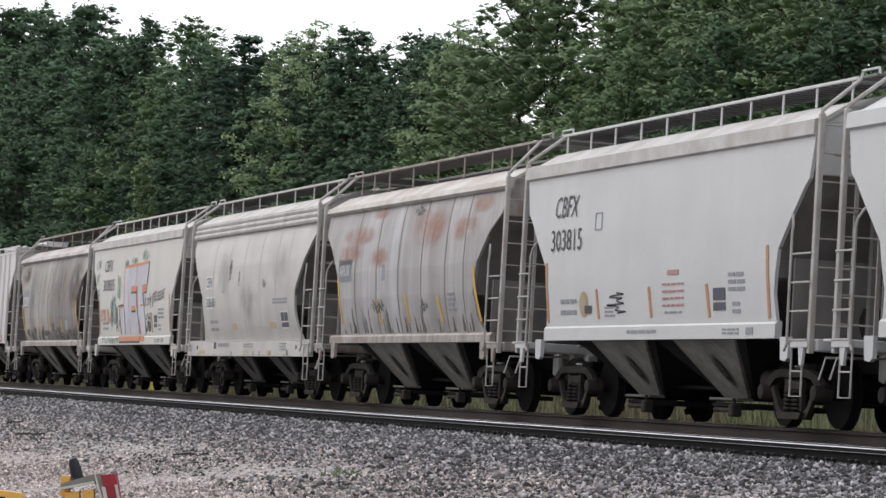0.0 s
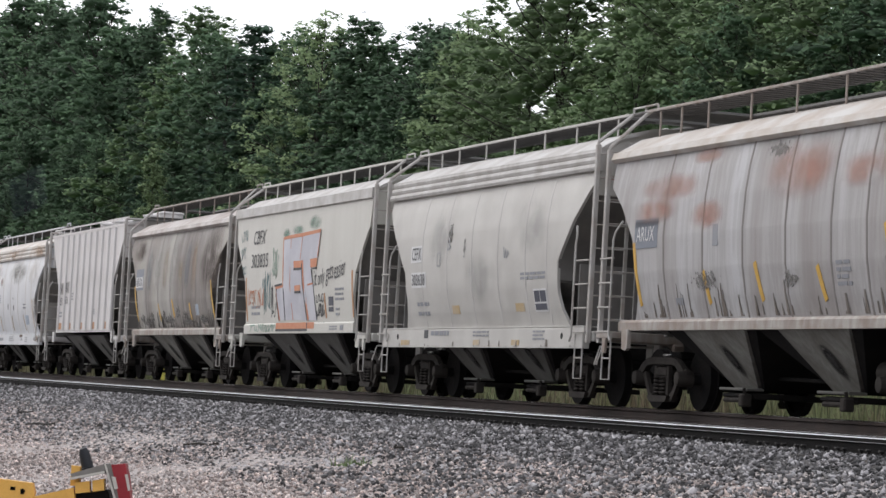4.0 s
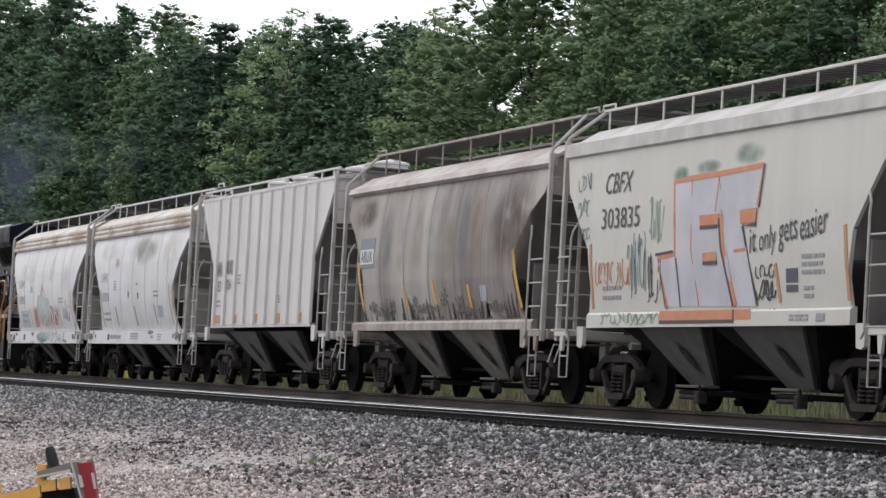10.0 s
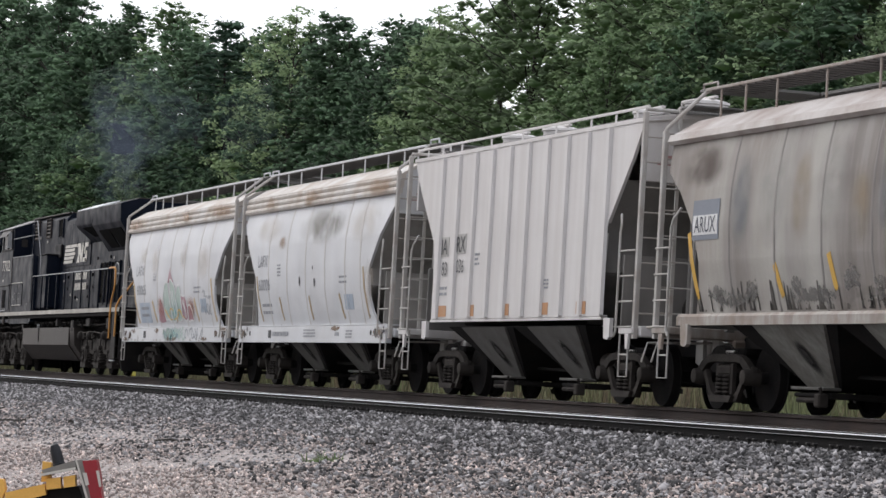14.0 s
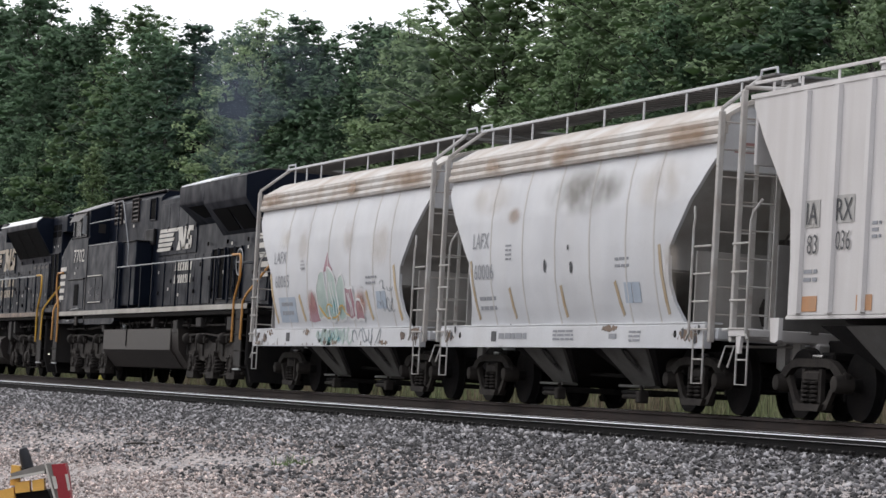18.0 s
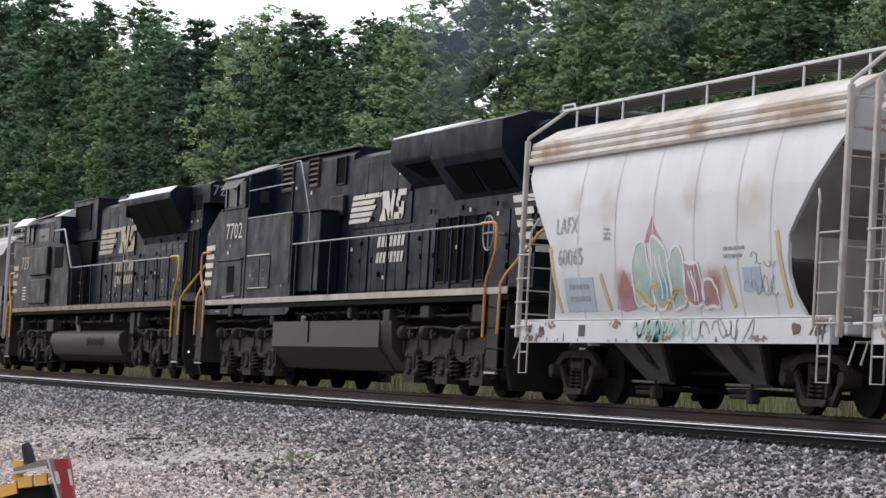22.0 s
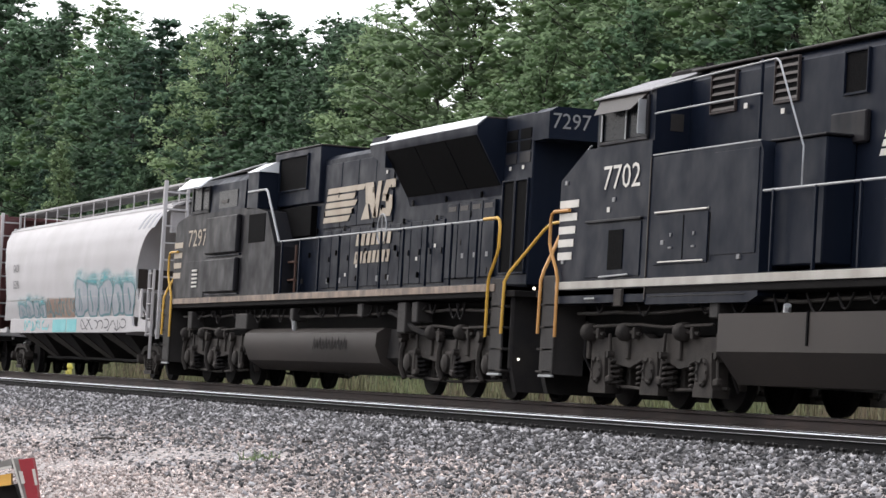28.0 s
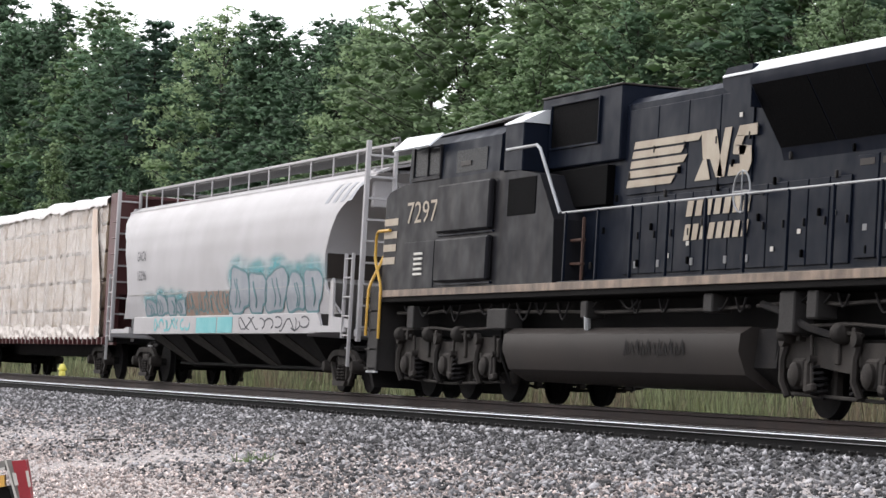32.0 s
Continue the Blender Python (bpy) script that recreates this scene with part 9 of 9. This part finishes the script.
patch("data_panel", car, k_bluegrey, half, [rect(2.91, 3.18, 1.55, 1.86), rect(3.22, 3.49, 1.55, 1.86)], rows=1)
for x0, x1 in ((3.0, 5.9), (0.5, 1.5), (-5.9, -3.6)):
    patch("rust_bleed", car, s_rust, 1.50, [rect(x0, x1, 3.6, 4.02)], 0.085, "rust bleeding through the eave")

couple(loco_front(-96.5), -96.5)
couple(loco_rear(-120.15), -120.15)
car, half = long_hopper(-142.3)
couple(car, -142.3)
mark("reporting_mark", car, k_ink, half, "GACX", (-7.1, 2.68), 0.22, 0.85)
mark("car_number", car, k_ink, half, "15296", (-7.0, 2.24), 0.22, 0.82)
patch("owner_emblem", car, k_grey, half, [((7.55 + i * 0.5, 3.42 + i * 0.0), (7.78 + i * 0.5, 3.42), (8.1 + i * 0.48, 3.78), (7.9 + i * 0.48, 3.78)) for i in range(4)], rows=3, label="worn dark owner's emblem")
for i, (x0, x1, top) in enumerate(((1.2, 2.7, 2.35), (2.7, 4.0, 2.25), (4.0, 5.5, 2.30), (5.5, 6.7, 2.15), (6.7, 7.9, 2.25))):
    bubble(car, half, x0, x1, 1.44, top, k_greyspray, k_dteal, 60 + i, 0.35, 0.05)
    patch("teal_mist", car, s_teal, half, [rect(x0 - 0.4, x1 + 0.5, 1.75, top + 0.35)], 0.005, "teal spray mist")
for i, (x0, x1, top) in enumerate(((-6.4, -5.3, 1.8), (-5.3, -4.3, 1.9), (-4.3, -3.4, 1.85), (-3.4, -2.6, 1.8))):
    bubble(car, half, x0, x1, 1.44, top, k_greyspray, k_dteal, 80 + i, 0.3, 0.05)
    patch("teal_mist", car, s_teal, half, [rect(x0 - 0.3, x1 + 0.3, 1.5, top + 0.25)], 0.005, "teal spray mist")
patch("graffiti_fill", car, k_brownspray, half, [((-2.7, 1.42), (0.9, 1.42), (1.2, 1.9), (-2.3, 1.95))], rows=3, label="brown sprayed block")
scrawl(car, half, k_dteal, -2.5, 1.2, 1.44, 1.95, 14, 0.04, 0.014)
patch("sill_graffiti", car, k_teal, 1.56, [rect(-1.4, 0.3, 1.06, 1.38), rect(0.4, 1.6, 1.06, 1.38)], rows=1, label="turquoise sprayed block")
scrawl(car, 1.56, k_teal, -5.2, -2.0, 1.08, 1.38, 8, 0.06, 0.006)
scrawl(car, 1.56, k_ink, 2.2, 7.2, 1.08, 1.38, 8, 0.03, 0.006)
couple(lumber_car(-163.4), -163.4)
couple(lumber_load(-163.4), -163.4)

build_trees()
build_grass()
build_unseen_wood()


def hydrant():
    """A small yellow hydrant in the grass behind the track."""
    h = thing("hydrant", "small yellow fire hydrant in the grass behind the track", "hydrant", at=(-111.2, 5.0, -0.42))
    part("barrel", Shape().lathe([(0, 0.15), (0.05, 0.15), (0.06, 0.11), (0.62, 0.11), (0.64, 0.15), (0.70, 0.15)], n=18, axis="z"), m_hydrant, h)
    part("bonnet", Shape().lathe([(0.70, 0.13), (0.78, 0.11), (0.86, 0.06), (0.88, 0.03), (0.95, 0.03)], n=18, axis="z"), m_hydrant, h)
    for q in (-1, 1):
        part("outlet", Shape().lathe([(0, 0.06), (0.18, 0.06), (0.20, 0.08), (0.26, 0.07)], (0, 0, 0.52), 12, "y"), m_hydrant, h, at=(0, 0, 0, 0, 0, 90 * q))


m_hydrant = surface("hydrant_yellow", (0.75, 0.68, 0.15), 0.5, amount=0.3, bump=0)
hydrant()


def smoke():
    """Thin blue-grey exhaust over the locomotives, as loose drifting flakes."""
    t = thing("exhaust_smoke", "thin blue-grey diesel exhaust drifting above the locomotives", "smoke", at=(-96.5, 0, 0))
    m = bpy.data.materials.new("thin_smoke")
    m.use_nodes = True
    sh = m.node_tree.nodes["Principled BSDF"]
    sh.inputs["Base Color"].default_value, sh.inputs["Roughness"].default_value, sh.inputs["Alpha"].default_value = (0.40, 0.48, 0.60, 1), 1.0, 0.022
    sh.inputs["Specular IOR Level"].default_value = 0.0
    rng = np.random.default_rng(17)
    for x, z, w, h, n in ((2.6, 5.3, 0.5, 0.5, 12), (2.8, 6.1, 0.7, 0.6, 14), (2.8, 6.9, 1.0, 0.6, 12), (4.6, 7.2, 1.6, 0.7, 10), (7.5, 7.0, 2.2, 0.8, 9)):
        pos = rng.normal(size=(n, 3)) * np.array([w, w * 0.8, h]) * 0.6 + np.array([x, 0, z])
        a, b = rng.normal(size=(n, 3)), rng.normal(size=(n, 3))
        a /= np.linalg.norm(a, axis=1)[:, None]
        b = np.cross(a, b)
        b /= np.linalg.norm(b, axis=1)[:, None]
        k = rng.uniform(0.4, 0.9, n)[:, None] * (0.5 + 0.5 * w)
        me = quads_mesh("puff", np.stack([pos - a * k, pos - b * k, pos + a * k, pos + b * k], 1).reshape(-1, 3), m)
        ob = new("puff", me)
        ob.parent = t
        ob.visible_shadow = False
    return t


couple(smoke(), -96.5)


def motions():
    for ob, c in CARS:
        walk(ob, [(t, pose(c + s, 0, 0)) for t, s in TRAIN])
    # the wheels roll without slipping
    times = [i / 10 for i in range(321)]
    run = [float(np.interp(t, [a for a, b in TRAIN], [b for a, b in TRAIN])) for t in times]
    for ob, x, r in ROLLING:
        walk(ob, [(t, pose(x, 0, r, 0, math.degrees(s / r), 0)) for t, s in zip(times, run)])


motions()
